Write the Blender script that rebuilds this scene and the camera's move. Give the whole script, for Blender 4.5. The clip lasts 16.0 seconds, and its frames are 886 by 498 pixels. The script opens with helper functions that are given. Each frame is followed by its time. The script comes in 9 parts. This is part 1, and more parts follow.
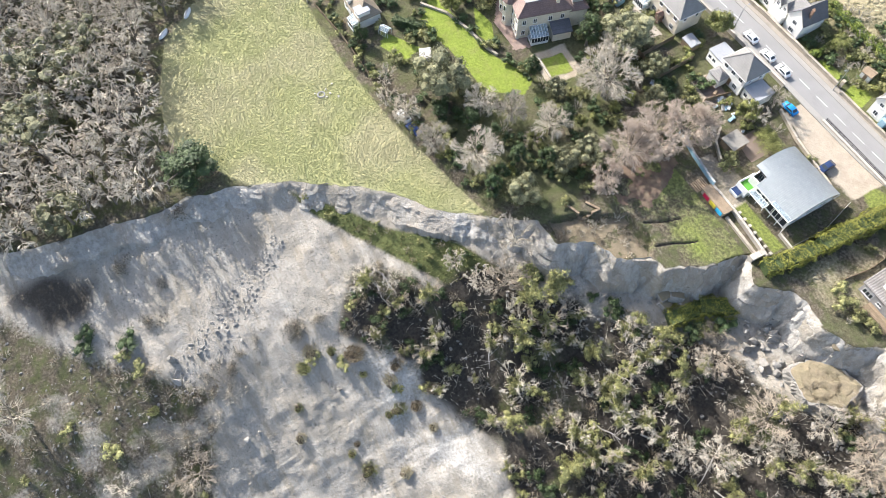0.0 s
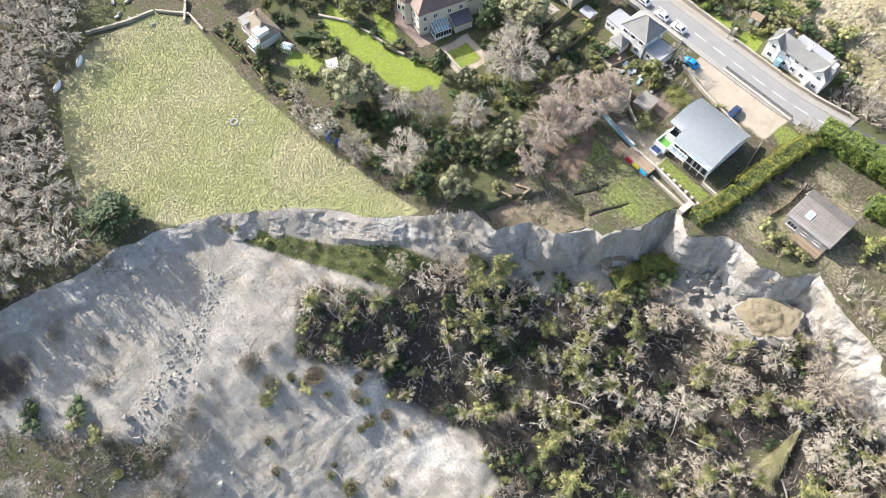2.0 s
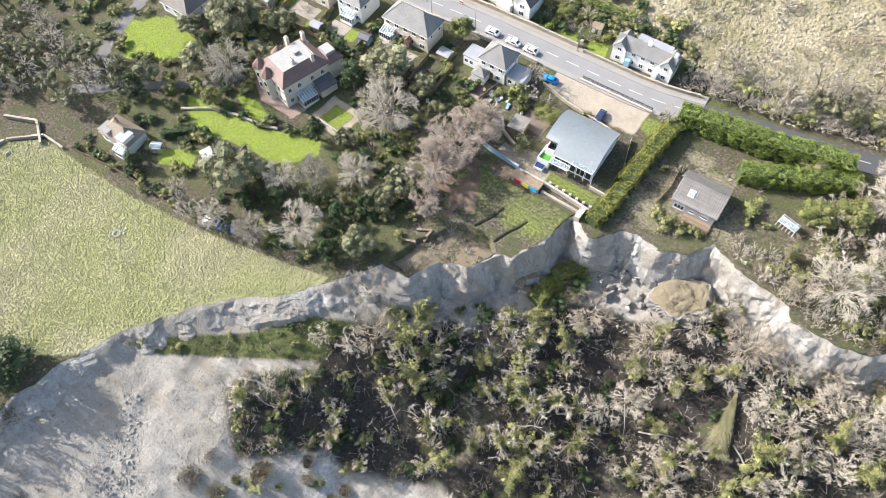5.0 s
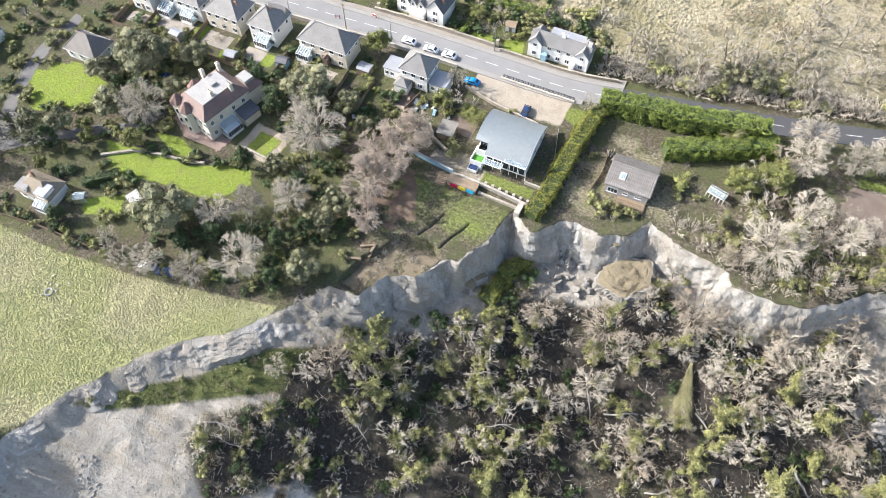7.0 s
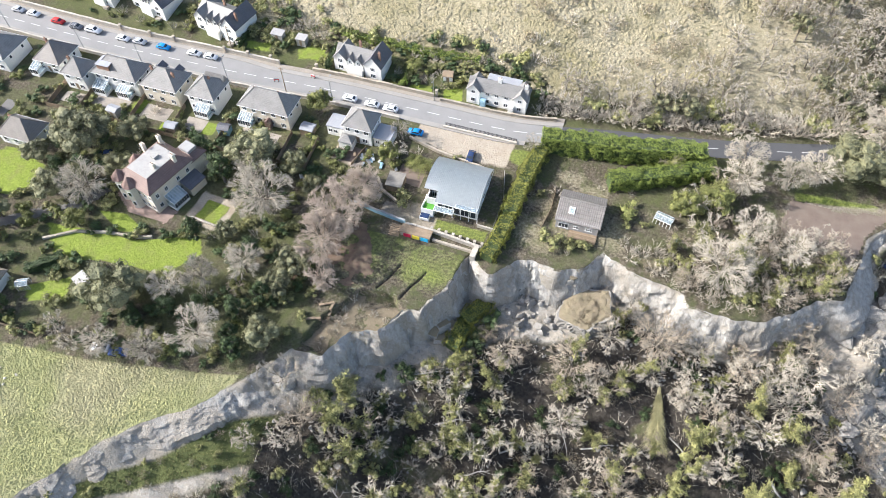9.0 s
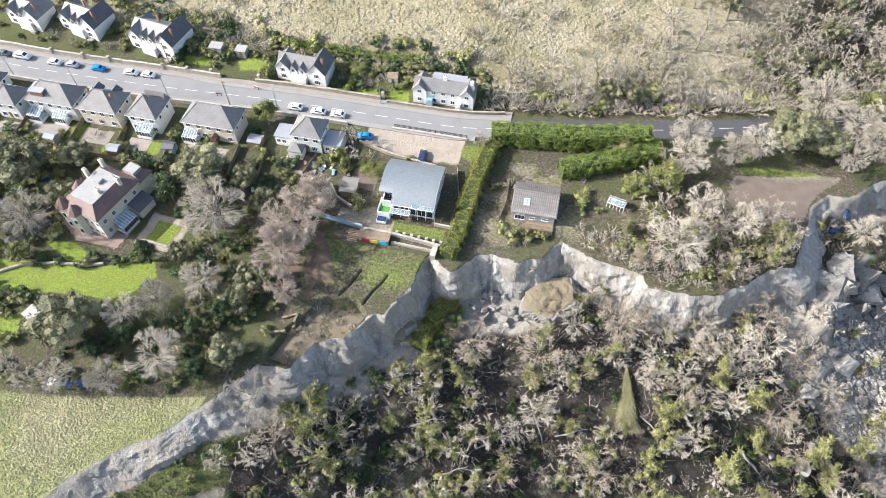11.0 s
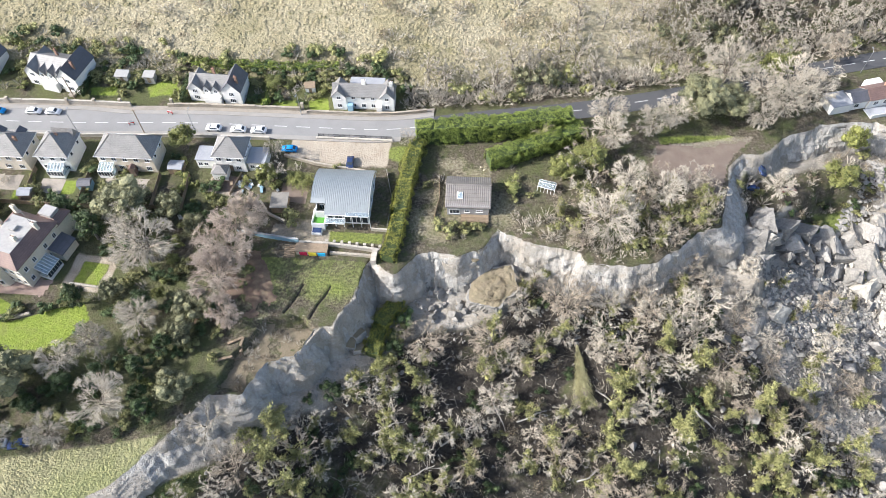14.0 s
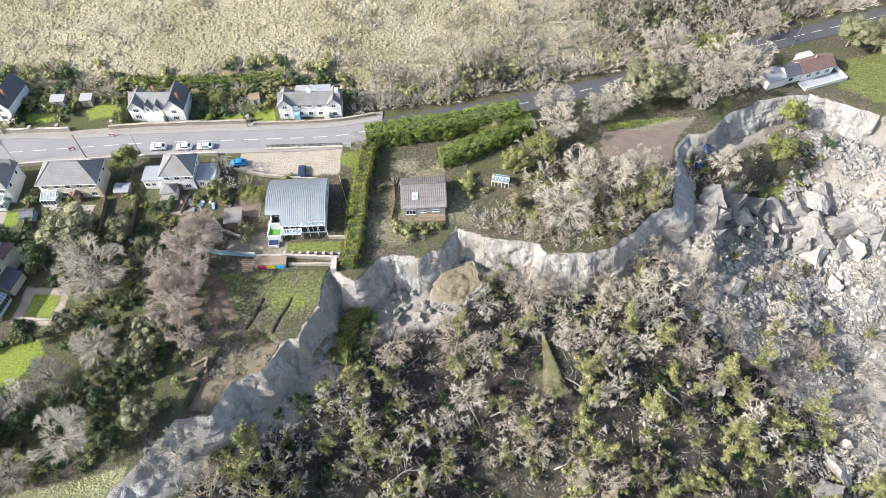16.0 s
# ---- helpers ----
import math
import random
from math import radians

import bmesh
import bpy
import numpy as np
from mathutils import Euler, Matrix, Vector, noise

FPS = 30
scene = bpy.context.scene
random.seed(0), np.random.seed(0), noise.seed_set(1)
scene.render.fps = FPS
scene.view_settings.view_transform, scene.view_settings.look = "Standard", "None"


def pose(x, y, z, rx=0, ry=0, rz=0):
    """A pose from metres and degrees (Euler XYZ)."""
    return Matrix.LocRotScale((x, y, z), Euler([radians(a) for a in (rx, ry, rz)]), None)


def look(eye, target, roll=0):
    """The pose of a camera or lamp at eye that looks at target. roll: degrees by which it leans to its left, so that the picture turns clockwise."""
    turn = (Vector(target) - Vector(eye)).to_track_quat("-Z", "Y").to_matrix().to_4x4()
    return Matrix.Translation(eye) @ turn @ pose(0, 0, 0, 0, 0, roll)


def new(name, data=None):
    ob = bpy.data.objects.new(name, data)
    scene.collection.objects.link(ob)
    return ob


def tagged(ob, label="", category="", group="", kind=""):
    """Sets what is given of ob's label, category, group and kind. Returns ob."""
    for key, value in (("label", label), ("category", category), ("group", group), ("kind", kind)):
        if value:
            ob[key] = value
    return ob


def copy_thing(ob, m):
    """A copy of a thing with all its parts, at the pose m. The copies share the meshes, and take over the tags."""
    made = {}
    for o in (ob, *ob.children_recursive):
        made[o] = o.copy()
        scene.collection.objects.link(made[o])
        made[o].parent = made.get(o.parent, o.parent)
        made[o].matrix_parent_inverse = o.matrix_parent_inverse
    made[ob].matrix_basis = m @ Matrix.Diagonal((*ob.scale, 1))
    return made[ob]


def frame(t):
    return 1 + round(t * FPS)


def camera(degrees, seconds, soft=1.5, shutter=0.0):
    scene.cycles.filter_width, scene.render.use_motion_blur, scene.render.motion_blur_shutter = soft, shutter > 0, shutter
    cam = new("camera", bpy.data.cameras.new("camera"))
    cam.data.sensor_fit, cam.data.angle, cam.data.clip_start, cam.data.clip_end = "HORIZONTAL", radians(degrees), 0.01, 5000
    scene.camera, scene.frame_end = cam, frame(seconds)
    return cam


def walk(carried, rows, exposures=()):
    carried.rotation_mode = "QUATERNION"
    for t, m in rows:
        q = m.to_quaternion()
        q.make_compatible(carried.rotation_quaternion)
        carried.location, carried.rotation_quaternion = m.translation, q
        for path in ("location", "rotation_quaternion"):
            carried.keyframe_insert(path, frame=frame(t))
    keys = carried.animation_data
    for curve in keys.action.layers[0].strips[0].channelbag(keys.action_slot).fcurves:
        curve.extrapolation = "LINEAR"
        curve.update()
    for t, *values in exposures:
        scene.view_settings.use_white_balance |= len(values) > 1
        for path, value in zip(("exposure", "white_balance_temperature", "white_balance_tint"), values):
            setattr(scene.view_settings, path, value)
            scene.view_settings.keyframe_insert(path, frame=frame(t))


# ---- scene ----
EYE = 130.0
cam = camera(65.74, 16.0, soft=0.75)
# seconds, yaw to the left, pitch up, roll: the drone hovers and pans
ROWS = [
    (0.0, 61.16, -63.97, -0.09), (0.5, 58.35, -63.96, -0.14), (1.0, 55.58, -63.95, -0.21), (1.5, 52.82, -63.93, -0.27), (2.0, 50.07, -63.91, -0.31), (2.5, 47.32, -63.86, -0.36),
    (3.0, 44.57, -62.94, -0.39), (3.5, 41.91, -61.77, -0.40), (4.0, 39.30, -60.61, -0.38), (4.2, 38.28, -60.22, -0.37), (4.5, 36.83, -59.92, -0.36), (5.2, 33.55, -59.78, -0.34),
    (6.0, 29.98, -59.76, -0.32), (6.5, 27.76, -59.58, -0.31), (7.0, 25.50, -59.02, -0.31), (7.5, 23.47, -58.03, -0.37), (8.0, 21.90, -56.83, -0.40), (8.5, 20.42, -55.67, -0.42), (9.0, 18.93, -54.99, -0.44),
    (9.3, 18.03, -54.93, -0.45), (10.0, 15.97, -54.98, -0.47), (10.8, 13.63, -55.02, -0.49), (11.5, 11.58, -55.03, -0.50), (12.0, 10.10, -55.05, -0.52), (12.5, 8.64, -55.06, -0.55), (13.0, 7.18, -55.08, -0.59),
    (13.5, 5.72, -55.09, -0.61), (14.0, 4.26, -55.09, -0.63), (14.5, 2.81, -55.09, -0.64), (15.0, 1.34, -55.09, -0.65), (15.5, -0.15, -55.09, -0.63), (16.0, -1.62, -55.10, -0.58),
]
walk(cam, [(t, pose(0, 0, EYE, 90 + pitch, 0, yaw) @ pose(0, 0, 0, 0, 0, roll)) for t, yaw, pitch, roll in ROWS],
     exposures=[(0.0, 1.52, 6500, 10), (4.0, 1.43, 6430, 10), (9.0, 1.32, 6280, 10), (16.0, 1.22, 6250, 10)])

# ---- light ----
SUN_FROM, SUN_UP = radians(192), radians(33)     # compass of the sun in the plan (from +x, anticlockwise), and its height
sun_way = Vector((math.cos(SUN_FROM) * math.cos(SUN_UP), math.sin(SUN_FROM) * math.cos(SUN_UP), math.sin(SUN_UP)))
world = bpy.data.worlds.new("sky")
scene.world = world
world.use_nodes = True
sky = world.node_tree.nodes.new("ShaderNodeTexSky")
sky.sky_type, sky.sun_disc = "NISHITA", False
sky.sun_elevation, sky.sun_rotation = SUN_UP, math.pi / 2 - SUN_FROM
sky.air_density, sky.dust_density, sky.ozone_density = 1.0, 3.0, 0.9
world.node_tree.links.new(sky.outputs[0], world.node_tree.nodes["Background"].inputs[0])
world.node_tree.nodes["Background"].inputs[1].default_value = 0.111
sun = new("sun", bpy.data.lights.new("sun", "SUN"))
sun.data.energy, sun.data.angle, sun.data.color = 3.3, radians(0.6), (1.0, 0.965, 0.93)
sun.matrix_world = look(sun_way * 300, (0, 0, 0))
# ---- materials ----
def material(name, rough=0.9, metal=0.0):
    m = bpy.data.materials.new(name)
    m.use_nodes = True
    b = m.node_tree.nodes["Principled BSDF"]
    b.inputs["Roughness"].default_value, b.inputs["Metallic"].default_value = rough, metal
    b.inputs["Specular IOR Level"].default_value = 0.3
    return m, m.node_tree.nodes, m.node_tree.links, b


def noise_node(n, l, vec, scale, detail=5.0, rough=0.6, kind="noise"):
    t = n.new("ShaderNodeTexNoise" if kind == "noise" else "ShaderNodeTexVoronoi")
    t.inputs["Scale"].default_value = scale
    if kind == "noise":
        t.inputs["Detail"].default_value, t.inputs["Roughness"].default_value = detail, rough
    l.new(vec, t.inputs["Vector"])
    return t.outputs["Fac" if kind == "noise" else "Distance"]


def ramp(n, l, fac, stops):
    r = n.new("ShaderNodeValToRGB")
    els = r.color_ramp.elements
    while len(els) < len(stops):
        els.new(0.5)
    for e, (p, c) in zip(els, stops):
        e.position, e.color = p, (*c, 1) if len(c) == 3 else c
    l.new(fac, r.inputs[0])
    return r.outputs[0]


def mix(n, l, fac, a, b, blend="MIX"):
    m = n.new("ShaderNodeMix")
    m.data_type, m.blend_type = "RGBA", blend
    for s, v in ((m.inputs[0], fac), (m.inputs[6], a), (m.inputs[7], b)):
        if isinstance(v, bpy.types.NodeSocket):
            l.new(v, s)
        else:
            s.default_value = v if isinstance(v, float) else (*v, 1)
    return m.outputs[2]


def calc(n, l, op, a, b=0.0, clamp=False):
    m = n.new("ShaderNodeMath")
    m.operation, m.use_clamp = op, clamp
    for s, v in ((m.inputs[0], a), (m.inputs[1], b)):
        if isinstance(v, bpy.types.NodeSocket):
            l.new(v, s)
        else:
            s.default_value = v
    return m.outputs[0]


def bump(n, l, bsdf, height, strength=0.5, dist=0.1):
    b = n.new("ShaderNodeBump")
    b.inputs["Strength"].default_value, b.inputs["Distance"].default_value = strength, dist
    l.new(height, b.inputs["Height"])
    l.new(b.outputs[0], bsdf.inputs["Normal"])


def shade(c, k):
    return tuple(min(1.0, v * k) for v in c)


def surface(name, colour, rough=0.9, metal=0.0, fine=6.0, coarse=0.4, spread=0.25, vary=0.15, relief=0.03, world_space=False, second=None):
    """A plain surface with grain at two scales, and a little difference from piece to piece."""
    m, n, l, b = material(name, rough, metal)
    if world_space:
        vec = n.new("ShaderNodeNewGeometry").outputs["Position"]
    else:
        vec = n.new("ShaderNodeTexCoord").outputs["Object"]
    f1, f2 = noise_node(n, l, vec, fine), noise_node(n, l, vec, coarse, 4.0)
    other = second or shade(colour, 1 - spread)
    c = mix(n, l, ramp(n, l, f2, [(0.35, (0, 0, 0)), (0.65, (1, 1, 1))]), colour, other)
    c = mix(n, l, ramp(n, l, f1, [(0.3, (0, 0, 0)), (0.75, (1, 1, 1))]), c, shade(colour, 1 + spread * 0.6))
    if vary:
        info = n.new("ShaderNodeObjectInfo").outputs["Random"]
        hsv = n.new("ShaderNodeHueSaturation")
        l.new(calc(n, l, "MULTIPLY_ADD", info, vary * 2), hsv.inputs["Value"])
        hsv.inputs["Value"].links[0].from_node.inputs[2].default_value = 1 - vary
        l.new(c, hsv.inputs["Color"])
        c = hsv.outputs[0]
    l.new(c, b.inputs["Base Color"])
    if relief:
        bump(n, l, b, f1, 0.6, relief)
    return m


def ground_material():
    m, n, l, b = material("ground_surface", 0.95)
    b.inputs["Specular IOR Level"].default_value = 0.12
    pos = n.new("ShaderNodeNewGeometry").outputs["Position"]
    a1, a2 = n.new("ShaderNodeAttribute"), n.new("ShaderNodeAttribute")
    a1.attribute_name, a2.attribute_name = "cover_a", "cover_b"
    s1, s2 = n.new("ShaderNodeSeparateColor"), n.new("ShaderNodeSeparateColor")
    l.new(a1.outputs["Color"], s1.inputs[0])
    l.new(a2.outputs["Color"], s2.inputs[0])
    n_big, n_mid, n_fine, n_grit = (noise_node(n, l, pos, s, 6.0, 0.65) for s in (0.045, 0.3, 1.6, 7.0))
    edge = calc(n, l, "MULTIPLY_ADD", n_fine, 0.5)
    edge.node.inputs[2].default_value = -0.25

    def cover(mask, gain=2.2):
        v = calc(n, l, "ADD", mask, edge)
        v = calc(n, l, "MULTIPLY_ADD", v, gain, True)
        v.node.inputs[2].default_value = 0.5 - gain / 2
        return v
    # leaf litter and brown undergrowth
    col = ramp(n, l, n_fine, [(0.3, (0.05, 0.042, 0.03)), (0.5, (0.115, 0.098, 0.072)), (0.7, (0.22, 0.19, 0.145))])
    col = mix(n, l, ramp(n, l, n_mid, [(0.45, (0, 0, 0)), (0.65, (1, 1, 1))]), col, (0.09, 0.1, 0.045))
    # green undergrowth
    grn = ramp(n, l, n_grit, [(0.3, (0.05, 0.062, 0.025)), (0.55, (0.115, 0.13, 0.05)), (0.75, (0.21, 0.22, 0.1))])
    col = mix(n, l, cover(s2.outputs["Green"]), col, grn)
    # dry tussock hillside
    tus = ramp(n, l, n_fine, [(0.28, (0.2, 0.176, 0.115)), (0.5, (0.385, 0.34, 0.232)), (0.72, (0.52, 0.468, 0.335))])
    tus = mix(n, l, ramp(n, l, n_big, [(0.42, (0, 0, 0)), (0.62, (1, 1, 1))]), tus, (0.28, 0.25, 0.15))
    tus = mix(n, l, ramp(n, l, n_mid, [(0.56, (0, 0, 0)), (0.74, (1, 1, 1))]), tus, (0.16, 0.15, 0.07))
    col = mix(n, l, cover(s2.outputs["Red"]), col, tus)
    # pasture
    fld = ramp(n, l, n_grit, [(0.3, (0.24, 0.227, 0.122)), (0.5, (0.345, 0.325, 0.188)), (0.7, (0.435, 0.405, 0.262))])
    fld = mix(n, l, ramp(n, l, n_big, [(0.42, (0, 0, 0)), (0.6, (0.6, 0.6, 0.6))]), fld, (0.27, 0.29, 0.115))
    col = mix(n, l, cover(s1.outputs["Red"]), col, fld)
    # mown lawns
    lawn = ramp(n, l, n_fine, [(0.3, (0.15, 0.2, 0.035)), (0.7, (0.28, 0.345, 0.07))])
    lawn = mix(n, l, ramp(n, l, n_mid, [(0.5, (0, 0, 0)), (0.75, (0.8, 0.8, 0.8))]), lawn, (0.21, 0.21, 0.08))
    col = mix(n, l, cover(s1.outputs["Green"]), col, lawn)
    # gravel and trodden earth
    grv = ramp(n, l, n_grit, [(0.3, (0.35, 0.3, 0.235)), (0.7, (0.53, 0.465, 0.375))])
    grv = mix(n, l, ramp(n, l, n_mid, [(0.45, (0, 0, 0)), (0.7, (1, 1, 1))]), grv, (0.36, 0.3, 0.23))
    col = mix(n, l, cover(a1.outputs["Alpha"]), col, grv)
    # chalky marl laid bare by the slip
    chk = ramp(n, l, n_fine, [(0.25, (0.23, 0.216, 0.194)), (0.45, (0.355, 0.34, 0.315)), (0.6, (0.41, 0.396, 0.37)), (0.8, (0.53, 0.515, 0.485))])
    chk = mix(n, l, ramp(n, l, n_mid, [(0.42, (0, 0, 0)), (0.68, (1, 1, 1))]), chk, (0.35, 0.335, 0.31))
    chk = mix(n, l, ramp(n, l, n_big, [(0.5, (0, 0, 0)), (0.68, (1, 1, 1))]), chk, (0.3, 0.28, 0.245))
    chk = mix(n, l, ramp(n, l, n_grit, [(0.62, (0, 0, 0)), (0.72, (1, 1, 1))]), chk, (0.6, 0.58, 0.54))
    run = n.new("ShaderNodeMapping")
    run.inputs["Rotation"].default_value = (0, 0, math.radians(45))
    run.inputs["Scale"].default_value = (0.16, 0.75, 0.3)
    l.new(pos, run.inputs["Vector"])
    streak = noise_node(n, l, run.outputs[0], 0.55, 7.0, 0.68)
    chk = mix(n, l, ramp(n, l, streak, [(0.5, (0, 0, 0)), (0.66, (0.75, 0.75, 0.75))]), chk, (0.27, 0.245, 0.2))
    chk = mix(n, l, ramp(n, l, streak, [(0.3, (0.6, 0.6, 0.6)), (0.42, (0, 0, 0))]), chk, (0.52, 0.505, 0.475))
    clot = noise_node(n, l, pos, 0.7, 7.0, 0.72)
    chk = mix(n, l, ramp(n, l, clot, [(0.585, (0, 0, 0)), (0.68, (0.85, 0.85, 0.85))]), chk, (0.17, 0.155, 0.13))
    chk = mix(n, l, 1.0, chk, (1.0, 0.965, 0.905), "MULTIPLY")
    col = mix(n, l, cover(s1.outputs["Blue"], 2.6), col, chk)
    wht = ramp(n, l, n_fine, [(0.3, (0.42, 0.4, 0.36)), (0.65, (0.66, 0.64, 0.6))])
    col = mix(n, l, cover(a2.outputs["Alpha"], 1.4), col, wht)
    # dark clay and fresh soil, and painted shade among the slipped trees
    soil_and_shade = ramp(n, l, n_fine, [(0.3, (0.028, 0.025, 0.022)), (0.7, (0.085, 0.075, 0.062))])
    col = mix(n, l, cover(s2.outputs["Blue"]), col, soil_and_shade)
    l.new(col, b.inputs["Base Color"])
    h = calc(n, l, "MULTIPLY_ADD", n_fine, 1.0)
    l.new(calc(n, l, "MULTIPLY", n_grit, 0.35), h.node.inputs[2])
    bump(n, l, b, h, 0.9, 0.42)
    return m


GROUND = ground_material()
# ---- land form ----
EDGE = [(-210, -75), (-125, -66), (-106, -54), (-102, -42), (-101, -30), (-98.5, -22.5), (-98.4, -13), (-96, -4), (-91, 8), (-85, 17), (-77, 27.3), (-68, 34),
        (-63, 40), (-56.6, 48), (-52.6, 53), (-46, 53.7), (-42.7, 61), (-37, 63), (-33.5, 69), (-30, 70.2), (-28, 74.6), (-25.2, 80.5),
        (-23.6, 87), (-18, 84.2), (-13, 89.6), (-9, 91), (-3.6, 89.7), (2.7, 92.6), (5.7, 98), (13, 95), (25.2, 92.6), (26.8, 90.5),
        (35.7, 90), (41.4, 90.7), (48.2, 95.4), (53.4, 100), (59, 102.3), (61.5, 110), (63.5, 121), (68, 125), (73, 126),
        (79, 131), (90, 137), (105, 139), (113.6, 135), (122, 130.4), (160, 112), (260, 90)]
ROADLINE = [(-900, 140), (-300, 131), (-186, 126), (-144, 124.6), (-107, 125.4), (-75, 127.3), (-23, 127.4),
            (-3, 132.3), (26, 137.6), (50, 144), (92, 157.5), (121, 166), (139, 171), (200, 188), (900, 390)]


def vnoise(x, y, seed=0):
    """Smooth value noise on a unit lattice, -1 to 1."""
    xi, yi = np.floor(x).astype(np.int64), np.floor(y).astype(np.int64)
    fx, fy = x - xi, y - yi
    fx, fy = fx * fx * (3 - 2 * fx), fy * fy * (3 - 2 * fy)

    def h(a, b):
        n = (a * 374761393 + b * 668265263 + seed * 974711) & 0x7FFFFFFF
        n = ((n ^ (n >> 13)) * 1274126177) & 0x7FFFFFFF
        return ((n ^ (n >> 16)) & 0xFFFF) / 32767.5 - 1
    return (h(xi, yi) * (1 - fx) + h(xi + 1, yi) * fx) * (1 - fy) + (h(xi, yi + 1) * (1 - fx) + h(xi + 1, yi + 1) * fx) * fy


def fbm(x, y, size, octaves=4, seed=0):
    s, a, out = 1.0 / size, 1.0, 0.0
    for k in range(octaves):
        out = out + a * vnoise(x * s + 17.3 * k, y * s - 9.1 * k, seed + k)
        s, a = s * 2.03, a * 0.5
    return out / 1.8


def smooth(a, b, v):
    u = np.clip((v - a) / (b - a), 0, 1)
    return u * u * (3 - 2 * u)


def line_dist(x, y, pts):
    best = np.full(np.shape(x), 1e9)
    for (ax, ay), (bx, by) in zip(pts[:-1], pts[1:]):
        dx, dy = bx - ax, by - ay
        u = np.clip(((x - ax) * dx + (y - ay) * dy) / (dx * dx + dy * dy), 0, 1)
        best = np.minimum(best, np.hypot(x - ax - u * dx, y - ay - u * dy))
    return best


def inside(x, y, pts):
    odd = np.zeros(np.shape(x), bool)
    for (ax, ay), (bx, by) in zip(pts, pts[1:] + pts[:1]):
        if ay != by:
            odd ^= ((ay > y) != (by > y)) & (x < (bx - ax) * (y - ay) / (by - ay) + ax)
    return odd


def region(x, y, pts, soft=1.0):
    """1 inside a closed outline, falling to 0 over its soft rim."""
    d = line_dist(x, y, pts + pts[:1])
    return smooth(-soft, soft, np.where(inside(x, y, pts), d, -d))


def ragged(x, y):
    """The bites and spurs by which the cliff edge strays from its plain line."""
    return 0.75 * fbm(x, y, 4.5, 3, 14) + 0.35 * fbm(x, y, 1.3, 2, 16)


def edge_dist(x, y):
    """Metres out from the cliff edge: positive over the slip, negative on the plateau."""
    d = line_dist(x, y, EDGE)
    return np.where(inside(x, y, EDGE + [(2600, 90), (2600, 2600), (-2600, 2600), (-2600, -75)]), -d, d) + ragged(x, y)


def plateau(x, y):
    yr = np.interp(x, [p[0] for p in ROADLINE], [p[1] for p in ROADLINE])
    fall = -0.05 * np.clip(yr - 9 - y, 0, 190)
    rise = np.clip(y - yr - 10, 0, 420)
    return fall + 0.3 * rise + 0.35 * smooth(14, 60, rise) * fbm(x, y, 22, 4, 5) * 4


def land(x, y):
    x, y = np.asarray(x, float), np.asarray(y, float)
    base, d = plateau(x, y), edge_dist(x, y)
    rough = d + 1.5 * fbm(x, y, 7, 3, 11) + 0.8 * fbm(x, y, 2.2, 3, 12) - 0.2
    rough = np.where(d < 0.4, np.minimum(rough, d * 1.0), rough)
    wide = 0.4 * np.clip(d - 4, 0, 60)
    west, east = smooth(0, 1, (-32 + wide - x) / (24 + 2 * wide)), smooth(35, 55, x)
    mid = 1 - west - east
    scarp = west * 3.4 + mid * 9.5 + east * 10.5
    wall = west * 4.6 + mid * 3.0 + east * 3.4 + 3.2 * smooth(56, 60, x) * smooth(74, 68, x)
    out = np.clip(rough - wall, 0, 400)
    talus = west * (0.25 * np.minimum(out, 62) + 0.10 * np.maximum(out - 62, 0)) + mid * (0.30 * np.minimum(out, 60) + 0.12 * np.maximum(out - 60, 0)) + east * (0.34 * np.minimum(out, 60) + 0.12 * np.maximum(out - 60, 0))
    drop = scarp * np.clip(rough / wall, 0, 1) ** 0.8 + talus
    ledge = smooth(62, 69, x) * smooth(136, 128, x)
    lift = 0.34 * np.clip(out, 0, 13) + 3.5 * smooth(0.5, 3, rough) - 6.5 * smooth(12.5, 16.5, rough) - 0.1 * np.clip(rough - 13, 0, 20)
    drop = drop - ledge * np.where(rough > 0, lift, 0)
    hummock = smooth(2, 9, d) * (fbm(x, y, 13, 5, 21) * (0.4 * west + 2.3 * mid + 1.6 * east) + 0.35 * fbm(x, y, 2.4, 3, 25))
    # gullies that run down the bare western face
    flute = smooth(3, 10, d) * west * (0.32 * fbm((x + y) * 0.7, (x - y) * 0.22, 4.5, 5, 31) + 0.12 * fbm(x, y, 30, 2, 33) + 0.6 * fbm(x, y, 3.0, 4, 35) * smooth(-0.3, 0.5, fbm(x, y, 16, 2, 36)))
    crags = smooth(90, 100, x) * smooth(2, 7, d) * (1.5 * np.abs(fbm(x, y, 9, 4, 37)) + 0.7 * fbm(x, y, 3, 3, 38))
    z = np.where(rough > 0, base - np.minimum(drop, 60) + hummock + flute + crags, base)
    # the sunken garden block beside the lawn, and its crack
    slump = region(x, y, [(-47, 66), (-44.5, 71), (-36.5, 72), (-33.3, 69), (-37, 63), (-42.7, 61), (-46, 54), (-52, 55), (-50, 62)], 0.35)
    z = z - 1.7 * slump * (d < 0.3)
    for crack in ([(-40.9, 72.9), (-39.1, 76.3), (-37.9, 80.1)], [(-35.1, 71.6), (-33.6, 75.6), (-32.4, 77.6), (-31.5, 80.2)]):
        z = z - 0.45 * smooth(0.4, 0.1, line_dist(x, y, crack)) * (d < 0)
    return z + np.where(d < 0, 0.06, 0.0) * fbm(x, y, 1.6, 2, 41)
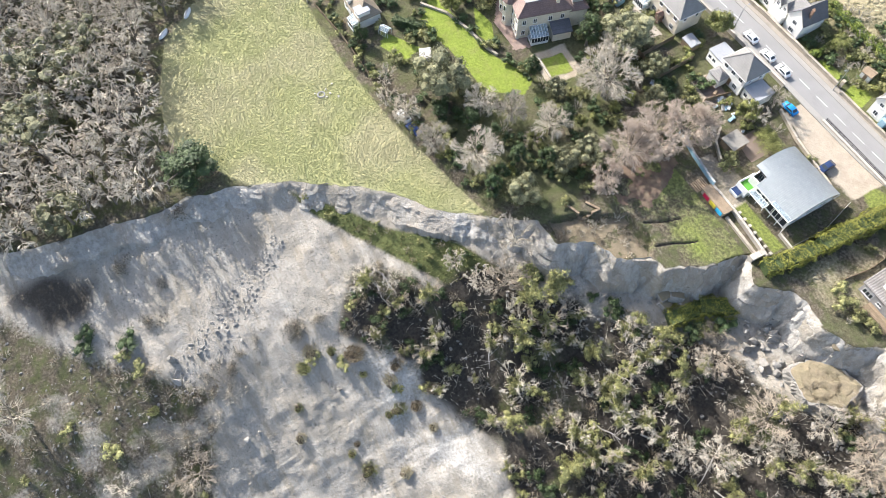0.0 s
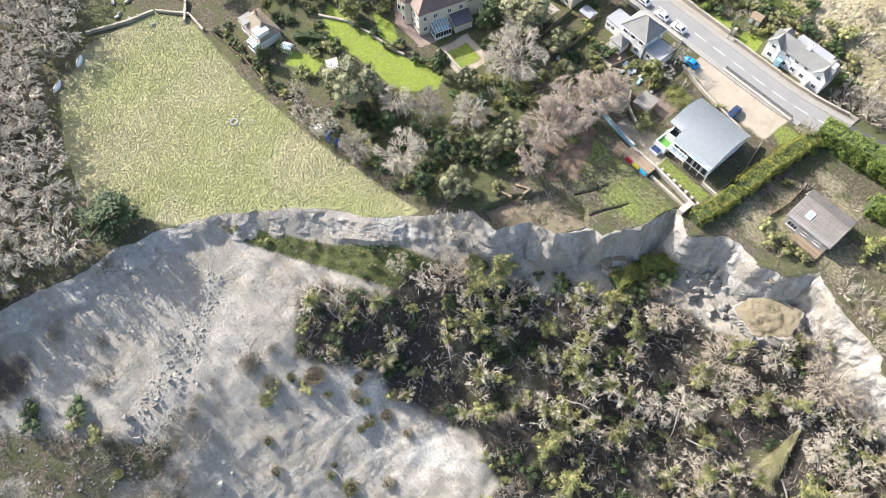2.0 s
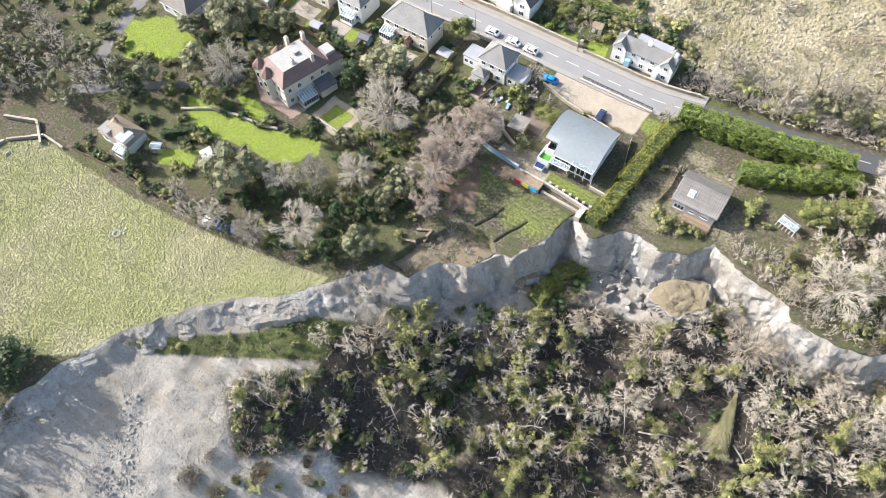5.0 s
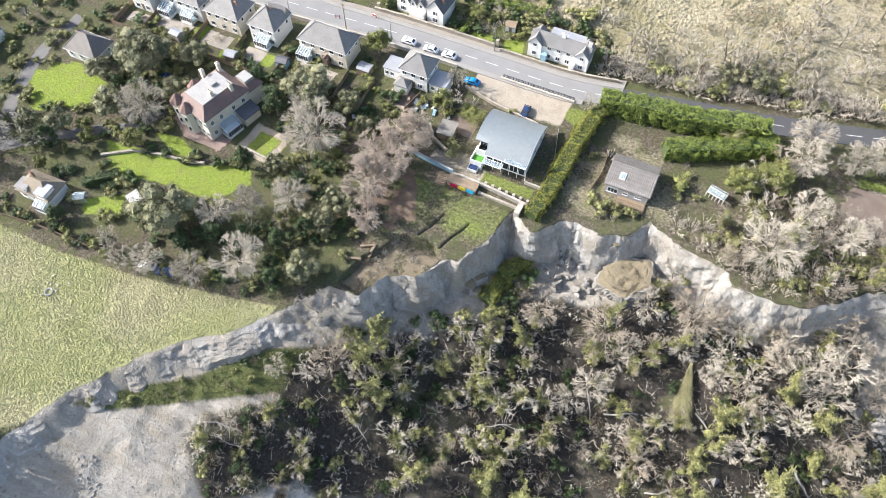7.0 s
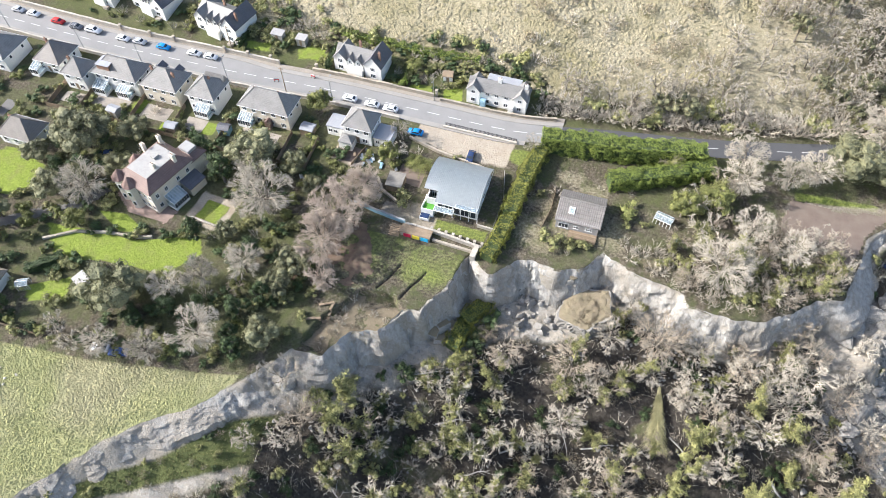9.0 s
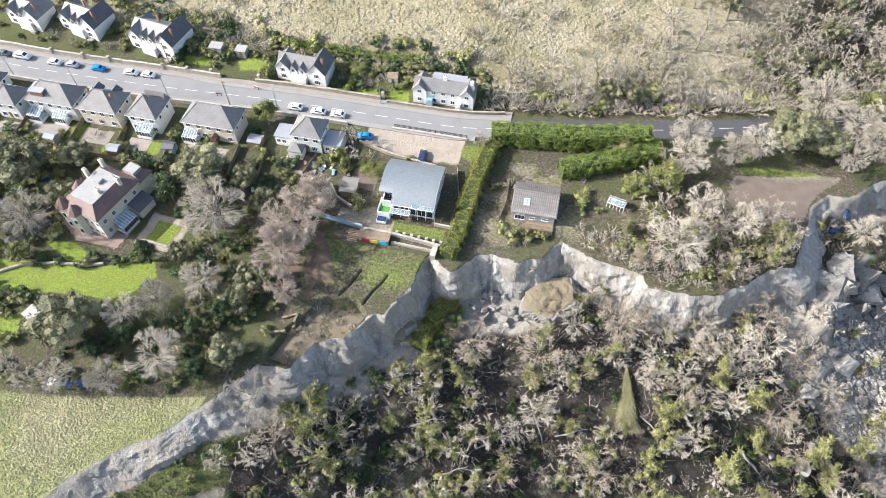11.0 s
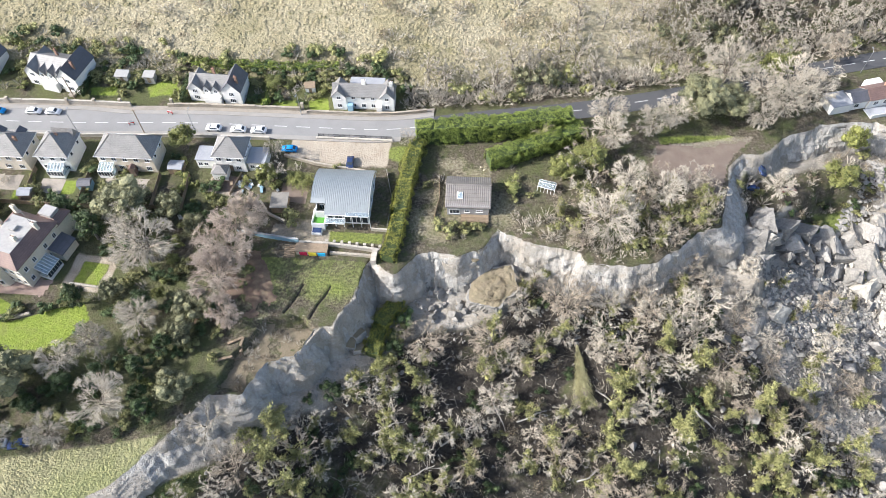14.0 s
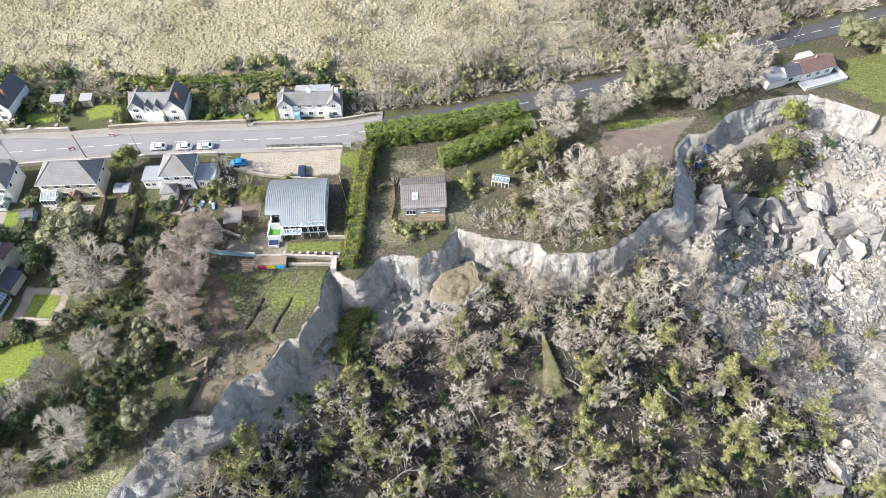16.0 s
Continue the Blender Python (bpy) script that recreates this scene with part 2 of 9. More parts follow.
# ---- building tools ----
def part(name, bm, mat, parent=None, label="", smooth_faces=False):
    """Links a bmesh as one mesh object, under a thing or a part."""
    me = bpy.data.meshes.new(name)
    bm.to_mesh(me)
    bm.free()
    for m in mat if isinstance(mat, (list, tuple)) else (mat,):
        me.materials.append(m)
    if smooth_faces:
        me.polygons.foreach_set("use_smooth", [True] * len(me.polygons))
    ob = new(name, me)
    ob.parent = parent
    if label:
        ob["label"] = label
    return ob


def mesh_from(name, verts, faces, mat, parent=None, smooth_faces=False):
    me = bpy.data.meshes.new(name)
    me.from_pydata(verts, [], faces)
    for m in mat if isinstance(mat, (list, tuple)) else (mat,):
        me.materials.append(m)
    if smooth_faces:
        me.polygons.foreach_set("use_smooth", [True] * len(me.polygons))
    ob = new(name, me)
    ob.parent = parent
    return ob


def add_box(bm, x0, x1, y0, y1, z0, z1, bevel=0.0):
    made = bmesh.ops.create_cube(bm, size=1.0, matrix=Matrix.LocRotScale(((x0 + x1) / 2, (y0 + y1) / 2, (z0 + z1) / 2), None, (abs(x1 - x0), abs(y1 - y0), abs(z1 - z0))))
    if bevel:
        edges = list({e for v in made["verts"] for e in v.link_edges})
        bmesh.ops.bevel(bm, geom=edges, offset=bevel, segments=1, affect="EDGES")
    return made["verts"]


def box(x0, x1, y0, y1, z0, z1, bevel=0.0):
    bm = bmesh.new()
    add_box(bm, x0, x1, y0, y1, z0, z1, bevel)
    return bm


def solid(points, faces):
    bm = bmesh.new()
    vs = [bm.verts.new(p) for p in points]
    for f in faces:
        bm.faces.new([vs[i] for i in f])
    bmesh.ops.recalc_face_normals(bm, faces=bm.faces[:])
    return bm


def tube(bm, a, b, ra, rb, sides=5):
    a, b = Vector(a), Vector(b)
    way = (b - a).normalized()
    u = way.orthogonal().normalized()
    v = way.cross(u)
    rings = []
    for p, r in ((a, ra), (b, rb)):
        rings.append([bm.verts.new(p + r * (math.cos(t) * u + math.sin(t) * v)) for t in (2 * math.pi * k / sides for k in range(sides))])
    for k in range(sides):
        bm.faces.new((rings[0][k], rings[0][(k + 1) % sides], rings[1][(k + 1) % sides], rings[1][k]))
    bm.faces.new(rings[1])
    bm.faces.new(rings[0][::-1])


def empty(name, x, y, z, turn=0.0, label="", category="", group=""):
    e = new(name)
    e.matrix_world = pose(x, y, z, 0, 0, turn)
    return tagged(e, label, category, group)


def height(x, y):
    return float(land(np.array([x]), np.array([y]))[0])


# ---- ground ----
FIELD = [(-99.6, -3), (-114.5, -11.4), (-127.8, -9.7), (-144.3, -2.5), (-155, 10), (-152, 29), (-144.5, 34.7), (-114.6, 34.7), (-94.4, 37), (-69, 42), (-61, 44), (-62, 34), (-76, 24), (-84, 14), (-92, 2)]
LAWN = [(-56, 90), (-50.2, 87), (-24.3, 87.3), (-23.5, 84), (-24, 78), (-27.5, 71), (-35.7, 70.5), (-40, 70), (-46, 69), (-54, 72)]
LAWNS = [LAWN, [(-124, 65), (-114.5, 66), (-100, 67.2), (-91, 71), (-86, 72.5), (-83.5, 68.5), (-89, 61.2), (-104, 59.8), (-116, 57)],
         [(-114.1, 72), (-106.8, 73.1), (-99.3, 69.8), (-105.7, 68.1)], [(-118.1, 48.5), (-109.1, 53.7), (-107.3, 48.4), (-115.3, 45.1)],
         [(-158, 74), (-148.8, 83), (-136, 80), (-133, 73), (-148, 64.5)], [(-89.6, 83.2), (-83.4, 82.6), (-84.4, 77), (-90.4, 77.6)],
         [(-34.4, 95), (-21.2, 95), (-21.1, 91.6), (-34.2, 91.6)], [(-23.3, 121.7), (-16.5, 122.6), (-17.5, 115.6), (-23, 117.5)],
         [(47, 130), (58, 131), (66.8, 131.5), (66.4, 129.5), (47, 126.8)], [(113, 140.5), (124, 134), (150, 125), (150, 160), (120, 153)],
         [(88, 118), (100, 121), (103, 116), (94, 113)], [(-92.1, 140), (-84, 141.5), (-82.1, 137.4), (-90.2, 136.5)], [(-107.4, 137.9), (-100.2, 139.4), (-99.4, 136.6), (-106.7, 135.8)],
         [(-56.3, 136.5), (-49.6, 137.2), (-49.3, 134.3), (-55.4, 133.6)], [(-46.6, 137.6), (-41.4, 138.4), (-40.3, 134.3), (-45.4, 133.7)],
         [(-103.6, 101.5), (-99.4, 101.8), (-99.2, 106.2), (-103.4, 106)], [(-125, 103), (-121.4, 103), (-121.4, 108), (-125, 108)], [(-92, 100.5), (-85, 100.8), (-85, 103), (-92, 102.6)], [(-114, 99.6), (-112, 99.6), (-112, 103.5), (-114, 103.5)]]
GRAVEL = [[(-47.8, 123.3), (-22.5, 124), (-22.8, 115), (-28.4, 114.2), (-48.4, 117)], [(45, 126), (66.8, 131), (73, 131.5), (65.5, 124.5), (60, 114), (44.5, 115.8)],
          [(-66, 110), (-60, 110), (-58, 104), (-66, 104)], [(-48, 96), (-40, 98), (-34, 95.5), (-34, 91), (-48, 92)]]
PLOT = [(-15.4, 119), (1.7, 120.7), (20.6, 110.8), (27.6, 93.8), (6.3, 97.9), (-14.1, 89.4), (-16.6, 100)]
SLUMPED_TURF = [(-89.2, 8), (-79.9, 17), (-70.2, 24), (-59.4, 36), (-50, 41), (-52, 30), (-57.5, 26), (-67.2, 20), (-82.2, 10.5)]
WOODED_SLIP = [(-66.7, 13), (-62.6, 20), (-53.6, 27), (-53, 44), (-42, 52), (-33, 60), (-24, 66), (-10, 76), (0, 78), (10, 83), (14, 90), (24, 89), (36, 87), (47, 91), (57, 97), (62, 84), (80, 70), (96, 56), (140, 10), (60, -20), (0, -20),
               (-7, 22), (-17.8, 24), (-31.9, 18), (-43, 14), (-56, 4)]
WEST_SCRUB = [(-150, -120), (-112, -64), (-95, -60), (-82, -51), (-72, -40), (-64, -32), (-58.5, -25), (-48, -31), (-39.5, -35.5), (-20, -60), (-20, -160)]
CHALK_TONGUE = [(-49, 27.5), (-42, 30.5), (-33, 24), (-29, 18), (-36, 19)]
BRIGHT = [(-58, 10.6), (-50, 17), (-44, 19), (-36, 14), (-24, 19), (-12, 21), (-18, 4), (-36, 5)]
SLUMP = [(-47, 66), (-44.5, 71), (-36.5, 72), (-33.3, 69), (-37, 63), (-42.7, 61), (-46, 54), (-52, 55), (-50, 62)]
EAST_RUBBLE = [(72, 95), (90, 108), (122, 112), (140, 80), (117, 70), (104, 82), (80, 80)]


CRACKS = [[(-40.9, 72.9), (-39.1, 76.3), (-37.9, 80.1)], [(-35.1, 71.6), (-33.6, 75.6), (-32.4, 77.6), (-31.5, 80.2)]]


def build_ground():
    def lines(lo, hi, a, b, step):
        """Fine steps between a and b, growing ones out to lo and hi."""
        out, g = list(np.arange(a, b + step, step)), step
        v = out[-1]
        while v < hi:
            g *= 1.09
            v += g
            out.append(v)
        v, g, pre = a, step, []
        while v > lo:
            g *= 1.09
            v -= g
            pre.append(v)
        return np.array(pre[::-1] + out)
    xs, ys = lines(-2500, 2500, -112, 100, 0.78), lines(-2500, 2500, -42, 132, 0.78)
    xs, ys = np.unique(np.concatenate([xs, np.arange(-52, -22, 0.37)])), np.unique(np.concatenate([ys, np.arange(68, 84, 0.37)]))
    X, Y = np.meshgrid(xs, ys)
    Z = land(X, Y)
    x, y, d = X.ravel(), Y.ravel(), edge_dist(X.ravel(), Y.ravel())
    rag = d + 0.8 * fbm(x, y, 5, 3, 51)
    slip = smooth(-0.1, 0.5, d + 0.25 * fbm(x, y, 2.5, 2, 52))
    wood = region(x, y, WOODED_SLIP, 3) * slip
    scrub = region(x, y, WEST_SCRUB, 4) * slip
    field = region(x, y, FIELD, 1.2) * (1 - slip)
    # the strip at (47, 130) gets thinner lawn colour to stand for its shade
    lawn = np.max([region(x, y, p, 0.4) * (0.37 + 0.2 * fbm(x, y, 5, 3, 60) + 0.1 * smooth(-46, -30, x) * smooth(74, 82, y) - 0.16 * smooth(78, 72, y) if p is LAWN else 0.48 if p[0][0] > 110 else 0.56 if p[0] in ((-34.4, 95), (-23.3, 121.7), (47, 130)) else 1.0) for p in LAWNS], axis=0) * (1 - slip)
    gravel = np.max([region(x + 0.8 * fbm(x, y, 4, 2, 66), y + 0.8 * fbm(x, y, 4, 2, 67), p, 0.6) * (0.52 if p[0][0] > 0 else 0.55 if p[0] == (-48, 96) else 0.85) for p in GRAVEL], axis=0) * (1 - slip)
    path = region(x, y, [(-92, 85.2), (-81.4, 84.4), (-82.4, 75), (-92.8, 75.8)], 0.35) * (1 - region(x, y, LAWNS[5], 0.35))
    gravel = np.maximum(gravel, path * 0.9)
    near = 1 - smooth(6 - 2.5 * smooth(4, 14, x), 13 - 6 * smooth(4, 14, x), rag)
    east = smooth(50, 62, x) * (1 - smooth(10, 34, rag - 10))
    patch = smooth(0.15, 0.5, fbm(x, y, 9, 4, 53))
    chalk = slip * np.clip(1 - 0.9 * wood * (1 - near) * (1 - 0.3 * patch) - 0.78 * scrub * (1 - 0.5 * patch), 0, 1)
    chalk = np.maximum(chalk, np.maximum(region(x, y, CHALK_TONGUE, 1.5), region(x + 5 * fbm(x, y, 9, 4, 68), y + 5 * fbm(x, y, 9, 4, 69), EAST_RUBBLE, 6)) * slip)
    turf = region(x, y, SLUMPED_TURF, 1.6) * slip
    chalk *= 1 - turf
    shelf = region(x + 2 * fbm(x, y, 5, 3, 70), y + 2 * fbm(x, y, 5, 3, 73), [(66, 111), (68, 121), (76, 123), (92, 128), (106, 126), (106, 116), (92, 114), (80, 115), (72, 109)], 2) * slip
    chalk *= 1 - 0.9 * shelf
    lawn = np.maximum(lawn, 0.55 * region(x, y, [(88, 118), (100, 121), (103, 116), (94, 113)], 1.2))
    yr = np.interp(x, [p[0] for p in ROADLINE], [p[1] for p in ROADLINE])
    slump = region(x, y, SLUMP, 0.8) * (1 - slip)
    upper = smooth(-14, -22, x) * smooth(-190, -170, x)
    hill = smooth(11 + 8 * upper, 15 + 8 * upper, y - yr) * (1 - 0.8 * smooth(40, 75, x) * (1 - smooth(60, 90, y - yr)))
    green = np.maximum(turf, 0.62 * wood * smooth(0.0, 0.5, fbm(x, y, 6, 4, 54)))
    hill = np.maximum(hill, np.maximum(0.3 * slump, 0.48 * region(x, y, PLOT, 3) * (1 - slip) * smooth(-0.5, 0.4, fbm(x, y, 7, 3, 58))))
    green = np.maximum(green, 0.5 * smooth(-8, 4, -d) * (1 - hill) * smooth(-0.1, 0.3, fbm(x, y, 12, 3, 56)))
    # shade painted into the ground: between the slip's trees, and one far western patch
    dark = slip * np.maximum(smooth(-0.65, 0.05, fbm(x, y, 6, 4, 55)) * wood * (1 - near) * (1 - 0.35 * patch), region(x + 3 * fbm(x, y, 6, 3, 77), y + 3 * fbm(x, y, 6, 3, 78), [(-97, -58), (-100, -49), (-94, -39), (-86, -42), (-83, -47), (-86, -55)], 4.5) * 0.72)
    green = np.maximum(green, 0.62 * upper * smooth(5, 7, y - yr) * smooth(24, 18, y - yr) * smooth(-0.5, 0.2, fbm(x, y, 6, 3, 76)))
    rim = smooth(0.75, 0.25, line_dist(x, y, [(-51, 69.4), (-48.2, 69.9), (-45.5, 71.2), (-41.8, 72.4), (-36, 72.2), (-31, 71.0)]) + 0.15 * fbm(x, y, 1.6, 2, 79))
    patchy = 0.35 + 0.65 * smooth(-0.2, 0.5, fbm(x, y, 4, 4, 57))
    white = np.maximum(slip * patchy * np.maximum(region(x, y, BRIGHT, 5) * 0.62, np.maximum(region(x, y, EAST_RUBBLE, 5) * 0.4, np.maximum(0.45 * smooth(16, 24, x) * smooth(40, 30, x) * near, 0.12 * smooth(95, 104, x) * near))), 0.12 * rim)
    chalk = np.maximum(chalk, 0.3 * rim)
    dark = np.maximum(dark, 0.5 * shelf * smooth(-0.3, 0.4, fbm(x, y, 5, 3, 74)))
    green = np.maximum(green, 0.5 * smooth(-46, -56, x) * smooth(40, 48, y) * (y < 120) * (1 - slip) * smooth(-0.5, 0.1, fbm(x, y, 8, 3, 75)))
    dark = np.maximum(dark, 0.52 * slip * smooth(52, 66, x) * smooth(-0.4, 0.3, fbm(x, y, 7, 4, 59)))
    dark = np.maximum(dark, 0.4 * region(x, y, GRAVEL[1], 2.5) * (1 - slip))
    for crack in CRACKS:
        dark = np.maximum(dark, 0.9 * smooth(0.34, 0.08, line_dist(x, y, crack) + 0.12 * fbm(x, y, 1.5, 2, 80)))
    ones = np.ones_like(x)
    idx = np.arange(X.size).reshape(X.shape)
    quads = np.stack([idx[:-1, :-1], idx[:-1, 1:], idx[1:, 1:], idx[1:, :-1]], -1).reshape(-1, 4)
    me = bpy.data.meshes.new("ground")
    me.vertices.add(X.size)
    me.vertices.foreach_set("co", np.stack([x, y, Z.ravel()], 1).ravel())
    me.loops.add(quads.size)
    me.loops.foreach_set("vertex_index", quads.ravel())
    me.polygons.add(len(quads))
    me.polygons.foreach_set("loop_start", np.arange(0, quads.size, 4))
    me.polygons.foreach_set("use_smooth", np.ones(len(quads), bool))
    me.update(calc_edges=True)
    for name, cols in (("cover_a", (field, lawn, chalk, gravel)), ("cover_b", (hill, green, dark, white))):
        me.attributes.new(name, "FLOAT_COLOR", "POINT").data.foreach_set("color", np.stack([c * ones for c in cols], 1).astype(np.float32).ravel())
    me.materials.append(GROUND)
    return tagged(new("ground", me), "grass plateau with grey chalk landslip and dry tussock hillside", "ground", kind="structure")


build_ground()


def cliff_material():
    m, n, l, b = material("cliff_marl", 0.95)
    b.inputs["Specular IOR Level"].default_value = 0.1
    pos = n.new("ShaderNodeNewGeometry").outputs["Position"]
    flat = n.new("ShaderNodeMapping")
    flat.inputs["Scale"].default_value = (1.0, 1.0, 0.28)
    l.new(pos, flat.inputs["Vector"])
    rib, fine, big = noise_node(n, l, flat.outputs[0], 0.8, 6.0, 0.7), noise_node(n, l, pos, 3.5, 5.0), noise_node(n, l, pos, 0.09, 3.0)
    c = ramp(n, l, rib, [(0.3, (0.27, 0.253, 0.226)), (0.5, (0.41, 0.393, 0.362)), (0.7, (0.54, 0.522, 0.486))])
    c = mix(n, l, ramp(n, l, big, [(0.45, (0, 0, 0)), (0.6, (0.7, 0.7, 0.7))]), c, (0.34, 0.3, 0.245))
    c = mix(n, l, ramp(n, l, fine, [(0.55, (0, 0, 0)), (0.75, (0.7, 0.7, 0.7))]), c, (0.58, 0.56, 0.52))
    l.new(c, b.inputs["Base Color"])
    bump(n, l, b, calc(n, l, "ADD", rib, fine), 1.0, 0.4)
    return m


def build_cliff_face():
    """The broken scarp under the edge: a crag-faced strip from turf to talus."""
    pts = [Vector(p) for p in EDGE[2:-2]]
    line = []
    for a, b in zip(pts[:-1], pts[1:]):
        n = max(2, int((b - a).length / 0.32))
        line += [a.lerp(b, k / n) for k in range(n)]
    P = np.array([tuple(p) for p in line])
    S = P.copy()
    for _ in range(10):
        S[1:-1] = (S[:-2] + 2 * S[1:-1] + S[2:]) / 4
    tan = np.gradient(S, axis=0)
    for _ in range(14):
        tan[1:-1] = (tan[:-2] + 2 * tan[1:-1] + tan[2:]) / 4
    tan /= np.linalg.norm(tan, axis=1)[:, None]
    out = np.stack([tan[:, 1], -tan[:, 0]], 1)
    shift = np.zeros(len(P))
    for _ in range(8):
        shift += 0.5 * (-ragged(P[:, 0] + out[:, 0] * shift, P[:, 1] + out[:, 1] * shift) - shift)
    P = P + out * shift[:, None]
    x, y = P[:, 0], P[:, 1]
    west, east = smooth(-32, -56, x), smooth(35, 55, x)
    high = west * 2.9 + (1 - west - east) * 8.4 + east * 5.5
    high *= 1 + 0.5 * fbm(np.arange(len(x)) * 0.32, x * 0, 9, 3, 61)
    wall = west * 4.4 + (1 - west - east) * 2.8 + east * 2.8 + 3.2 * smooth(56, 60, x) * smooth(74, 68, x)
    top = plateau(x, y)
    s = np.arange(len(x)) * 0.32
    rows = 15
    V = []
    for k in range(rows):
        v = k / (rows - 1)
        crag = 0.95 * fbm(s, 0 * s + 9.0 * v, 3.6, 4, 62) + 0.5 * fbm(s, 0 * s + 14.0 * v, 1.3, 3, 63) + 1.3 * np.abs(fbm(s, 0 * s + 5 * v, 7.0, 3, 64))
        off = -0.25 + wall * v ** 1.15 + (0.25 + crag) * min(1.0, 6 * v) + 0.35 + 0.5 * v * v
        V.append(np.stack([x + out[:, 0] * off, y + out[:, 1] * off, top + 0.03 - (high + 0.6) * v - 0.5 * max(0.0, v - 0.85)], 1))
    V[-1][:, 2] = np.minimum(V[-1][:, 2], land(V[-1][:, 0], V[-1][:, 1])) - 0.7
    V[-2][:, 2] = np.minimum(V[-2][:, 2], 0.5 * (V[-3][:, 2] + V[-1][:, 2]))
    V = np.concatenate(V)
    m = len(x)
    f = [(k * m + i, k * m + i + 1, (k + 1) * m + i + 1, (k + 1) * m + i) for k in range(rows - 1) for i in range(m - 1)]
    ob = mesh_from("cliff_face", V.tolist(), f, cliff_material(), None, False)
    return tagged(ob, "broken grey chalk scarp below the turf edge", "cliff", kind="structure")


build_cliff_face()
# ---- materials of the built things ----
def roof_material(name, colour, course=0.3, rough=0.5, along="z"):
    """Slates or tiles: courses as fine relief, with blotches of lichen and weather."""
    m, n, l, b = material(name, rough)
    b.inputs["Specular IOR Level"].default_value = 0.5
    pos = n.new("ShaderNodeTexCoord").outputs["Object"]
    sep = n.new("ShaderNodeSeparateXYZ")
    l.new(pos, sep.inputs[0])
    w = calc(n, l, "FRACT", calc(n, l, "DIVIDE", sep.outputs["Z" if along == "z" else "Y"], course))
    f1, f2 = noise_node(n, l, pos, 5.0), noise_node(n, l, pos, 0.5)
    c = mix(n, l, ramp(n, l, f2, [(0.35, (0, 0, 0)), (0.68, (1, 1, 1))]), colour, shade(colour, 0.68))
    c = mix(n, l, ramp(n, l, f1, [(0.45, (0, 0, 0)), (0.75, (1, 1, 1))]), c, shade(colour, 1.35))
    c = mix(n, l, ramp(n, l, w, [(0.0, (1, 1, 1)), (0.14, (0, 0, 0))]), c, shade(colour, 0.5))
    l.new(c, b.inputs["Base Color"])
    bump(n, l, b, calc(n, l, "ADD", w, f1), 0.5, 0.05)
    return m


SLATE = roof_material("grey_slate", (0.235, 0.228, 0.218))
SLATE_DARK = roof_material("dark_slate", (0.11, 0.11, 0.125))
TILE_RED = roof_material("red_brown_tile", (0.2, 0.128, 0.108))
TILE_BROWN = roof_material("brown_concrete_tile", (0.2, 0.182, 0.166), 0.36)
TILE_TAN = roof_material("tan_tile", (0.27, 0.22, 0.16))
ROOF_METAL = surface("ribbed_roof_metal", (0.35, 0.375, 0.38), 0.4, 0.3, 1.2, 0.12, 0.16, 0.0, 0.004)
WHITE = surface("white_render", (0.78, 0.77, 0.73), 0.85, 0, 2.5, 0.25, 0.12, 0.05, 0.006)
CREAM = surface("cream_stone_render", (0.68, 0.62, 0.51), 0.88, 0, 2.5, 0.3, 0.2, 0.04, 0.01)
GREY_CLAD = surface("grey_cladding", (0.34, 0.33, 0.32), 0.7, 0, 3, 0.3, 0.15, 0.03, 0.01)
FLAT_ROOF = surface("grey_felt_roof", (0.33, 0.34, 0.36), 0.75, 0, 3, 0.3, 0.2, 0.1, 0.01)
LEAD = surface("pale_lead_flat", (0.36, 0.35, 0.335), 0.6, 0, 2, 0.35, 0.18, 0.0, 0.01)
BRICK = surface("brick_stack", (0.3, 0.19, 0.14), 0.9, 0, 8, 1.0, 0.3, 0.1, 0.02)
FRAME = surface("white_frame", (0.8, 0.8, 0.79), 0.45, 0, 4, 0.5, 0.06, 0.0, 0.0)
STONE = surface("rubble_stone_wall", (0.36, 0.32, 0.26), 0.95, 0, 4, 0.5, 0.4, 0.15, 0.06)
STONE_PALE = surface("pale_stone", (0.43, 0.395, 0.34), 0.95, 0, 3, 0.5, 0.3, 0.12, 0.05)
PAVING = surface("stone_paving", (0.33, 0.295, 0.25), 0.92, 0, 3, 0.4, 0.3, 0.12, 0.03)
CONCRETE = surface("grey_concrete", (0.36, 0.36, 0.35), 0.9, 0, 4, 0.4, 0.25, 0.1, 0.02)
TIMBER = surface("weathered_timber", (0.25, 0.19, 0.13), 0.85, 0, 5, 0.8, 0.35, 0.2, 0.02)
TIMBER_PALE = surface("grey_timber", (0.4, 0.38, 0.35), 0.85, 0, 5, 0.8, 0.3, 0.15, 0.02)
ROOF_BOARD = surface("weathered_roof_board", (0.23, 0.215, 0.19), 0.9, 0, 4, 0.6, 0.3, 0.0, 0.02)
DARK_METAL = surface("dark_iron", (0.05, 0.05, 0.055), 0.5, 0.6, 6, 1, 0.2, 0.1, 0.0)
GALV = surface("galvanised_steel", (0.3, 0.31, 0.32), 0.45, 0.7, 6, 1, 0.15, 0.1, 0.0)
TARMAC = surface("worn_tarmac", (0.25, 0.246, 0.24), 0.82, 0, 9, 0.16, 0.2, 0.0, 0.012, True)
# tree shade over the eastern road is put into this darker colour
TARMAC_DARK = surface("newer_tarmac", (0.085, 0.086, 0.09), 0.85, 0, 9, 0.16, 0.2, 0.0, 0.012, True)
TARMAC_PATH = surface("pavement_tarmac", (0.3, 0.285, 0.262), 0.9, 0, 7, 0.25, 0.22, 0.0, 0.012, True)
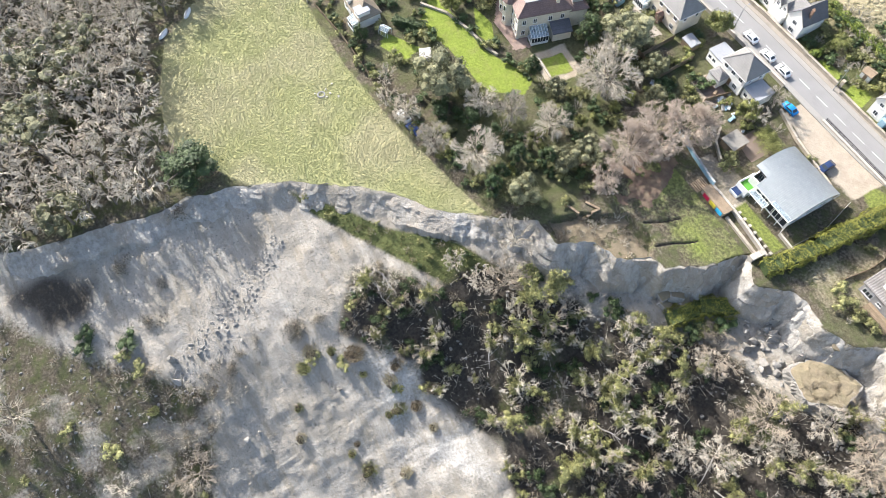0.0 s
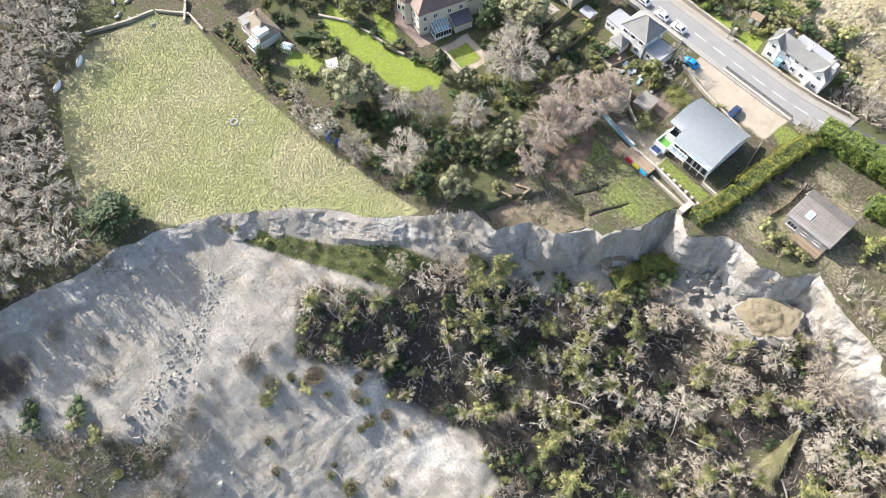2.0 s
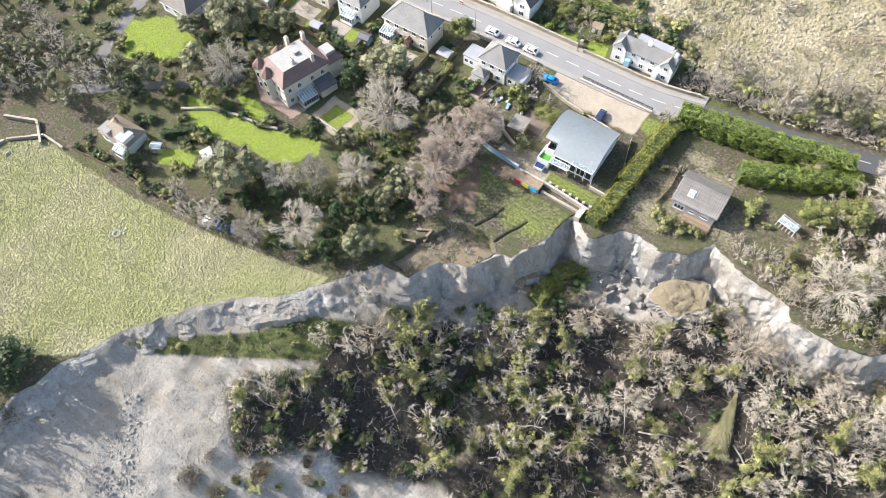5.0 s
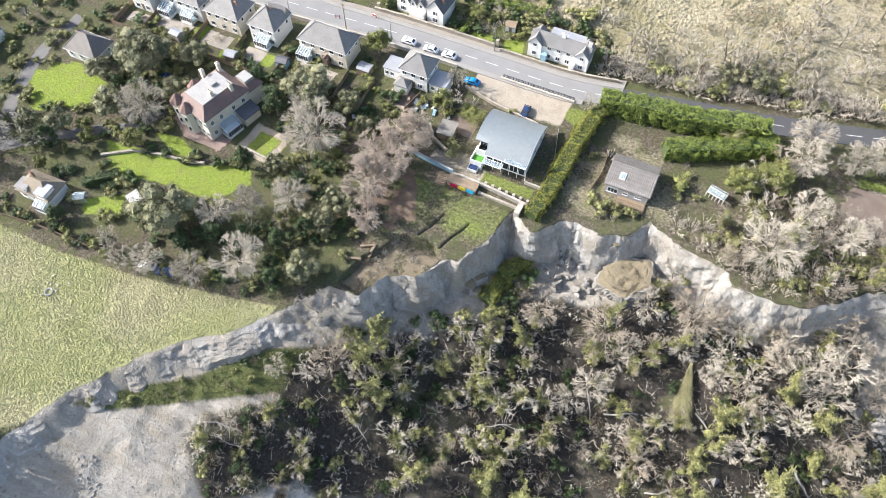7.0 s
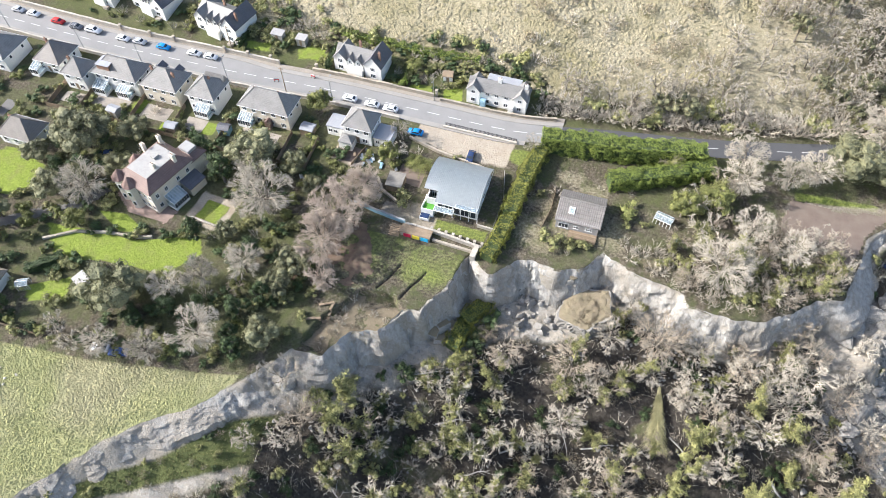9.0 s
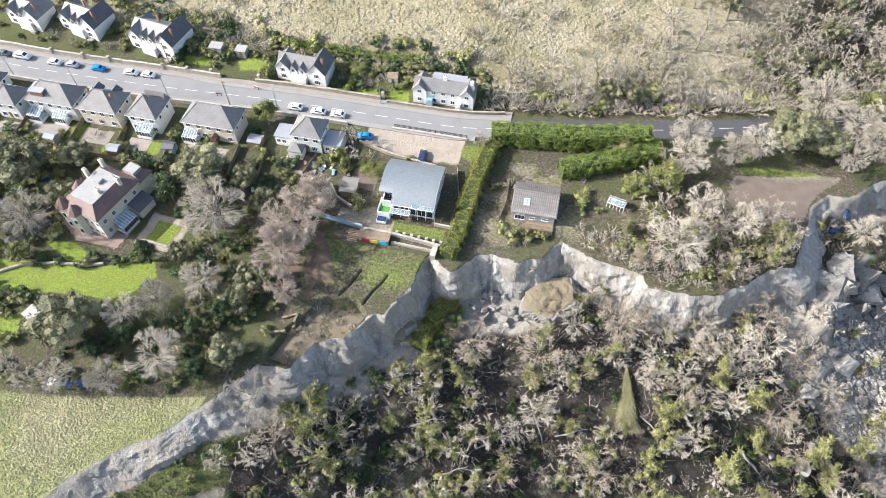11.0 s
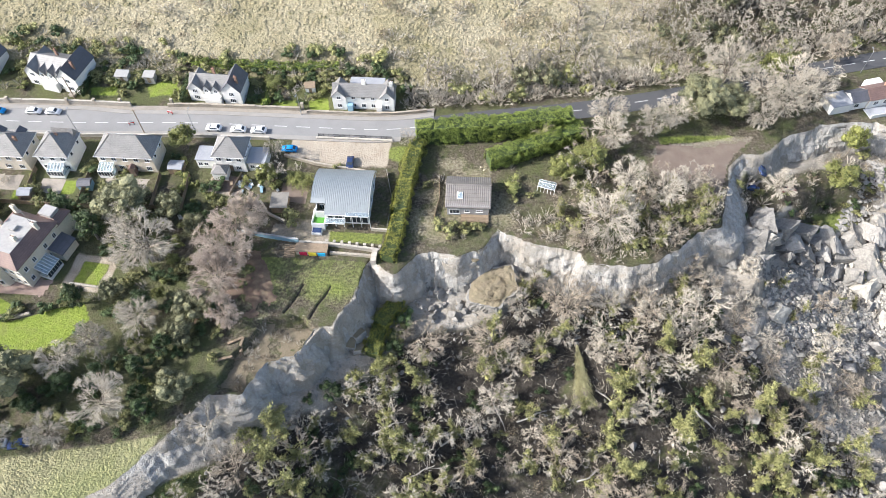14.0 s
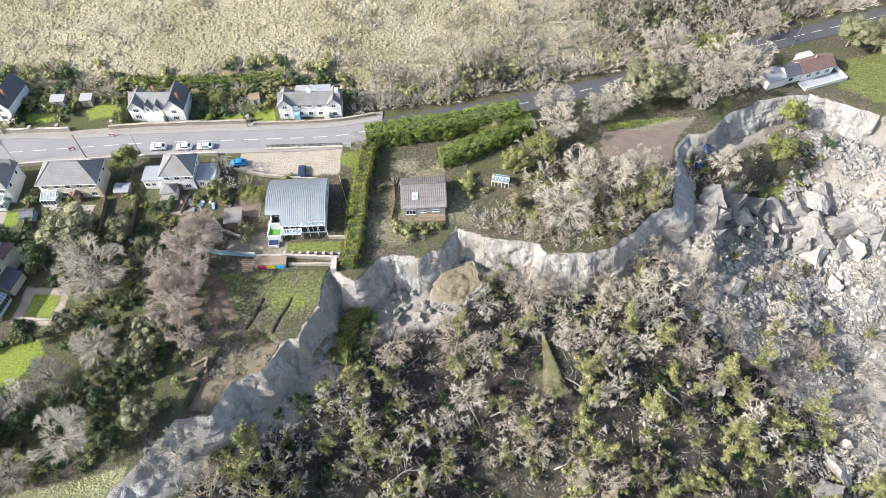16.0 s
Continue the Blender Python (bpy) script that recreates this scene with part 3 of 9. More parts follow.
PAINT_LINE = surface("road_paint", (0.6, 0.6, 0.58), 0.7, 0, 5, 0.6, 0.3, 0.0, 0.0, True)
TURF_GREEN = surface("artificial_turf", (0.1, 0.3, 0.05), 0.9, 0, 9, 0.6, 0.25, 0.0, 0.02)
TYRE = surface("black_rubber", (0.025, 0.025, 0.027), 0.8, 0, 8, 1, 0.2, 0.0, 0.0)
PALE_BLUE = surface("pale_blue_paint", (0.3, 0.46, 0.55), 0.6, 0, 4, 0.5, 0.2, 0.1, 0.0)
TARP = surface("blue_tarpaulin", (0.03, 0.22, 0.55), 0.5, 0, 2, 0.6, 0.3, 0.1, 0.03)


def paint(name, c, rough=0.25):
    return surface(name, c, rough, 0.0, 3, 0.5, 0.06, 0.0, 0.0)


PAINTS = {"white": paint("white_car_paint", (0.75, 0.76, 0.77)), "blue": paint("bright_blue_paint", (0.02, 0.25, 0.6)), "navy": paint("navy_car_paint", (0.03, 0.05, 0.12)),
          "red": paint("red_paint", (0.5, 0.05, 0.05)), "silver": paint("silver_car_paint", (0.45, 0.47, 0.5)), "grey": paint("grey_car_paint", (0.14, 0.15, 0.17)), "yellow": paint("yellow_panel_paint", (0.75, 0.62, 0.08)),
          "sky": paint("sky_blue_panel_paint", (0.05, 0.45, 0.75)), "wreck_blue": paint("dusty_blue_paint", (0.045, 0.09, 0.26), 0.5), "maroon": paint("dull_maroon_paint", (0.2, 0.06, 0.06), 0.5), "crimson": paint("crimson_panel_paint", (0.5, 0.03, 0.08))}


def glass_material():
    m, n, l, b = material("window_glass", 0.08)
    b.inputs["Base Color"].default_value = (0.035, 0.045, 0.055, 1)
    b.inputs["Specular IOR Level"].default_value = 0.8
    return m


GLASS = glass_material()


def clear_glass():
    m, n, l, b = material("conservatory_glass", 0.06)
    b.inputs["Base Color"].default_value = (0.72, 0.82, 0.86, 1)
    b.inputs["Transmission Weight"].default_value = 0.75
    b.inputs["IOR"].default_value = 1.2
    return m


CLEAR = clear_glass()


# ---- houses ----
def window(parent, x, y, z, w, h, face, frame_mat=None, bars=1):
    """A window on a wall: face is 's', 'n', 'e' or 'w'. Frame, sill and a dark pane set back in it."""
    f = frame_mat or FRAME
    turn = {"s": 0, "e": 90, "n": 180, "w": 270}[face]
    t = 0.1
    win = part("window", box(-w / 2, w / 2, -0.06, 0.05, -h / 2, h / 2), f, parent)
    win.matrix_local = pose(x, y, z, 0, 0, turn)
    part("sill", box(-w / 2 - 0.08, w / 2 + 0.08, -0.16, 0.02, -h / 2 - 0.09, -h / 2 - 0.004), f, win)
    step = (w - t) / (bars + 1)
    for k in range(bars + 1):
        part("pane", box(-w / 2 + t + k * step, -w / 2 + (k + 1) * step, -0.074, -0.064, -h / 2 + t, h / 2 - t), GLASS, win)
    return win


def chimney(parent, x, y, z0, z1, w=0.7, d=0.5, mat=None):
    bm = box(x - w / 2, x + w / 2, y - d / 2, y + d / 2, z0, z1, 0.03)
    add_box(bm, x - w / 2 - 0.06, x + w / 2 + 0.06, y - d / 2 - 0.06, y + d / 2 + 0.06, z1 - 0.22, z1 - 0.08)
    c = part("chimney", bm, mat or BRICK, parent)
    pots = bmesh.new()
    for k in (-0.18, 0.18):
        tube(pots, (x + k * w / 0.7, y, z1), (x + k * w / 0.7, y, z1 + 0.42), 0.11, 0.09, 8)
    part("chimney_pot", pots, BRICK, c)
    return c


def hip_roof(x0, x1, y0, y1, z, rise, over=0.35, ridge=None, gable=False):
    """A hipped or gabled roof with its eaves' thickness; the ridge runs along the longer side."""
    x0, x1, y0, y1 = x0 - over, x1 + over, y0 - over, y1 + over
    w, d = x1 - x0, y1 - y0
    if ridge is None:
        ridge = 0.0 if gable else min(w, d) / 2
    if w >= d:
        r = [(x0 + ridge, (y0 + y1) / 2, z + rise), (x1 - ridge, (y0 + y1) / 2, z + rise)]
        f = [(0, 1, 5, 4), (2, 3, 4, 5), (1, 2, 5), (3, 0, 4)]
    else:
        r = [((x0 + x1) / 2, y0 + ridge, z + rise), ((x0 + x1) / 2, y1 - ridge, z + rise)]
        f = [(1, 2, 5, 4), (3, 0, 4, 5), (0, 1, 4), (2, 3, 5)]
    base = [(x0, y0, z), (x1, y0, z), (x1, y1, z), (x0, y1, z)]
    low = [(x, y, z - 0.16) for x, y, _ in base]
    side = [(0, 1, 7, 6), (1, 2, 8, 7), (2, 3, 9, 8), (3, 0, 6, 9), (6, 7, 8, 9)]
    bm = bmesh.new()
    vs = [bm.verts.new(p) for p in base + r + low]
    for q in f + side:
        if len({tuple(vs[i].co) for i in q}) >= 3:
            try:
                bm.faces.new([vs[i] for i in q])
            except ValueError:
                pass
    bmesh.ops.remove_doubles(bm, verts=bm.verts[:], dist=0.002)
    bmesh.ops.recalc_face_normals(bm, faces=bm.faces[:])
    return bm


def ridge_caps(parent, x0, x1, y0, y1, z, rise, mat, over=0.35):
    """Rounded capping tiles along the ridge and the hips."""
    x0, x1, y0, y1 = x0 - over, x1 + over, y0 - over, y1 + over
    k = min(x1 - x0, y1 - y0) / 2
    c = (y0 + y1) / 2
    if x1 - x0 >= y1 - y0:
        a, b = (x0 + k, c, z + rise), (x1 - k, c, z + rise)
        ends = [((x0, y0, z), a), ((x0, y1, z), a), ((x1, y0, z), b), ((x1, y1, z), b)]
    else:
        c = (x0 + x1) / 2
        a, b = (c, y0 + k, z + rise), (c, y1 - k, z + rise)
        ends = [((x0, y0, z), a), ((x1, y0, z), a), ((x0, y1, z), b), ((x1, y1, z), b)]
    bm = bmesh.new()
    for p, q in ends + [(a, b)]:
        if (Vector(p) - Vector(q)).length > 0.3:
            tube(bm, p, q, 0.13, 0.13, 6)
    part("ridge_cap", bm, mat, parent)


def walls(x0, x1, y0, y1, z0, z1, t=0.3):
    """Four walls with their thickness, open at the top."""
    bm = bmesh.new()
    add_box(bm, x0, x1, y0, y0 + t, z0, z1)
    add_box(bm, x0, x1, y1 - t, y1, z0, z1)
    add_box(bm, x0, x0 + t, y0 + t, y1 - t, z0, z1)
    add_box(bm, x1 - t, x1, y0 + t, y1 - t, z0, z1)
    return bm


def conservatory(parent, x0, x1, y0, y1, h0, h1, name="conservatory", place=None):
    """White glazed lean-to: its roof falls towards -y, with rafters and glass between them."""
    c = part(name, box(x0 - 0.02, x1 + 0.02, y0 - 0.05, y1 - 0.02, -0.3, 0.6), FRAME, parent)
    if place is not None:
        c.matrix_local = place
    n = max(3, int((x1 - x0) / 0.7))
    for k in range(n + 1):
        x = x0 + (x1 - x0) * k / n
        part("post", box(x - 0.04, x + 0.04, y0 - 0.03, y0 + 0.05, 0.6, h0), FRAME, c)
        bm = bmesh.new()
        tube(bm, (x, y0, h0), (x, y1, h1), 0.06, 0.06, 4)
        part("rafter", bm, FRAME, c)
        if k < n:
            xn = x0 + (x1 - x0) * (k + 1) / n
            part("pane", box(x + 0.05, xn - 0.05, y0 - 0.005, y0 + 0.012, 0.62, h0 - 0.07), GLASS, c)
            part("pane", solid([(u, v, w + q) for q in (0.02, 0.04) for u, v, w in ((x + 0.05, y0, h0), (xn - 0.05, y0, h0), (xn - 0.05, y1, h1), (x + 0.05, y1, h1))],
                             [(0, 1, 2, 3), (4, 5, 6, 7), (0, 1, 5, 4), (1, 2, 6, 5), (2, 3, 7, 6), (3, 0, 4, 7)]), CLEAR, c)
    part("eave_bar", box(x0, x1, y0 - 0.04, y0 + 0.05, h0 - 0.06, h0 + 0.05), FRAME, c)
    part("wall_bar", box(x0, x1, y1 - 0.07, y1, h1 - 0.06, h1 + 0.06), FRAME, c)
    for x in (x0, x1):
        part("side_frame", box(x - 0.03, x + 0.03, y0 + 0.06, y1 - 0.03, 0.6, h0 - 0.1), CLEAR, c)
    return c


def hip_house(x0, x1, y0, y1, eave, rise, label, wall=None, roof=None, stacks=(), upper=3, lower=3, group="", name="house"):
    cx, cy = (x0 + x1) / 2, (y0 + y1) / 2
    h = empty(name, cx, cy, height(cx, cy), 0, label, "house", group)
    w, d = (x1 - x0) / 2, (y1 - y0) / 2
    wall, rise = wall or WHITE, rise * 1.32
    part("wall", walls(-w, w, -d, d, -1.2, eave), wall, h)
    part("roof", hip_roof(-w, w, -d, d, eave, rise), roof or SLATE, h)
    ridge_caps(h, -w, w, -d, d, eave, rise, roof or SLATE)
    gut = bmesh.new()
    for a, b in (((-w - 0.4, -d - 0.42), (w + 0.4, -d - 0.42)), ((w + 0.42, -d - 0.4), (w + 0.42, d + 0.4)), ((-w - 0.42, -d - 0.4), (-w - 0.42, d + 0.4)), ((-w - 0.4, d + 0.42), (w + 0.4, d + 0.42))):
        tube(gut, (*a, eave - 0.1), (*b, eave - 0.1), 0.07, 0.07, 5)
    part("gutter", gut, FRAME, h)
    for sx, sy, top in stacks:
        chimney(h, sx, sy, eave - 0.2, eave + top)
    for k in range(upper):
        window(h, -w + (k + 0.5) * 2 * w / upper, -d, eave - 1.05, 1.25, 1.15, "s")
    for k in range(lower):
        window(h, -w + (k + 0.5) * 2 * w / lower, -d, 1.25, 1.4, 1.3, "s", None, 2)
    for k in range(max(2, upper - 1)):
        window(h, -w + (k + 0.5) * 2 * w / max(2, upper - 1), d, eave - 1.05, 1.2, 1.15, "n")
    for sy in (-d / 2, d / 2):
        window(h, w, sy, eave - 1.1, 0.9, 1.1, "e", None, 0)
        window(h, -w, sy, eave - 1.1, 0.9, 1.1, "w", None, 0)
    door = part("door", box(-0.45, 0.45, -d - 0.05, -d + 0.02, 0, 2.05, 0.02), TIMBER, h)
    part("handle", box(0.3, 0.36, -d - 0.12, -d - 0.05, 0.98, 1.08), GALV, door)
    return h


def extension(parent, x0, x1, y0, y1, top, wall, roof, name="extension"):
    e = part(name, walls(x0, x1, y0, y1, -0.8, top), wall, parent)
    part("flat_roof", box(x0 - 0.2, x1 + 0.2, y0 - 0.2, y1 + 0.2, top, top + 0.22, 0.03), roof, e)
    return e


TERRACE = "houses along the road"
a = hip_house(-65.0, -57.4, 111.4, 118, 5.2, 2.6, "white rendered hipped house beside a roadside wall", group=TERRACE, stacks=((0.4, 0.3, 3.1),), upper=3, lower=2)
extension(a, -8.9, -4.2, -2.7, 1.8, 2.9, WHITE, FLAT_ROOF)
extension(a, 4.2, 8.6, -2.9, 2.2, 2.8, WHITE, FLAT_ROOF)
for k in (-8, -6.5, 5.3, 7.2):
    window(a, k, -2.7 if k < 0 else -2.9, 1.5, 1.1, 1.1, "s")
sun_room = part("garden_room", walls(-4.1, -0.5, -6.3, -3.5, -0.6, 2.3), WHITE, a)
part("hipped_roof", hip_roof(-4.1, -0.5, -6.3, -3.4, 2.3, 1.3, 0.2), SLATE, sun_room)
b_ = hip_house(-94, -80, 109.9, 117.2, 5.2, 2.9, "pair of cream houses under one slate hipped roof", CREAM, group=TERRACE, stacks=((-3.4, 0.2, 3.5), (3.2, 0.5, 3.3)), upper=5, lower=4)
conservatory(b_, -6.9, -3.3, -6.2, -3.65, 2.1, 2.9)
porch = part("porch", walls(0.6, 2.0, -5.2, -3.64, -0.4, 2.3, 0.12), TILE_RED, b_)
part("porch_roof", hip_roof(0.6, 2.0, -5.2, -3.65, 2.3, 0.6, 0.1, None, True), TILE_RED, porch)
c_ = hip_house(-109, -101, 109, 117, 5.2, 2.9, "white rendered hipped house with a rear gable", group=TERRACE, stacks=((1.0, 0.5, 3.2),))
part("rear_gable", hip_roof(-1.5, 3.6, 2.2, 4.3, 5.2, 2.5, 0.2, None, True), SLATE, c_)
conservatory(c_, -1.6, 2.4, -6.4, -4.0, 2.1, 2.9)
d_ = hip_house(-122.8, -112.2, 108.6, 116.4, 5.2, 2.8, "pale rendered semi-detached pair with slate roof", CREAM, group=TERRACE, stacks=((3.4, -0.5, 3.1), (-3.6, 0.3, 3.1)), upper=4, lower=3)
for gx in (-2.6, 2.6):
    dm = part("dormer", walls(gx - 1.3, gx + 1.3, 1.4, 4.0, 5.0, 6.4, 0.15), WHITE, d_)
    part("dormer_roof", hip_roof(gx - 1.3, gx + 1.3, 0.4, 4.0, 6.4, 1.2, 0.15, 0.0, True), SLATE_DARK, dm)
e_ = hip_house(-138, -124.6, 108.7, 116, 5.2, 2.8, "white semi-detached pair with a brown box dormer", group=TERRACE, stacks=((2.4, 0.4, 3.2),), upper=5, lower=3)
dm = part("box_dormer", walls(-5.0, -1.2, -3.0, 0.6, 5.3, 7.6, 0.15), BRICK, e_)
part("dormer_flat_roof", box(-5.2, -1.0, -3.2, 0.8, 7.6, 7.8, 0.03), FLAT_ROOF, dm)
conservatory(e_, 0.8, 4.4, -6.0, -3.7, 2.2, 3.0)
conservatory(e_, -6.3, -2.6, -6.6, -3.7, 2.2, 3.0)
hip_house(-146.2, -139.6, 106, 112.4, 5.2, 2.7, "white rendered hipped house with pale slates", group=TERRACE, stacks=((-2.2, 0.2, 3.0),), upper=2, lower=2)
g_ = hip_house(-158.5, -150.5, 109.5, 118, 3.6, 3.0, "white house with brown hipped roof and conservatory", roof=TILE_BROWN, group=TERRACE, stacks=((-2.5, 1.0, 3.4),), upper=2, lower=2)
conservatory(g_, -4.6, -2.0, -7.0, -4.3, 2.1, 2.8)
hip_house(-178, -166, 106, 116, 4.4, 3.0, "white house with grey slate roof by the road", group=TERRACE, stacks=((-2.5, 1.0, 3.4),))
hip_house(-196, -184, 106, 115, 4.6, 3.0, "white house with dark slate roof by the road", roof=SLATE_DARK, group=TERRACE, stacks=((2.5, 1.0, 3.4),))


def gable_block(parent, x0, x1, y0, y1, eave, rise, wall, roof, along, name="wing", openings=()):
    """A gabled wing: walls with pointed ends, and a roof with thickness. along: 'x' or 'y', the ridge's way."""
    cx, cy = (x0 + x1) / 2, (y0 + y1) / 2
    if along == "y":
        prof, depth = [(x0, -0.8), (x1, -0.8), (x1, eave), (cx, eave + rise), (x0, eave)], (y0, y1)
        pts = [(x, y, z) for y in depth for x, z in prof]
        skin = [(x0 - 0.3, eave - 0.3 * rise / (x1 - cx)), (cx, eave + rise), (x1 + 0.3, eave - 0.3 * rise / (x1 - cx))]
        roof_pts = [(x, y, z + dz) for y in (y0 - 0.3, y1 + 0.3) for dz in (0.02, 0.2) for x, z in skin]
    else:
        prof, depth = [(y0, -0.8), (y1, -0.8), (y1, eave), (cy, eave + rise), (y0, eave)], (x0, x1)
        pts = [(x, y, z) for x in depth for y, z in prof]
        skin = [(y0 - 0.3, eave - 0.3 * rise / (y1 - cy)), (cy, eave + rise), (y1 + 0.3, eave - 0.3 * rise / (y1 - cy))]
        roof_pts = [(x, y, z + dz) for x in (x0 - 0.3, x1 + 0.3) for dz in (0.02, 0.2) for y, z in skin]
    w = part(name, solid(pts, [(0, 1, 2, 3, 4), (5, 6, 7, 8, 9), (0, 1, 6, 5), (1, 2, 7, 6), (2, 3, 8, 7), (3, 4, 9, 8), (4, 0, 5, 9)]), wall, parent)
    part("roof", solid(roof_pts, [(0, 1, 2, 5, 4, 3), (6, 7, 8, 11, 10, 9), (3, 4, 10, 9), (4, 5, 11, 10), (0, 1, 7, 6), (1, 2, 8, 7), (0, 3, 9, 6), (2, 5, 11, 8)]), roof, w)
    return w


def white_villa(cx, cy, turn, w, d, eave, label, gables, dark_right):
    """A white house with several front gables in a row and a taller cross wing."""
    h = empty("house", cx, cy, max(0.0, height(cx, cy - d / 2)), turn, label, "house", "houses above the road")
    gable_block(h, -w / 2, w / 2 - 3.2, -d / 2 + 1.0, d / 2, eave, 2.3, WHITE, SLATE, "x", "main_block")
    gable_block(h, w / 2 - 5.0, w / 2, -d / 2, d / 2 + 0.6, eave + 0.4, 3.0, WHITE, SLATE_DARK if dark_right else SLATE, "y", "cross_wing")
    gable_block(h, -w / 2 - 0.4, -w / 2 + 3.6, -d / 2 + 0.3, d / 2 - 0.5, eave, 2.2, WHITE, SLATE, "y", "side_wing")
    for k in range(gables):
        x = -w / 2 + 4.7 + k * 2.5
        gable_block(h, x - 1.0, x + 1.0, -d / 2 + 0.5, -0.4, eave - 0.2, 1.5, WHITE, SLATE, "y", "front_gable")
        window(h, x, -d / 2 + 0.5, eave - 0.6, 0.9, 1.1, "s")
    for x in (-w / 2 + 1.6, w / 2 - 2.5):
        y = -d / 2 + (0.3 if x < 0 else 0)
        window(h, x, y, eave - 0.7, 1.4, 1.2, "s", None, 2)
        window(h, x, y, 1.4, 1.6, 1.3, "s", None, 2)
    for k in range(gables):
        window(h, -w / 2 + 4.7 + k * 2.5, -d / 2 + 0.5, 1.4, 1.2, 1.4, "s")
    chimney(h, -1.0, d / 4, eave + 1.0, eave + 3.6)
    chimney(h, w / 2 - 1.0, -d / 5, eave + 1.4, eave + 3.9)
    part("bay", box(-w / 2 + 3.9, -w / 2 + 8.6, -d / 2 - 0.8, -d / 2 + 0.49, -0.6, 2.6, 0.05), WHITE, h)
    part("step", box(w / 2 - 3.4, w / 2 - 1.6, -d / 2 - 1.4, -d / 2 - 0.02, -0.5, 0.25, 0.03), PAVING, h)
    return h


white_villa(-70.8, 138.4, -3, 14.2, 6.6, 4.3, "white gabled house on a stone bank above the road", 2, True)
white_villa(-115.6, 141.6, -10, 15.0, 9.0, 4.8, "large white gabled house with dark slate roofs", 3, True)
white_villa(-140, 143.6, -12, 13.0, 8.0, 4.0, "white house with dark roofs above the road", 2, True)
white_villa(-158, 143, -8, 11.0, 7.0, 4.0, "white house with slate roofs half hidden by trees", 2, False)


def cottages():
    """The long white pair of cottages beside the road."""
    h = empty("house", -30.9, 137.0, 0.0, 0, "long white cottage pair with slate roofs by the road", "house", "houses above the road")
    gable_block(h, -7.9, 7.9, -1.9, 2.4, 4.7, 2.2, WHITE, SLATE, "x", "main_block")
    gable_block(h, -8.2, -4.6, -2.4, 2.5, 4.7, 2.0, WHITE, SLATE, "y", "side_wing")
    gable_block(h, 4.7, 8.2, -2.4, 2.5, 4.7, 2.0, WHITE, SLATE, "y", "side_wing")
    extension(h, -4.0, 5.0, 2.45, 5.6, 4.2, WHITE, FLAT_ROOF, "rear_range")
    for x in (-6.4, 6.4):
        window(h, x, -2.4, 4.2, 1.1, 1.0, "s")
        window(h, x, -2.4, 1.5, 1.2, 1.2, "s")
    for x in (-2.6, 0.0, 2.6):
        window(h, x, -1.9, 3.9, 1.1, 0.9, "s")
        window(h, x, -1.9, 1.4, 1.2, 1.2, "s")
    chimney(h, 0.2, 0.3, 6.0, 8.2, 1.1, 0.7, WHITE)
    chimney(h, 7.4, 0.2, 6.0, 8.0, 0.9, 0.7, WHITE)
    part("porch", box(-4.2, -2.8, -3.2, -1.92, -0.3, 2.3, 0.04), PALE_BLUE, h)
    part("porch", box(3.6, 5.0, -3.4, -2.42, -0.3, 2.3, 0.04), WHITE, h)


cottages()


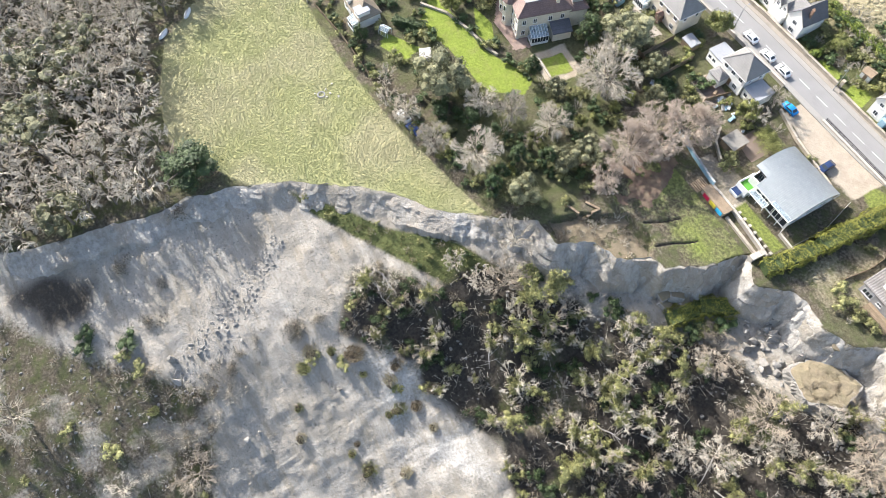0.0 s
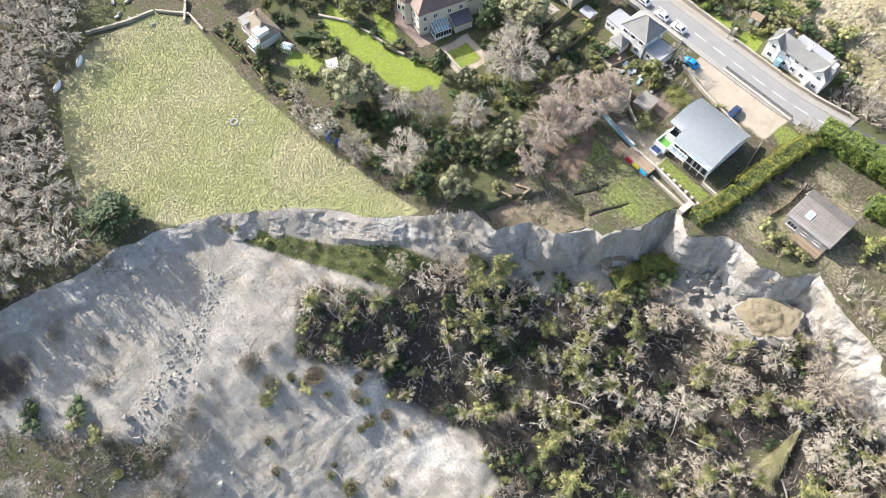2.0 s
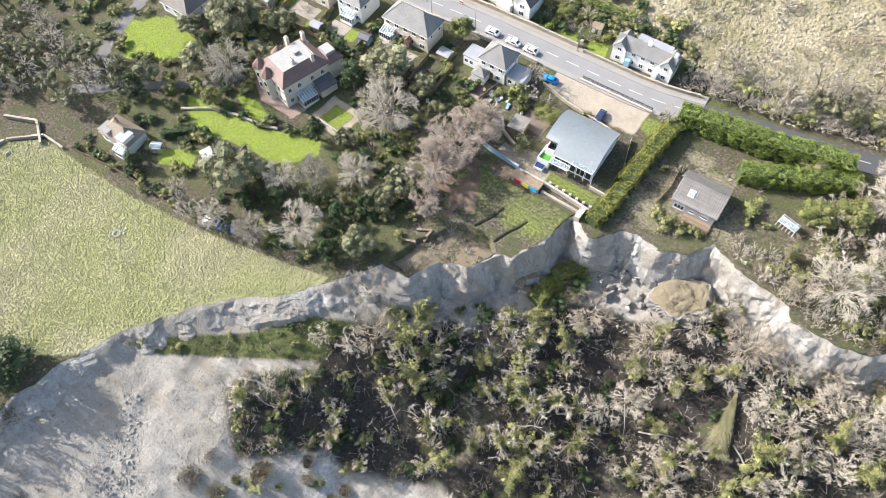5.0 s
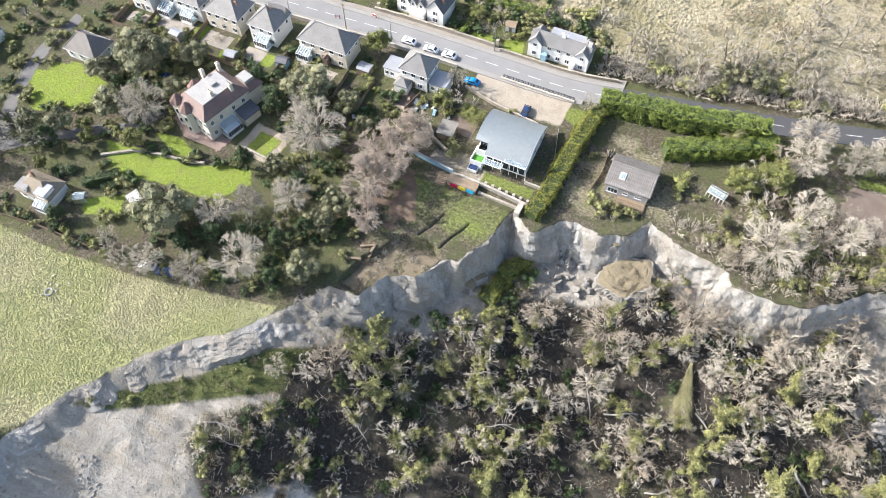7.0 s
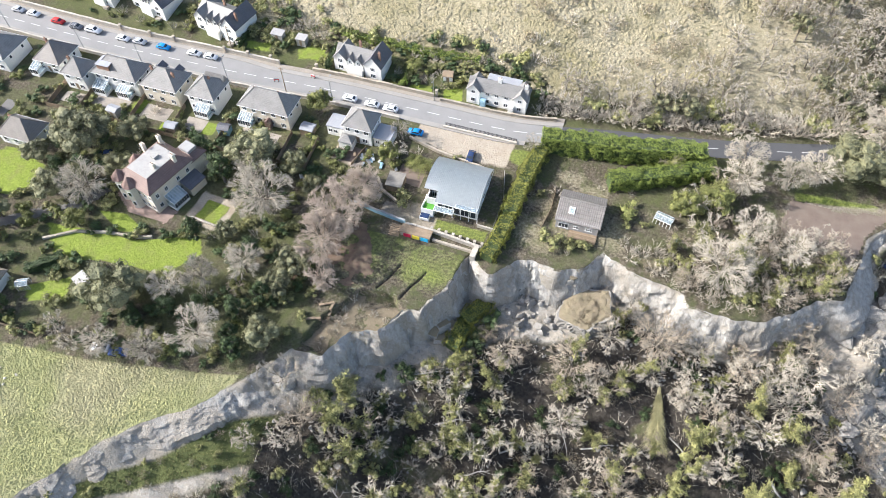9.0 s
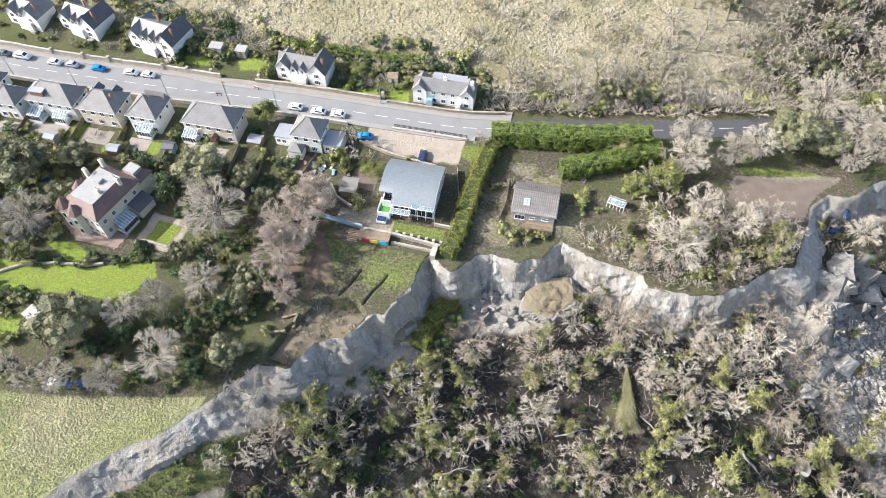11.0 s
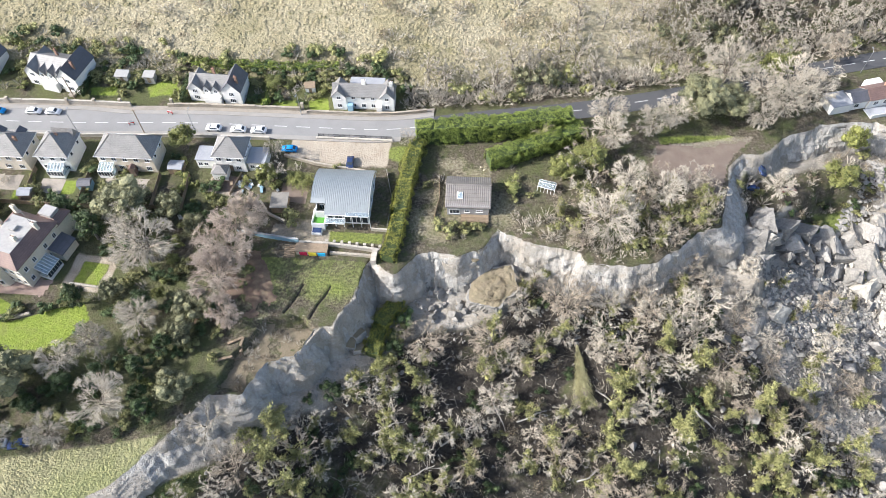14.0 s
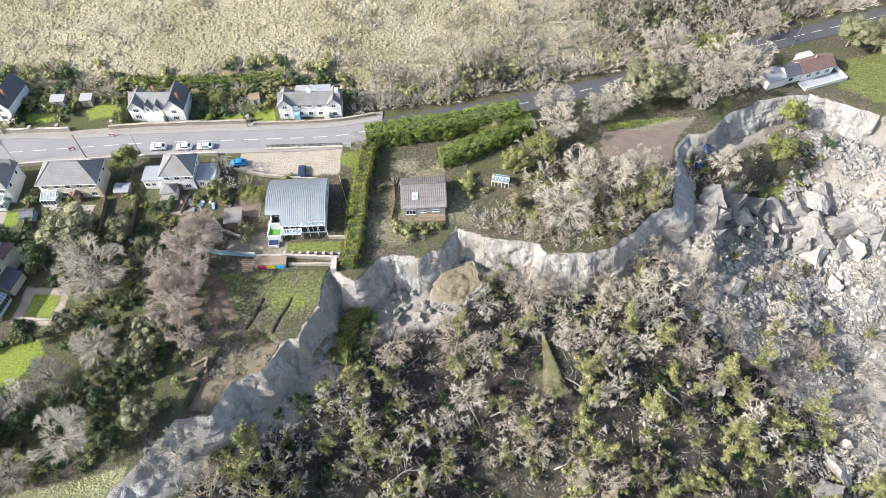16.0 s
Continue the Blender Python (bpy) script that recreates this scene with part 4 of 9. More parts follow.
def villa():
    """The large stone villa: hipped red tile skirts round a flat lead top, with corner bays."""
    h = empty("villa", -102.6, 83.6, height(-102.6, 83.6), -15, "large cream stone villa with red tile roof", "house")
    w, d, e = 5.5, 6.8, 7.0
    part("wall", walls(-w, w, -d, d, -1.2, e, 0.4), CREAM, h)
    inset, top = 2.2, e + 2.1
    outer = [(-w - 0.4, -d - 0.4, e), (w + 0.4, -d - 0.4, e), (w + 0.4, d + 0.4, e), (-w - 0.4, d + 0.4, e)]
    inner = [(-w + inset, -d + inset, top), (w - inset, -d + inset, top), (w - inset, d - inset, top), (-w + inset, d - inset, top)]
    low = [(x, y, e - 0.2) for x, y, _ in outer]
    part("roof", solid(outer + inner + low, [(0, 1, 5, 4), (1, 2, 6, 5), (2, 3, 7, 6), (3, 0, 4, 7), (4, 5, 6, 7), (0, 1, 9, 8), (1, 2, 10, 9), (2, 3, 11, 10), (3, 0, 8, 11), (8, 9, 10, 11)]), TILE_RED, h)
    part("lead_flat", box(-w + inset - 0.1, w - inset + 0.1, -d + inset - 0.1, d - inset + 0.1, top + 0.01, top + 0.14, 0.03), LEAD, h)
    part("roof_lantern", box(-1.0, 0.6, 0.6, 2.0, top + 0.15, top + 0.8, 0.06), LEAD, h)
    for cx, cy in ((-w + 0.6, -d + 0.2), (-w + 4.6, -d - 0.2), (-w + 0.2, -d + 6.0)):
        bm = bmesh.new()
        tube(bm, (cx, cy, -1.0), (cx, cy, e), 1.75, 1.75, 8)
        bay = part("bay", bm, CREAM, h)
        bm = bmesh.new()
        tube(bm, (cx, cy, e), (cx, cy, e + 2.3), 2.1, 0.05, 8)
        part("bay_roof", bm, TILE_RED, bay)
        for ang in (-112, -68, -157):
            for zz in (1.6, 4.9):
                x, y = cx + 1.63 * math.cos(radians(ang)), cy + 1.63 * math.sin(radians(ang))
                p = part("window", box(-0.42, 0.42, -0.05, 0.06, -0.75, 0.75), FRAME, h)
                p.matrix_local = pose(x, y, zz, 0, 0, ang + 90)
                part("pane", box(-0.33, 0.33, -0.07, -0.055, -0.65, 0.65), GLASS, p)
    rear = part("rear_wing", walls(-1.0, 5.2, d - 0.2, d + 4.4, -1, e - 1.2, 0.3), CREAM, h)
    part("rear_roof", hip_roof(-1.0, 5.2, d - 0.2, d + 4.4, e - 1.2, 1.9), TILE_RED, rear)
    part("rear_flat", box(0.6, 4.0, d + 0.6, d + 3.4, e + 0.0, e + 0.9, 0.05), LEAD, rear)
    for y in (-5.2, -2.4, 1.5, 4.6):
        for zz in (1.6, 4.9):
            window(h, w, y, zz, 1.0, 1.4, "e")
    for x in (1.2, 3.0, 4.8):
        for zz in (1.6, 4.9):
            window(h, x, -d, zz, 1.0, 1.4, "s")
    for x, y in ((-w + 0.6, 2.0), (w - 1.6, 3.4), (-w + 1.8, d - 0.8), (2.2, -1.2)):
        chimney(h, x, y, e + 0.5, e + 3.6, 1.0, 0.8, CREAM)
    lean = part("lean_to", walls(w + 0.02, w + 3.2, 1.6, 6.4, -0.8, 2.6, 0.25), CREAM, h)
    part("slate_lean_roof", solid([(w, 1.4, 3.6), (w + 3.5, 1.4, 2.55), (w + 3.5, 6.6, 2.55), (w, 6.6, 3.6), (w, 1.4, 3.75), (w + 3.5, 1.4, 2.7), (w + 3.5, 6.6, 2.7), (w, 6.6, 3.75)],
                                [(0, 1, 2, 3), (4, 5, 6, 7), (0, 1, 5, 4), (1, 2, 6, 5), (2, 3, 7, 6), (3, 0, 4, 7)]), SLATE_DARK, lean)
    # glazed room on the garden side
    conservatory(h, -2.2, 2.2, -1.5, 1.5, 2.2, 3.4, "glazed_room", pose(w + 1.55, -1.6, 0, 0, 0, 90))
    mast = bmesh.new()
    tube(mast, (3.2, 3.4, e + 1.5), (3.2, 3.4, e + 8.0), 0.05, 0.03, 6)
    for k in range(5):
        tube(mast, (2.7 + 0.02 * k, 3.4, e + 7.9 - 0.35 * k), (3.7 - 0.02 * k, 3.4, e + 7.9 - 0.35 * k), 0.02, 0.02, 4)
    part("aerial", mast, GALV, h)


villa()


def field_cottage():
    h = empty("house", -127, 46.2, height(-127, 46.2), 2, "small white cottage with tan tiled roof beside field", "house")
    part("wall", walls(-4.6, 4.6, -2.9, 2.9, -1, 3.0), WHITE, h)
    part("roof", hip_roof(-4.6, 4.6, -2.9, 2.9, 3.0, 2.6, 0.4), TILE_TAN, h)
    dm = part("dormer", walls(1.6, 4.3, -2.95, 0.2, 3.05, 4.6, 0.15), WHITE, h)
    part("dormer_roof", box(1.4, 4.5, -3.2, 0.4, 4.6, 4.8, 0.03), FLAT_ROOF, dm)
    window(h, 2.95, -2.95, 3.9, 1.8, 0.9, "s", None, 2)
    dm = part("dormer", walls(-4.2, -1.4, -2.95, 0.0, 3.05, 4.2, 0.15), WHITE, h)
    part("dormer_roof", box(-4.4, -1.2, -3.2, 0.2, 4.2, 4.4, 0.03), SLATE, dm)
    for x in (-3, 0, 3):
        window(h, x, -2.9, 1.5, 1.2, 1.2, "s")
    conservatory(h, 1.2, 4.2, -5.0, -2.95, 2.1, 2.8)
    chimney(h, -1.4, 0.8, 4.2, 6.6)


field_cottage()
chalet = hip_house(-151, -141, 83.5, 90.5, 3.0, 3.0, "white chalet bungalow with pale tiled gable roof", roof=TILE_BROWN, upper=3, lower=3, stacks=((-2.6, 0.6, 3.4),))
hip_house(-182, -172, 74, 82, 3.2, 2.8, "white bungalow among garden trees", upper=2, lower=2)


def bungalow():
    """The brown-tiled bungalow that now stands close to the cliff edge."""
    h = empty("bungalow", -1.6, 106.4, height(-1.6, 106.4), 1, "brown-tiled grey bungalow close to the cliff edge", "house")
    part("wall", walls(-5.0, 5.0, -4.9, 4.0, -1.0, 3.1), GREY_CLAD, h)
    part("gable", solid([(x, y, z) for x in (-4.98, 4.98) for y, z in ((-4.9, 3.1), (4.0, 3.1), (0.2, 5.0))], [(0, 1, 2), (3, 4, 5), (0, 1, 4, 3), (1, 2, 5, 4), (2, 0, 3, 5)]), GREY_CLAD, h)
    # two slopes of corrugated tiles, each course a ribbed sheet
    for name, ya, za, yb, zb in (("front_slope", -5.2, 2.95, 0.2, 5.15), ("rear_slope", 4.5, 2.95, 0.28, 5.05)):
        bm = bmesh.new()
        n = 44
        prev = None
        for k in range(n + 1):
            x = -5.45 + 10.9 * k / n
            up = 0.055 if k % 2 else 0.0
            ring = [bm.verts.new(p) for p in ((x, ya, za + up), (x, yb, zb + up), (x, yb, zb - 0.16), (x, ya, za - 0.16))]
            if prev:
                for i in range(4):
                    bm.faces.new((prev[i], prev[(i + 1) % 4], ring[(i + 1) % 4], ring[i]))
            else:
                bm.faces.new(ring)
            prev = ring
        bm.faces.new(prev[::-1])
        bmesh.ops.recalc_face_normals(bm, faces=bm.faces[:])
        part(name, bm, TILE_BROWN, h)
    cap = bmesh.new()
    tube(cap, (-5.5, 0.22, 5.16), (5.5, 0.22, 5.16), 0.14, 0.14, 6)
    part("ridge_cap", cap, TILE_BROWN, h)
    sky_l = part("rooflight", box(-0.7, 0.7, -0.85, 0.85, 0, 0.16, 0.03), FRAME, h)
    sky_l.matrix_local = pose(-2.0, -2.4, 4.12, math.degrees(math.atan2(2.2, 5.4)), 0, 0)
    part("pane", box(-0.58, 0.58, -0.73, 0.73, 0.165, 0.185), CLEAR, sky_l)
    for k in (-3.1, 2.6):
        window(h, k, -4.9, 2.75, 2.0, 0.4, "s", None, 3)
    window(h, -3.2, -4.9, 1.2, 2.4, 1.5, "s", None, 2)
    window(h, -0.2, -4.9, 1.4, 1.2, 0.8, "s")
    window(h, 2.8, -4.9, 1.5, 1.6, 0.7, "s", None, 2)
    for y in (-3, 1.5):
        window(h, 5.0, y, 1.5, 1.0, 1.0, "e")
        window(h, -5.0, y, 1.5, 1.0, 1.0, "w")
    vent = bmesh.new()
    tube(vent, (-0.4, 2.4, 3.6), (-0.4, 2.4, 4.9), 0.09, 0.09, 8)
    tube(vent, (1.6, -1.6, 4.0), (1.6, -1.6, 4.8), 0.07, 0.07, 8)
    part("vent_pipe", vent, GALV, h)
    # timber deck with rails on the cliff side
    deck = part("deck", bmesh.new(), TIMBER, h)
    for k in range(14):
        part("plank", box(-1.6, 4.9, -4.98 - 0.2 * (k + 1), -4.98 - 0.2 * k - 0.02, 0.12, 0.2), TIMBER, deck)
    for k in range(8):
        x = -1.6 + 6.5 * k / 7
        part("rail_post", box(x - 0.05, x + 0.05, -7.8, -7.7, -0.9, 1.15), TIMBER, h)
    part("handrail", box(-1.7, 5.0, -7.82, -7.68, 1.15, 1.23), TIMBER, h)
    part("handrail", box(4.9, 5.0, -7.68, -5.0, 1.1, 1.18), TIMBER, h)


bungalow()


def curved_house():
    """The modern house under a barrel roof of ribbed metal."""
    h = empty("modern_house", -31.4, 103.3, -0.9, 0.5, "modern white house under a curved ribbed metal roof", "house")
    w, y0, y1 = 7.0, -7.0, 7.1
    n = 26
    crown, front, back = 6.9, 4.2, 4.3

    def arc(u):
        return front + (back - front) * u + (crown - 4.25) * (1 - (2 * u - 1) ** 2) ** 0.9
    part("wall", walls(-w + 0.9, w - 0.5, y0 + 1.0, y1 - 0.6, -1.2, 3.9), WHITE, h)
    part("end_wall", solid([(x, y0 + 1.0 + (y1 - 0.6 - y0 - 1.0) * k / 8, 3.9 if s else arc((y0 + 1.0 + (y1 - 0.6 - y0 - 1.0) * k / 8 - y0) / (y1 - y0)) - 0.25) for x in (w - 0.8, w - 0.5) for s in (1, 0) for k in range(9)],
                         [tuple(list(range(0, 9)) + list(range(17, 8, -1))), tuple(list(range(18, 27)) + list(range(35, 26, -1)))]
                         + [(9 + k, 10 + k, 28 + k, 27 + k) for k in range(8)] + [(0, 18, 27, 9), (8, 17, 35, 26)]), WHITE, h)
    part("end_wall", solid([(x, y0 + 3.0 + (y1 - 0.6 - y0 - 3.0) * k / 8, 3.9 if s else arc((y0 + 3.0 + (y1 - 0.6 - y0 - 3.0) * k / 8 - y0) / (y1 - y0)) - 0.25) for x in (-w + 0.9, -w + 1.2) for s in (1, 0) for k in range(9)],
                         [tuple(list(range(0, 9)) + list(range(17, 8, -1))), tuple(list(range(18, 27)) + list(range(35, 26, -1)))]
                         + [(9 + k, 10 + k, 28 + k, 27 + k) for k in range(8)] + [(0, 18, 27, 9), (8, 17, 35, 26)]), WHITE, h)

    def sheet(xa, xb, ua, ub, t=0.22):
        pts = [(x, y0 + (y1 - y0) * (ua + (ub - ua) * k / n), arc(ua + (ub - ua) * k / n) - dz) for x in (xa, xb) for dz in (0, t) for k in range(n + 1)]
        m = n + 1
        f = [(k, k + 1, 2 * m + k + 1, 2 * m + k) for k in range(n)] + [(m + k, m + k + 1, 3 * m + k + 1, 3 * m + k) for k in range(n)]
        f += [(k, k + 1, m + k + 1, m + k) for k in range(n)] + [(2 * m + k, 2 * m + k + 1, 3 * m + k + 1, 3 * m + k) for k in range(n)]
        f += [(0, m, 3 * m, 2 * m), (n, m + n, 3 * m + n, 2 * m + n)]
        return solid(pts, f)
    roof = part("curved_roof", sheet(-w + 3.4, w, 0.0, 1.0), ROOF_METAL, h)
    part("curved_roof_end", sheet(-w, -w + 3.398, 0.16, 1.0), ROOF_METAL, h)
    # standing seams from front to back
    for k in range(33):
        x = -w + 0.06 + (2 * w - 0.12) * k / 32
        ua = 0.0 if x > -w + 3.4 else 0.24
        bm = bmesh.new()
        prev = None
        for j in range(15):
            u = ua + (1 - ua) * j / 14
            y, z = y0 + (y1 - y0) * u, arc(u)
            ring = [bm.verts.new(p) for p in ((x - 0.05, y, z + 0.004), (x - 0.02, y, z + 0.085), (x + 0.02, y, z + 0.085), (x + 0.05, y, z + 0.004))]
            if prev:
                for i in range(3):
                    bm.faces.new((prev[i], prev[i + 1], ring[i + 1], ring[i]))
            prev = ring
        part("standing_seam", bm, ROOF_METAL, roof)
    part("fascia", box(-w + 3.35, w + 0.05, y0 - 0.07, y0 - 0.002, 3.92, 4.24, 0.02), FRAME, h)
    part("fascia", box(w + 0.002, w + 0.05, y0, y1, 3.9, 4.15, 0.01), FRAME, h)
    # glazed front: tall panes between white mullions
    for k in range(7):
        x = -w + 3.7 + (2 * w - 4.4) * (k + 0.5) / 7
        ww = (2 * w - 4.4) / 7 - 0.14
        win = part("window", box(x - ww / 2 - 0.06, x + ww / 2 + 0.06, y0 + 0.93, y0 + 0.99, 0.35, 3.55), FRAME, h)
        part("pane", box(x - ww / 2, x + ww / 2, y0 + 0.91, y0 + 0.925, 0.45, 3.45), GLASS, win)
    for k in range(6):
        part("post", box(-w + 3.6 + 2.06 * k - 0.07, -w + 3.6 + 2.06 * k + 0.07, y0 - 0.06, y0 + 0.08, -0.6, 3.9), FRAME, h)
    # glass canopies in front
    for xa, xb, ya, yb, za in ((-w + 3.5, 1.2, y0 - 1.7, y0 - 0.1, 3.0), (1.5, w - 0.2, y0 - 0.6, y0 + 0.6, 4.55)):
        bm = bmesh.new()
        m = 7
        for k in range(m + 1):
            x = xa + (xb - xa) * k / m
            add_box(bm, x - 0.05, x + 0.05, ya, yb, za, za + 0.12)
        add_box(bm, xa, xb, ya - 0.05, ya + 0.07, za - 0.02, za + 0.14)
        add_box(bm, xa, xb, yb - 0.07, yb + 0.05, za - 0.02, za + 0.14)
        c = part("canopy_frame", bm, FRAME, h)
        part("pane", box(xa + 0.05, xb - 0.05, ya + 0.07, yb - 0.07, za + 0.122, za + 0.14), CLEAR, c)
    # roof terrace with artificial turf on the west corner
    part("terrace_block", box(-w + 0.2, -w + 3.3, y0 - 1.3, y0 + 3.2, -1.0, 1.7, 0.04), WHITE, h)
    part("turf", box(-w + 0.5, -w + 3.0, y0 - 1.0, y0 + 2.9, 1.704, 1.75), TURF_GREEN, h)
    par = bmesh.new()
    add_box(par, -w + 0.2, -w + 0.36, y0 - 1.3, y0 + 3.2, 1.7, 2.35)
    add_box(par, -w + 0.36, -w + 3.3, y0 - 1.3, y0 - 1.14, 1.7, 2.35)
    part("parapet", par, FRAME, h)
    window(h, -w + 0.9, 0.2, 2.9, 1.6, 1.6, "w")
    window(h, -w + 2.2, y0 + 3.3, 3.0, 1.2, 1.8, "s")
    for k in range(5):
        window(h, -w + 0.9, -2.4 + 1.7 * k, 4.4, 1.1, 0.5, "w", None, 0)
    for y in (-4, 0, 4):
        window(h, w - 0.5, y, 1.8, 1.6, 1.6, "e")
    deck = part("front_deck", box(-w + 3.4, 2.6, y0 - 2.4, y0 - 0.1, -0.75, -0.35, 0.03), PAVING, h)
    side = bmesh.new()
    tube(side, (w + 2.4, -1.6, -0.6), (w + 2.4, -1.6, -0.35), 2.2, 2.2, 28)
    part("round_paving", side, CONCRETE, h)


curved_house()


def east_house():
    h = empty("house", 106, 147, height(106, 147), 17, "low brown-roofed house at the head of cliff", "house")
    gable_block(h, -3.2, 7.0, -2.6, 2.6, 3.0, 1.6, WHITE, TILE_RED, "x", "main_block")
    gable_block(h, -8.0, -3.3, -2.2, 2.2, 2.8, 1.4, WHITE, SLATE_DARK, "x", "side_block")
    extension(h, -14.0, -8.2, -2.5, 2.6, 2.6, WHITE, FLAT_ROOF, "garage")
    part("terrace", box(-4.0, 9.5, -6.0, -2.7, -1.6, 0.05, 0.04), FLAT_ROOF, h)
    par = bmesh.new()
    add_box(par, -4.0, 9.5, -6.2, -6.02, -1.6, 0.9)
    add_box(par, 9.52, 9.7, -6.2, 2.0, -1.6, 0.9)
    part("parapet", par, WHITE, h)
    for x in (-6.5, -1.0, 2.0, 5.0):
        window(h, x, -2.6 if x > -3 else -2.2, 1.5, 1.4, 1.2, "s")
    part("rear_flat", box(0.0, 4.5, 2.7, 5.2, 0.0, 2.7, 0.04), WHITE, h)
    chimney(h, 2.0, 0.2, 4.0, 5.6)


east_house()
# ---- road ----
def ribbon(name, pts_a, pts_b, z, mat, label, category, thick=0.12):
    """A paved strip between two lines, laid over the land with its own thickness."""
    bm = bmesh.new()
    prev = None
    for (ax, ay), (bx, by) in zip(pts_a, pts_b):
        ring = [bm.verts.new(p) for p in ((ax, ay, z), (bx, by, z), (bx, by, z - thick), (ax, ay, z - thick))]
        if prev:
            for i in range(4):
                bm.faces.new((prev[i], prev[(i + 1) % 4], ring[(i + 1) % 4], ring[i]))
        prev = ring
    bmesh.ops.recalc_face_normals(bm, faces=bm.faces[:])
    ob = part(name, bm, mat)
    return tagged(ob, label, category, kind="structure")


def road_y(x):
    return float(np.interp(x, ROAD_SX, ROAD_SY))


_rx = np.arange(-320, 321, 4.0)
_ry = np.interp(_rx, [p[0] for p in ROADLINE], [p[1] for p in ROADLINE])
for _ in range(3):
    _ry[1:-1] = (_ry[:-2] + 2 * _ry[1:-1] + _ry[2:]) / 4
ROAD_SX, ROAD_SY = _rx, _ry


def road_row(off, x0=-320, x1=320, wide=0.0):
    xs = [x for x in np.arange(x0, x1 + 0.1, 4.0)]
    return [(x, road_y(x) + off + wide * float(smooth(-92, -108, x))) for x in xs]


ribbon("road", road_row(-3.2, x1=-12), road_row(3.2, x1=-12, wide=1.6), 0.13, TARMAC, "worn grey tarmac road with dashed centre line", "road", 0.3)
ribbon("road", road_row(-3.2, x0=-12), road_row(3.2, x0=-12), 0.13, TARMAC_DARK, "tarmac of the road past the hedge, darkened for tree shade", "road", 0.3)
ribbon("pavement", road_row(-4.7, x1=-20), road_row(-3.205, x1=-20), 0.235, TARMAC_PATH, "narrow pavement beside the road", "pavement", 0.3)
ribbon("pavement", road_row(3.205, x1=-12, wide=1.6), road_row(4.6, x1=-12, wide=1.6), 0.235, TARMAC_PATH, "narrow pavement beside the road", "pavement", 0.3)
ribbon("verge", road_row(4.605, x1=-12, wide=1.6), road_row(6.2, x1=-12, wide=1.2), 0.3, PAVING, "earth and stone bank beside the road", "verge", 0.4)
for x in np.arange(-300, 300, 6.0):
    ya, yb = road_y(x), road_y(x + 3.6)
    nx, ny = -(yb - ya) / math.hypot(3.6, yb - ya) * 0.09, 0.09
    d = solid([(x + s * nx, ya + s * ny, z) for z in (0.134, 0.142) for s in (-1, 1)] + [(x + 3.6 + s * nx, yb + s * ny, z) for z in (0.134, 0.142) for s in (-1, 1)],
              [(2, 3, 7, 6), (0, 1, 5, 4), (0, 1, 3, 2), (4, 5, 7, 6), (0, 2, 6, 4), (1, 3, 7, 5)])
    tagged(part("road_marking", d, PAINT_LINE), "white dash of the road's centre line", "marking", kind="structure")


def stone_wall(name, pts, high, thick, mat, label, cope=None, step=1.1, z_at=None):
    """A garden or roadside wall: rough courses as a knobbly mass, and coping stones as parts of their own."""
    thing = empty(name, *pts[0], 0, 0, label, "wall")
    rnd = random.Random(int(pts[0][0] * 7 + 3))
    bm, cop = bmesh.new(), []
    for (ax, ay), (bx, by) in zip(pts[:-1], pts[1:]):
        n = max(1, int(math.hypot(bx - ax, by - ay) / step))
        ang = math.atan2(by - ay, bx - ax)
        for k in range(n):
            x, y = ax + (bx - ax) * (k + 0.5) / n, ay + (by - ay) * (k + 0.5) / n
            z = z_at if z_at is not None else height(x, y)
            ln = math.hypot(bx - ax, by - ay) / n
            hh = high * rnd.uniform(0.93, 1.05)
            vs = add_box(bm, -ln / 2 - 0.01, ln / 2 + 0.01, -thick / 2, thick / 2, -0.6, hh)
            m = pose(x - pts[0][0], y - pts[0][1], z + rnd.uniform(-0.03, 0.03), 0, 0, math.degrees(ang) + rnd.uniform(-2, 2))
            bmesh.ops.transform(bm, verts=vs, matrix=m)
            cop.append((m, hh, ln))
    part("masonry", bm, mat, thing)
    if cope:
        base = None
        for m, hh, ln in cop:
            if base is None:
                base = part("coping_stone", box(-step / 2 + 0.02, step / 2 - 0.02, -thick / 2 - 0.06, thick / 2 + 0.06, 0, 0.12, 0.02), cope, thing)
                c = base
            else:
                c = new("coping_stone", base.data)
                c.parent = thing
            c.matrix_local = m @ Matrix.Translation((0, 0, hh + 0.004)) @ Matrix.Diagonal((ln / step, 1, 1, 1))
    return thing


def north(x):
    return road_y(x) + 6.0


stone_wall("roadside_wall", [(x, north(x) + 0.9 * float(smooth(-92, -108, x))) for x in range(-190, -88, 8)], 1.5, 0.5, STONE_PALE, "pale stone wall along the road's upper side", STONE_PALE, 2.0)
stone_wall("roadside_wall", [(x, north(x)) for x in range(-84, -46, 6)], 1.3, 0.5, STONE, "stone wall along the road's upper side", STONE, 1.8)
stone_wall("roadside_wall", [(x, road_y(x) + 5.2) for x in range(-46, -12, 4)], 1.1, 0.45, STONE, "low stone wall before the cottages", STONE, 1.6)
stone_wall("roadside_wall", [(x, road_y(x) - 5.0) for x in range(-190, -46, 8)], 1.0, 0.4, STONE_PALE, "low stone wall along the lower pavement", STONE_PALE, 2.0)
stone_wall("roadside_wall", [(-49, 116.9), (-41, 114.7), (-27.6, 112.7)], 0.9, 0.4, STONE, "stone wall below the gravel drive", STONE, 1.4)
stone_wall("roadside_wall", [(-42, 123.5), (-22, 123.6)], 0.55, 0.5, STONE_PALE, "low stone kerb wall by gravel drive", STONE_PALE, 1.6)
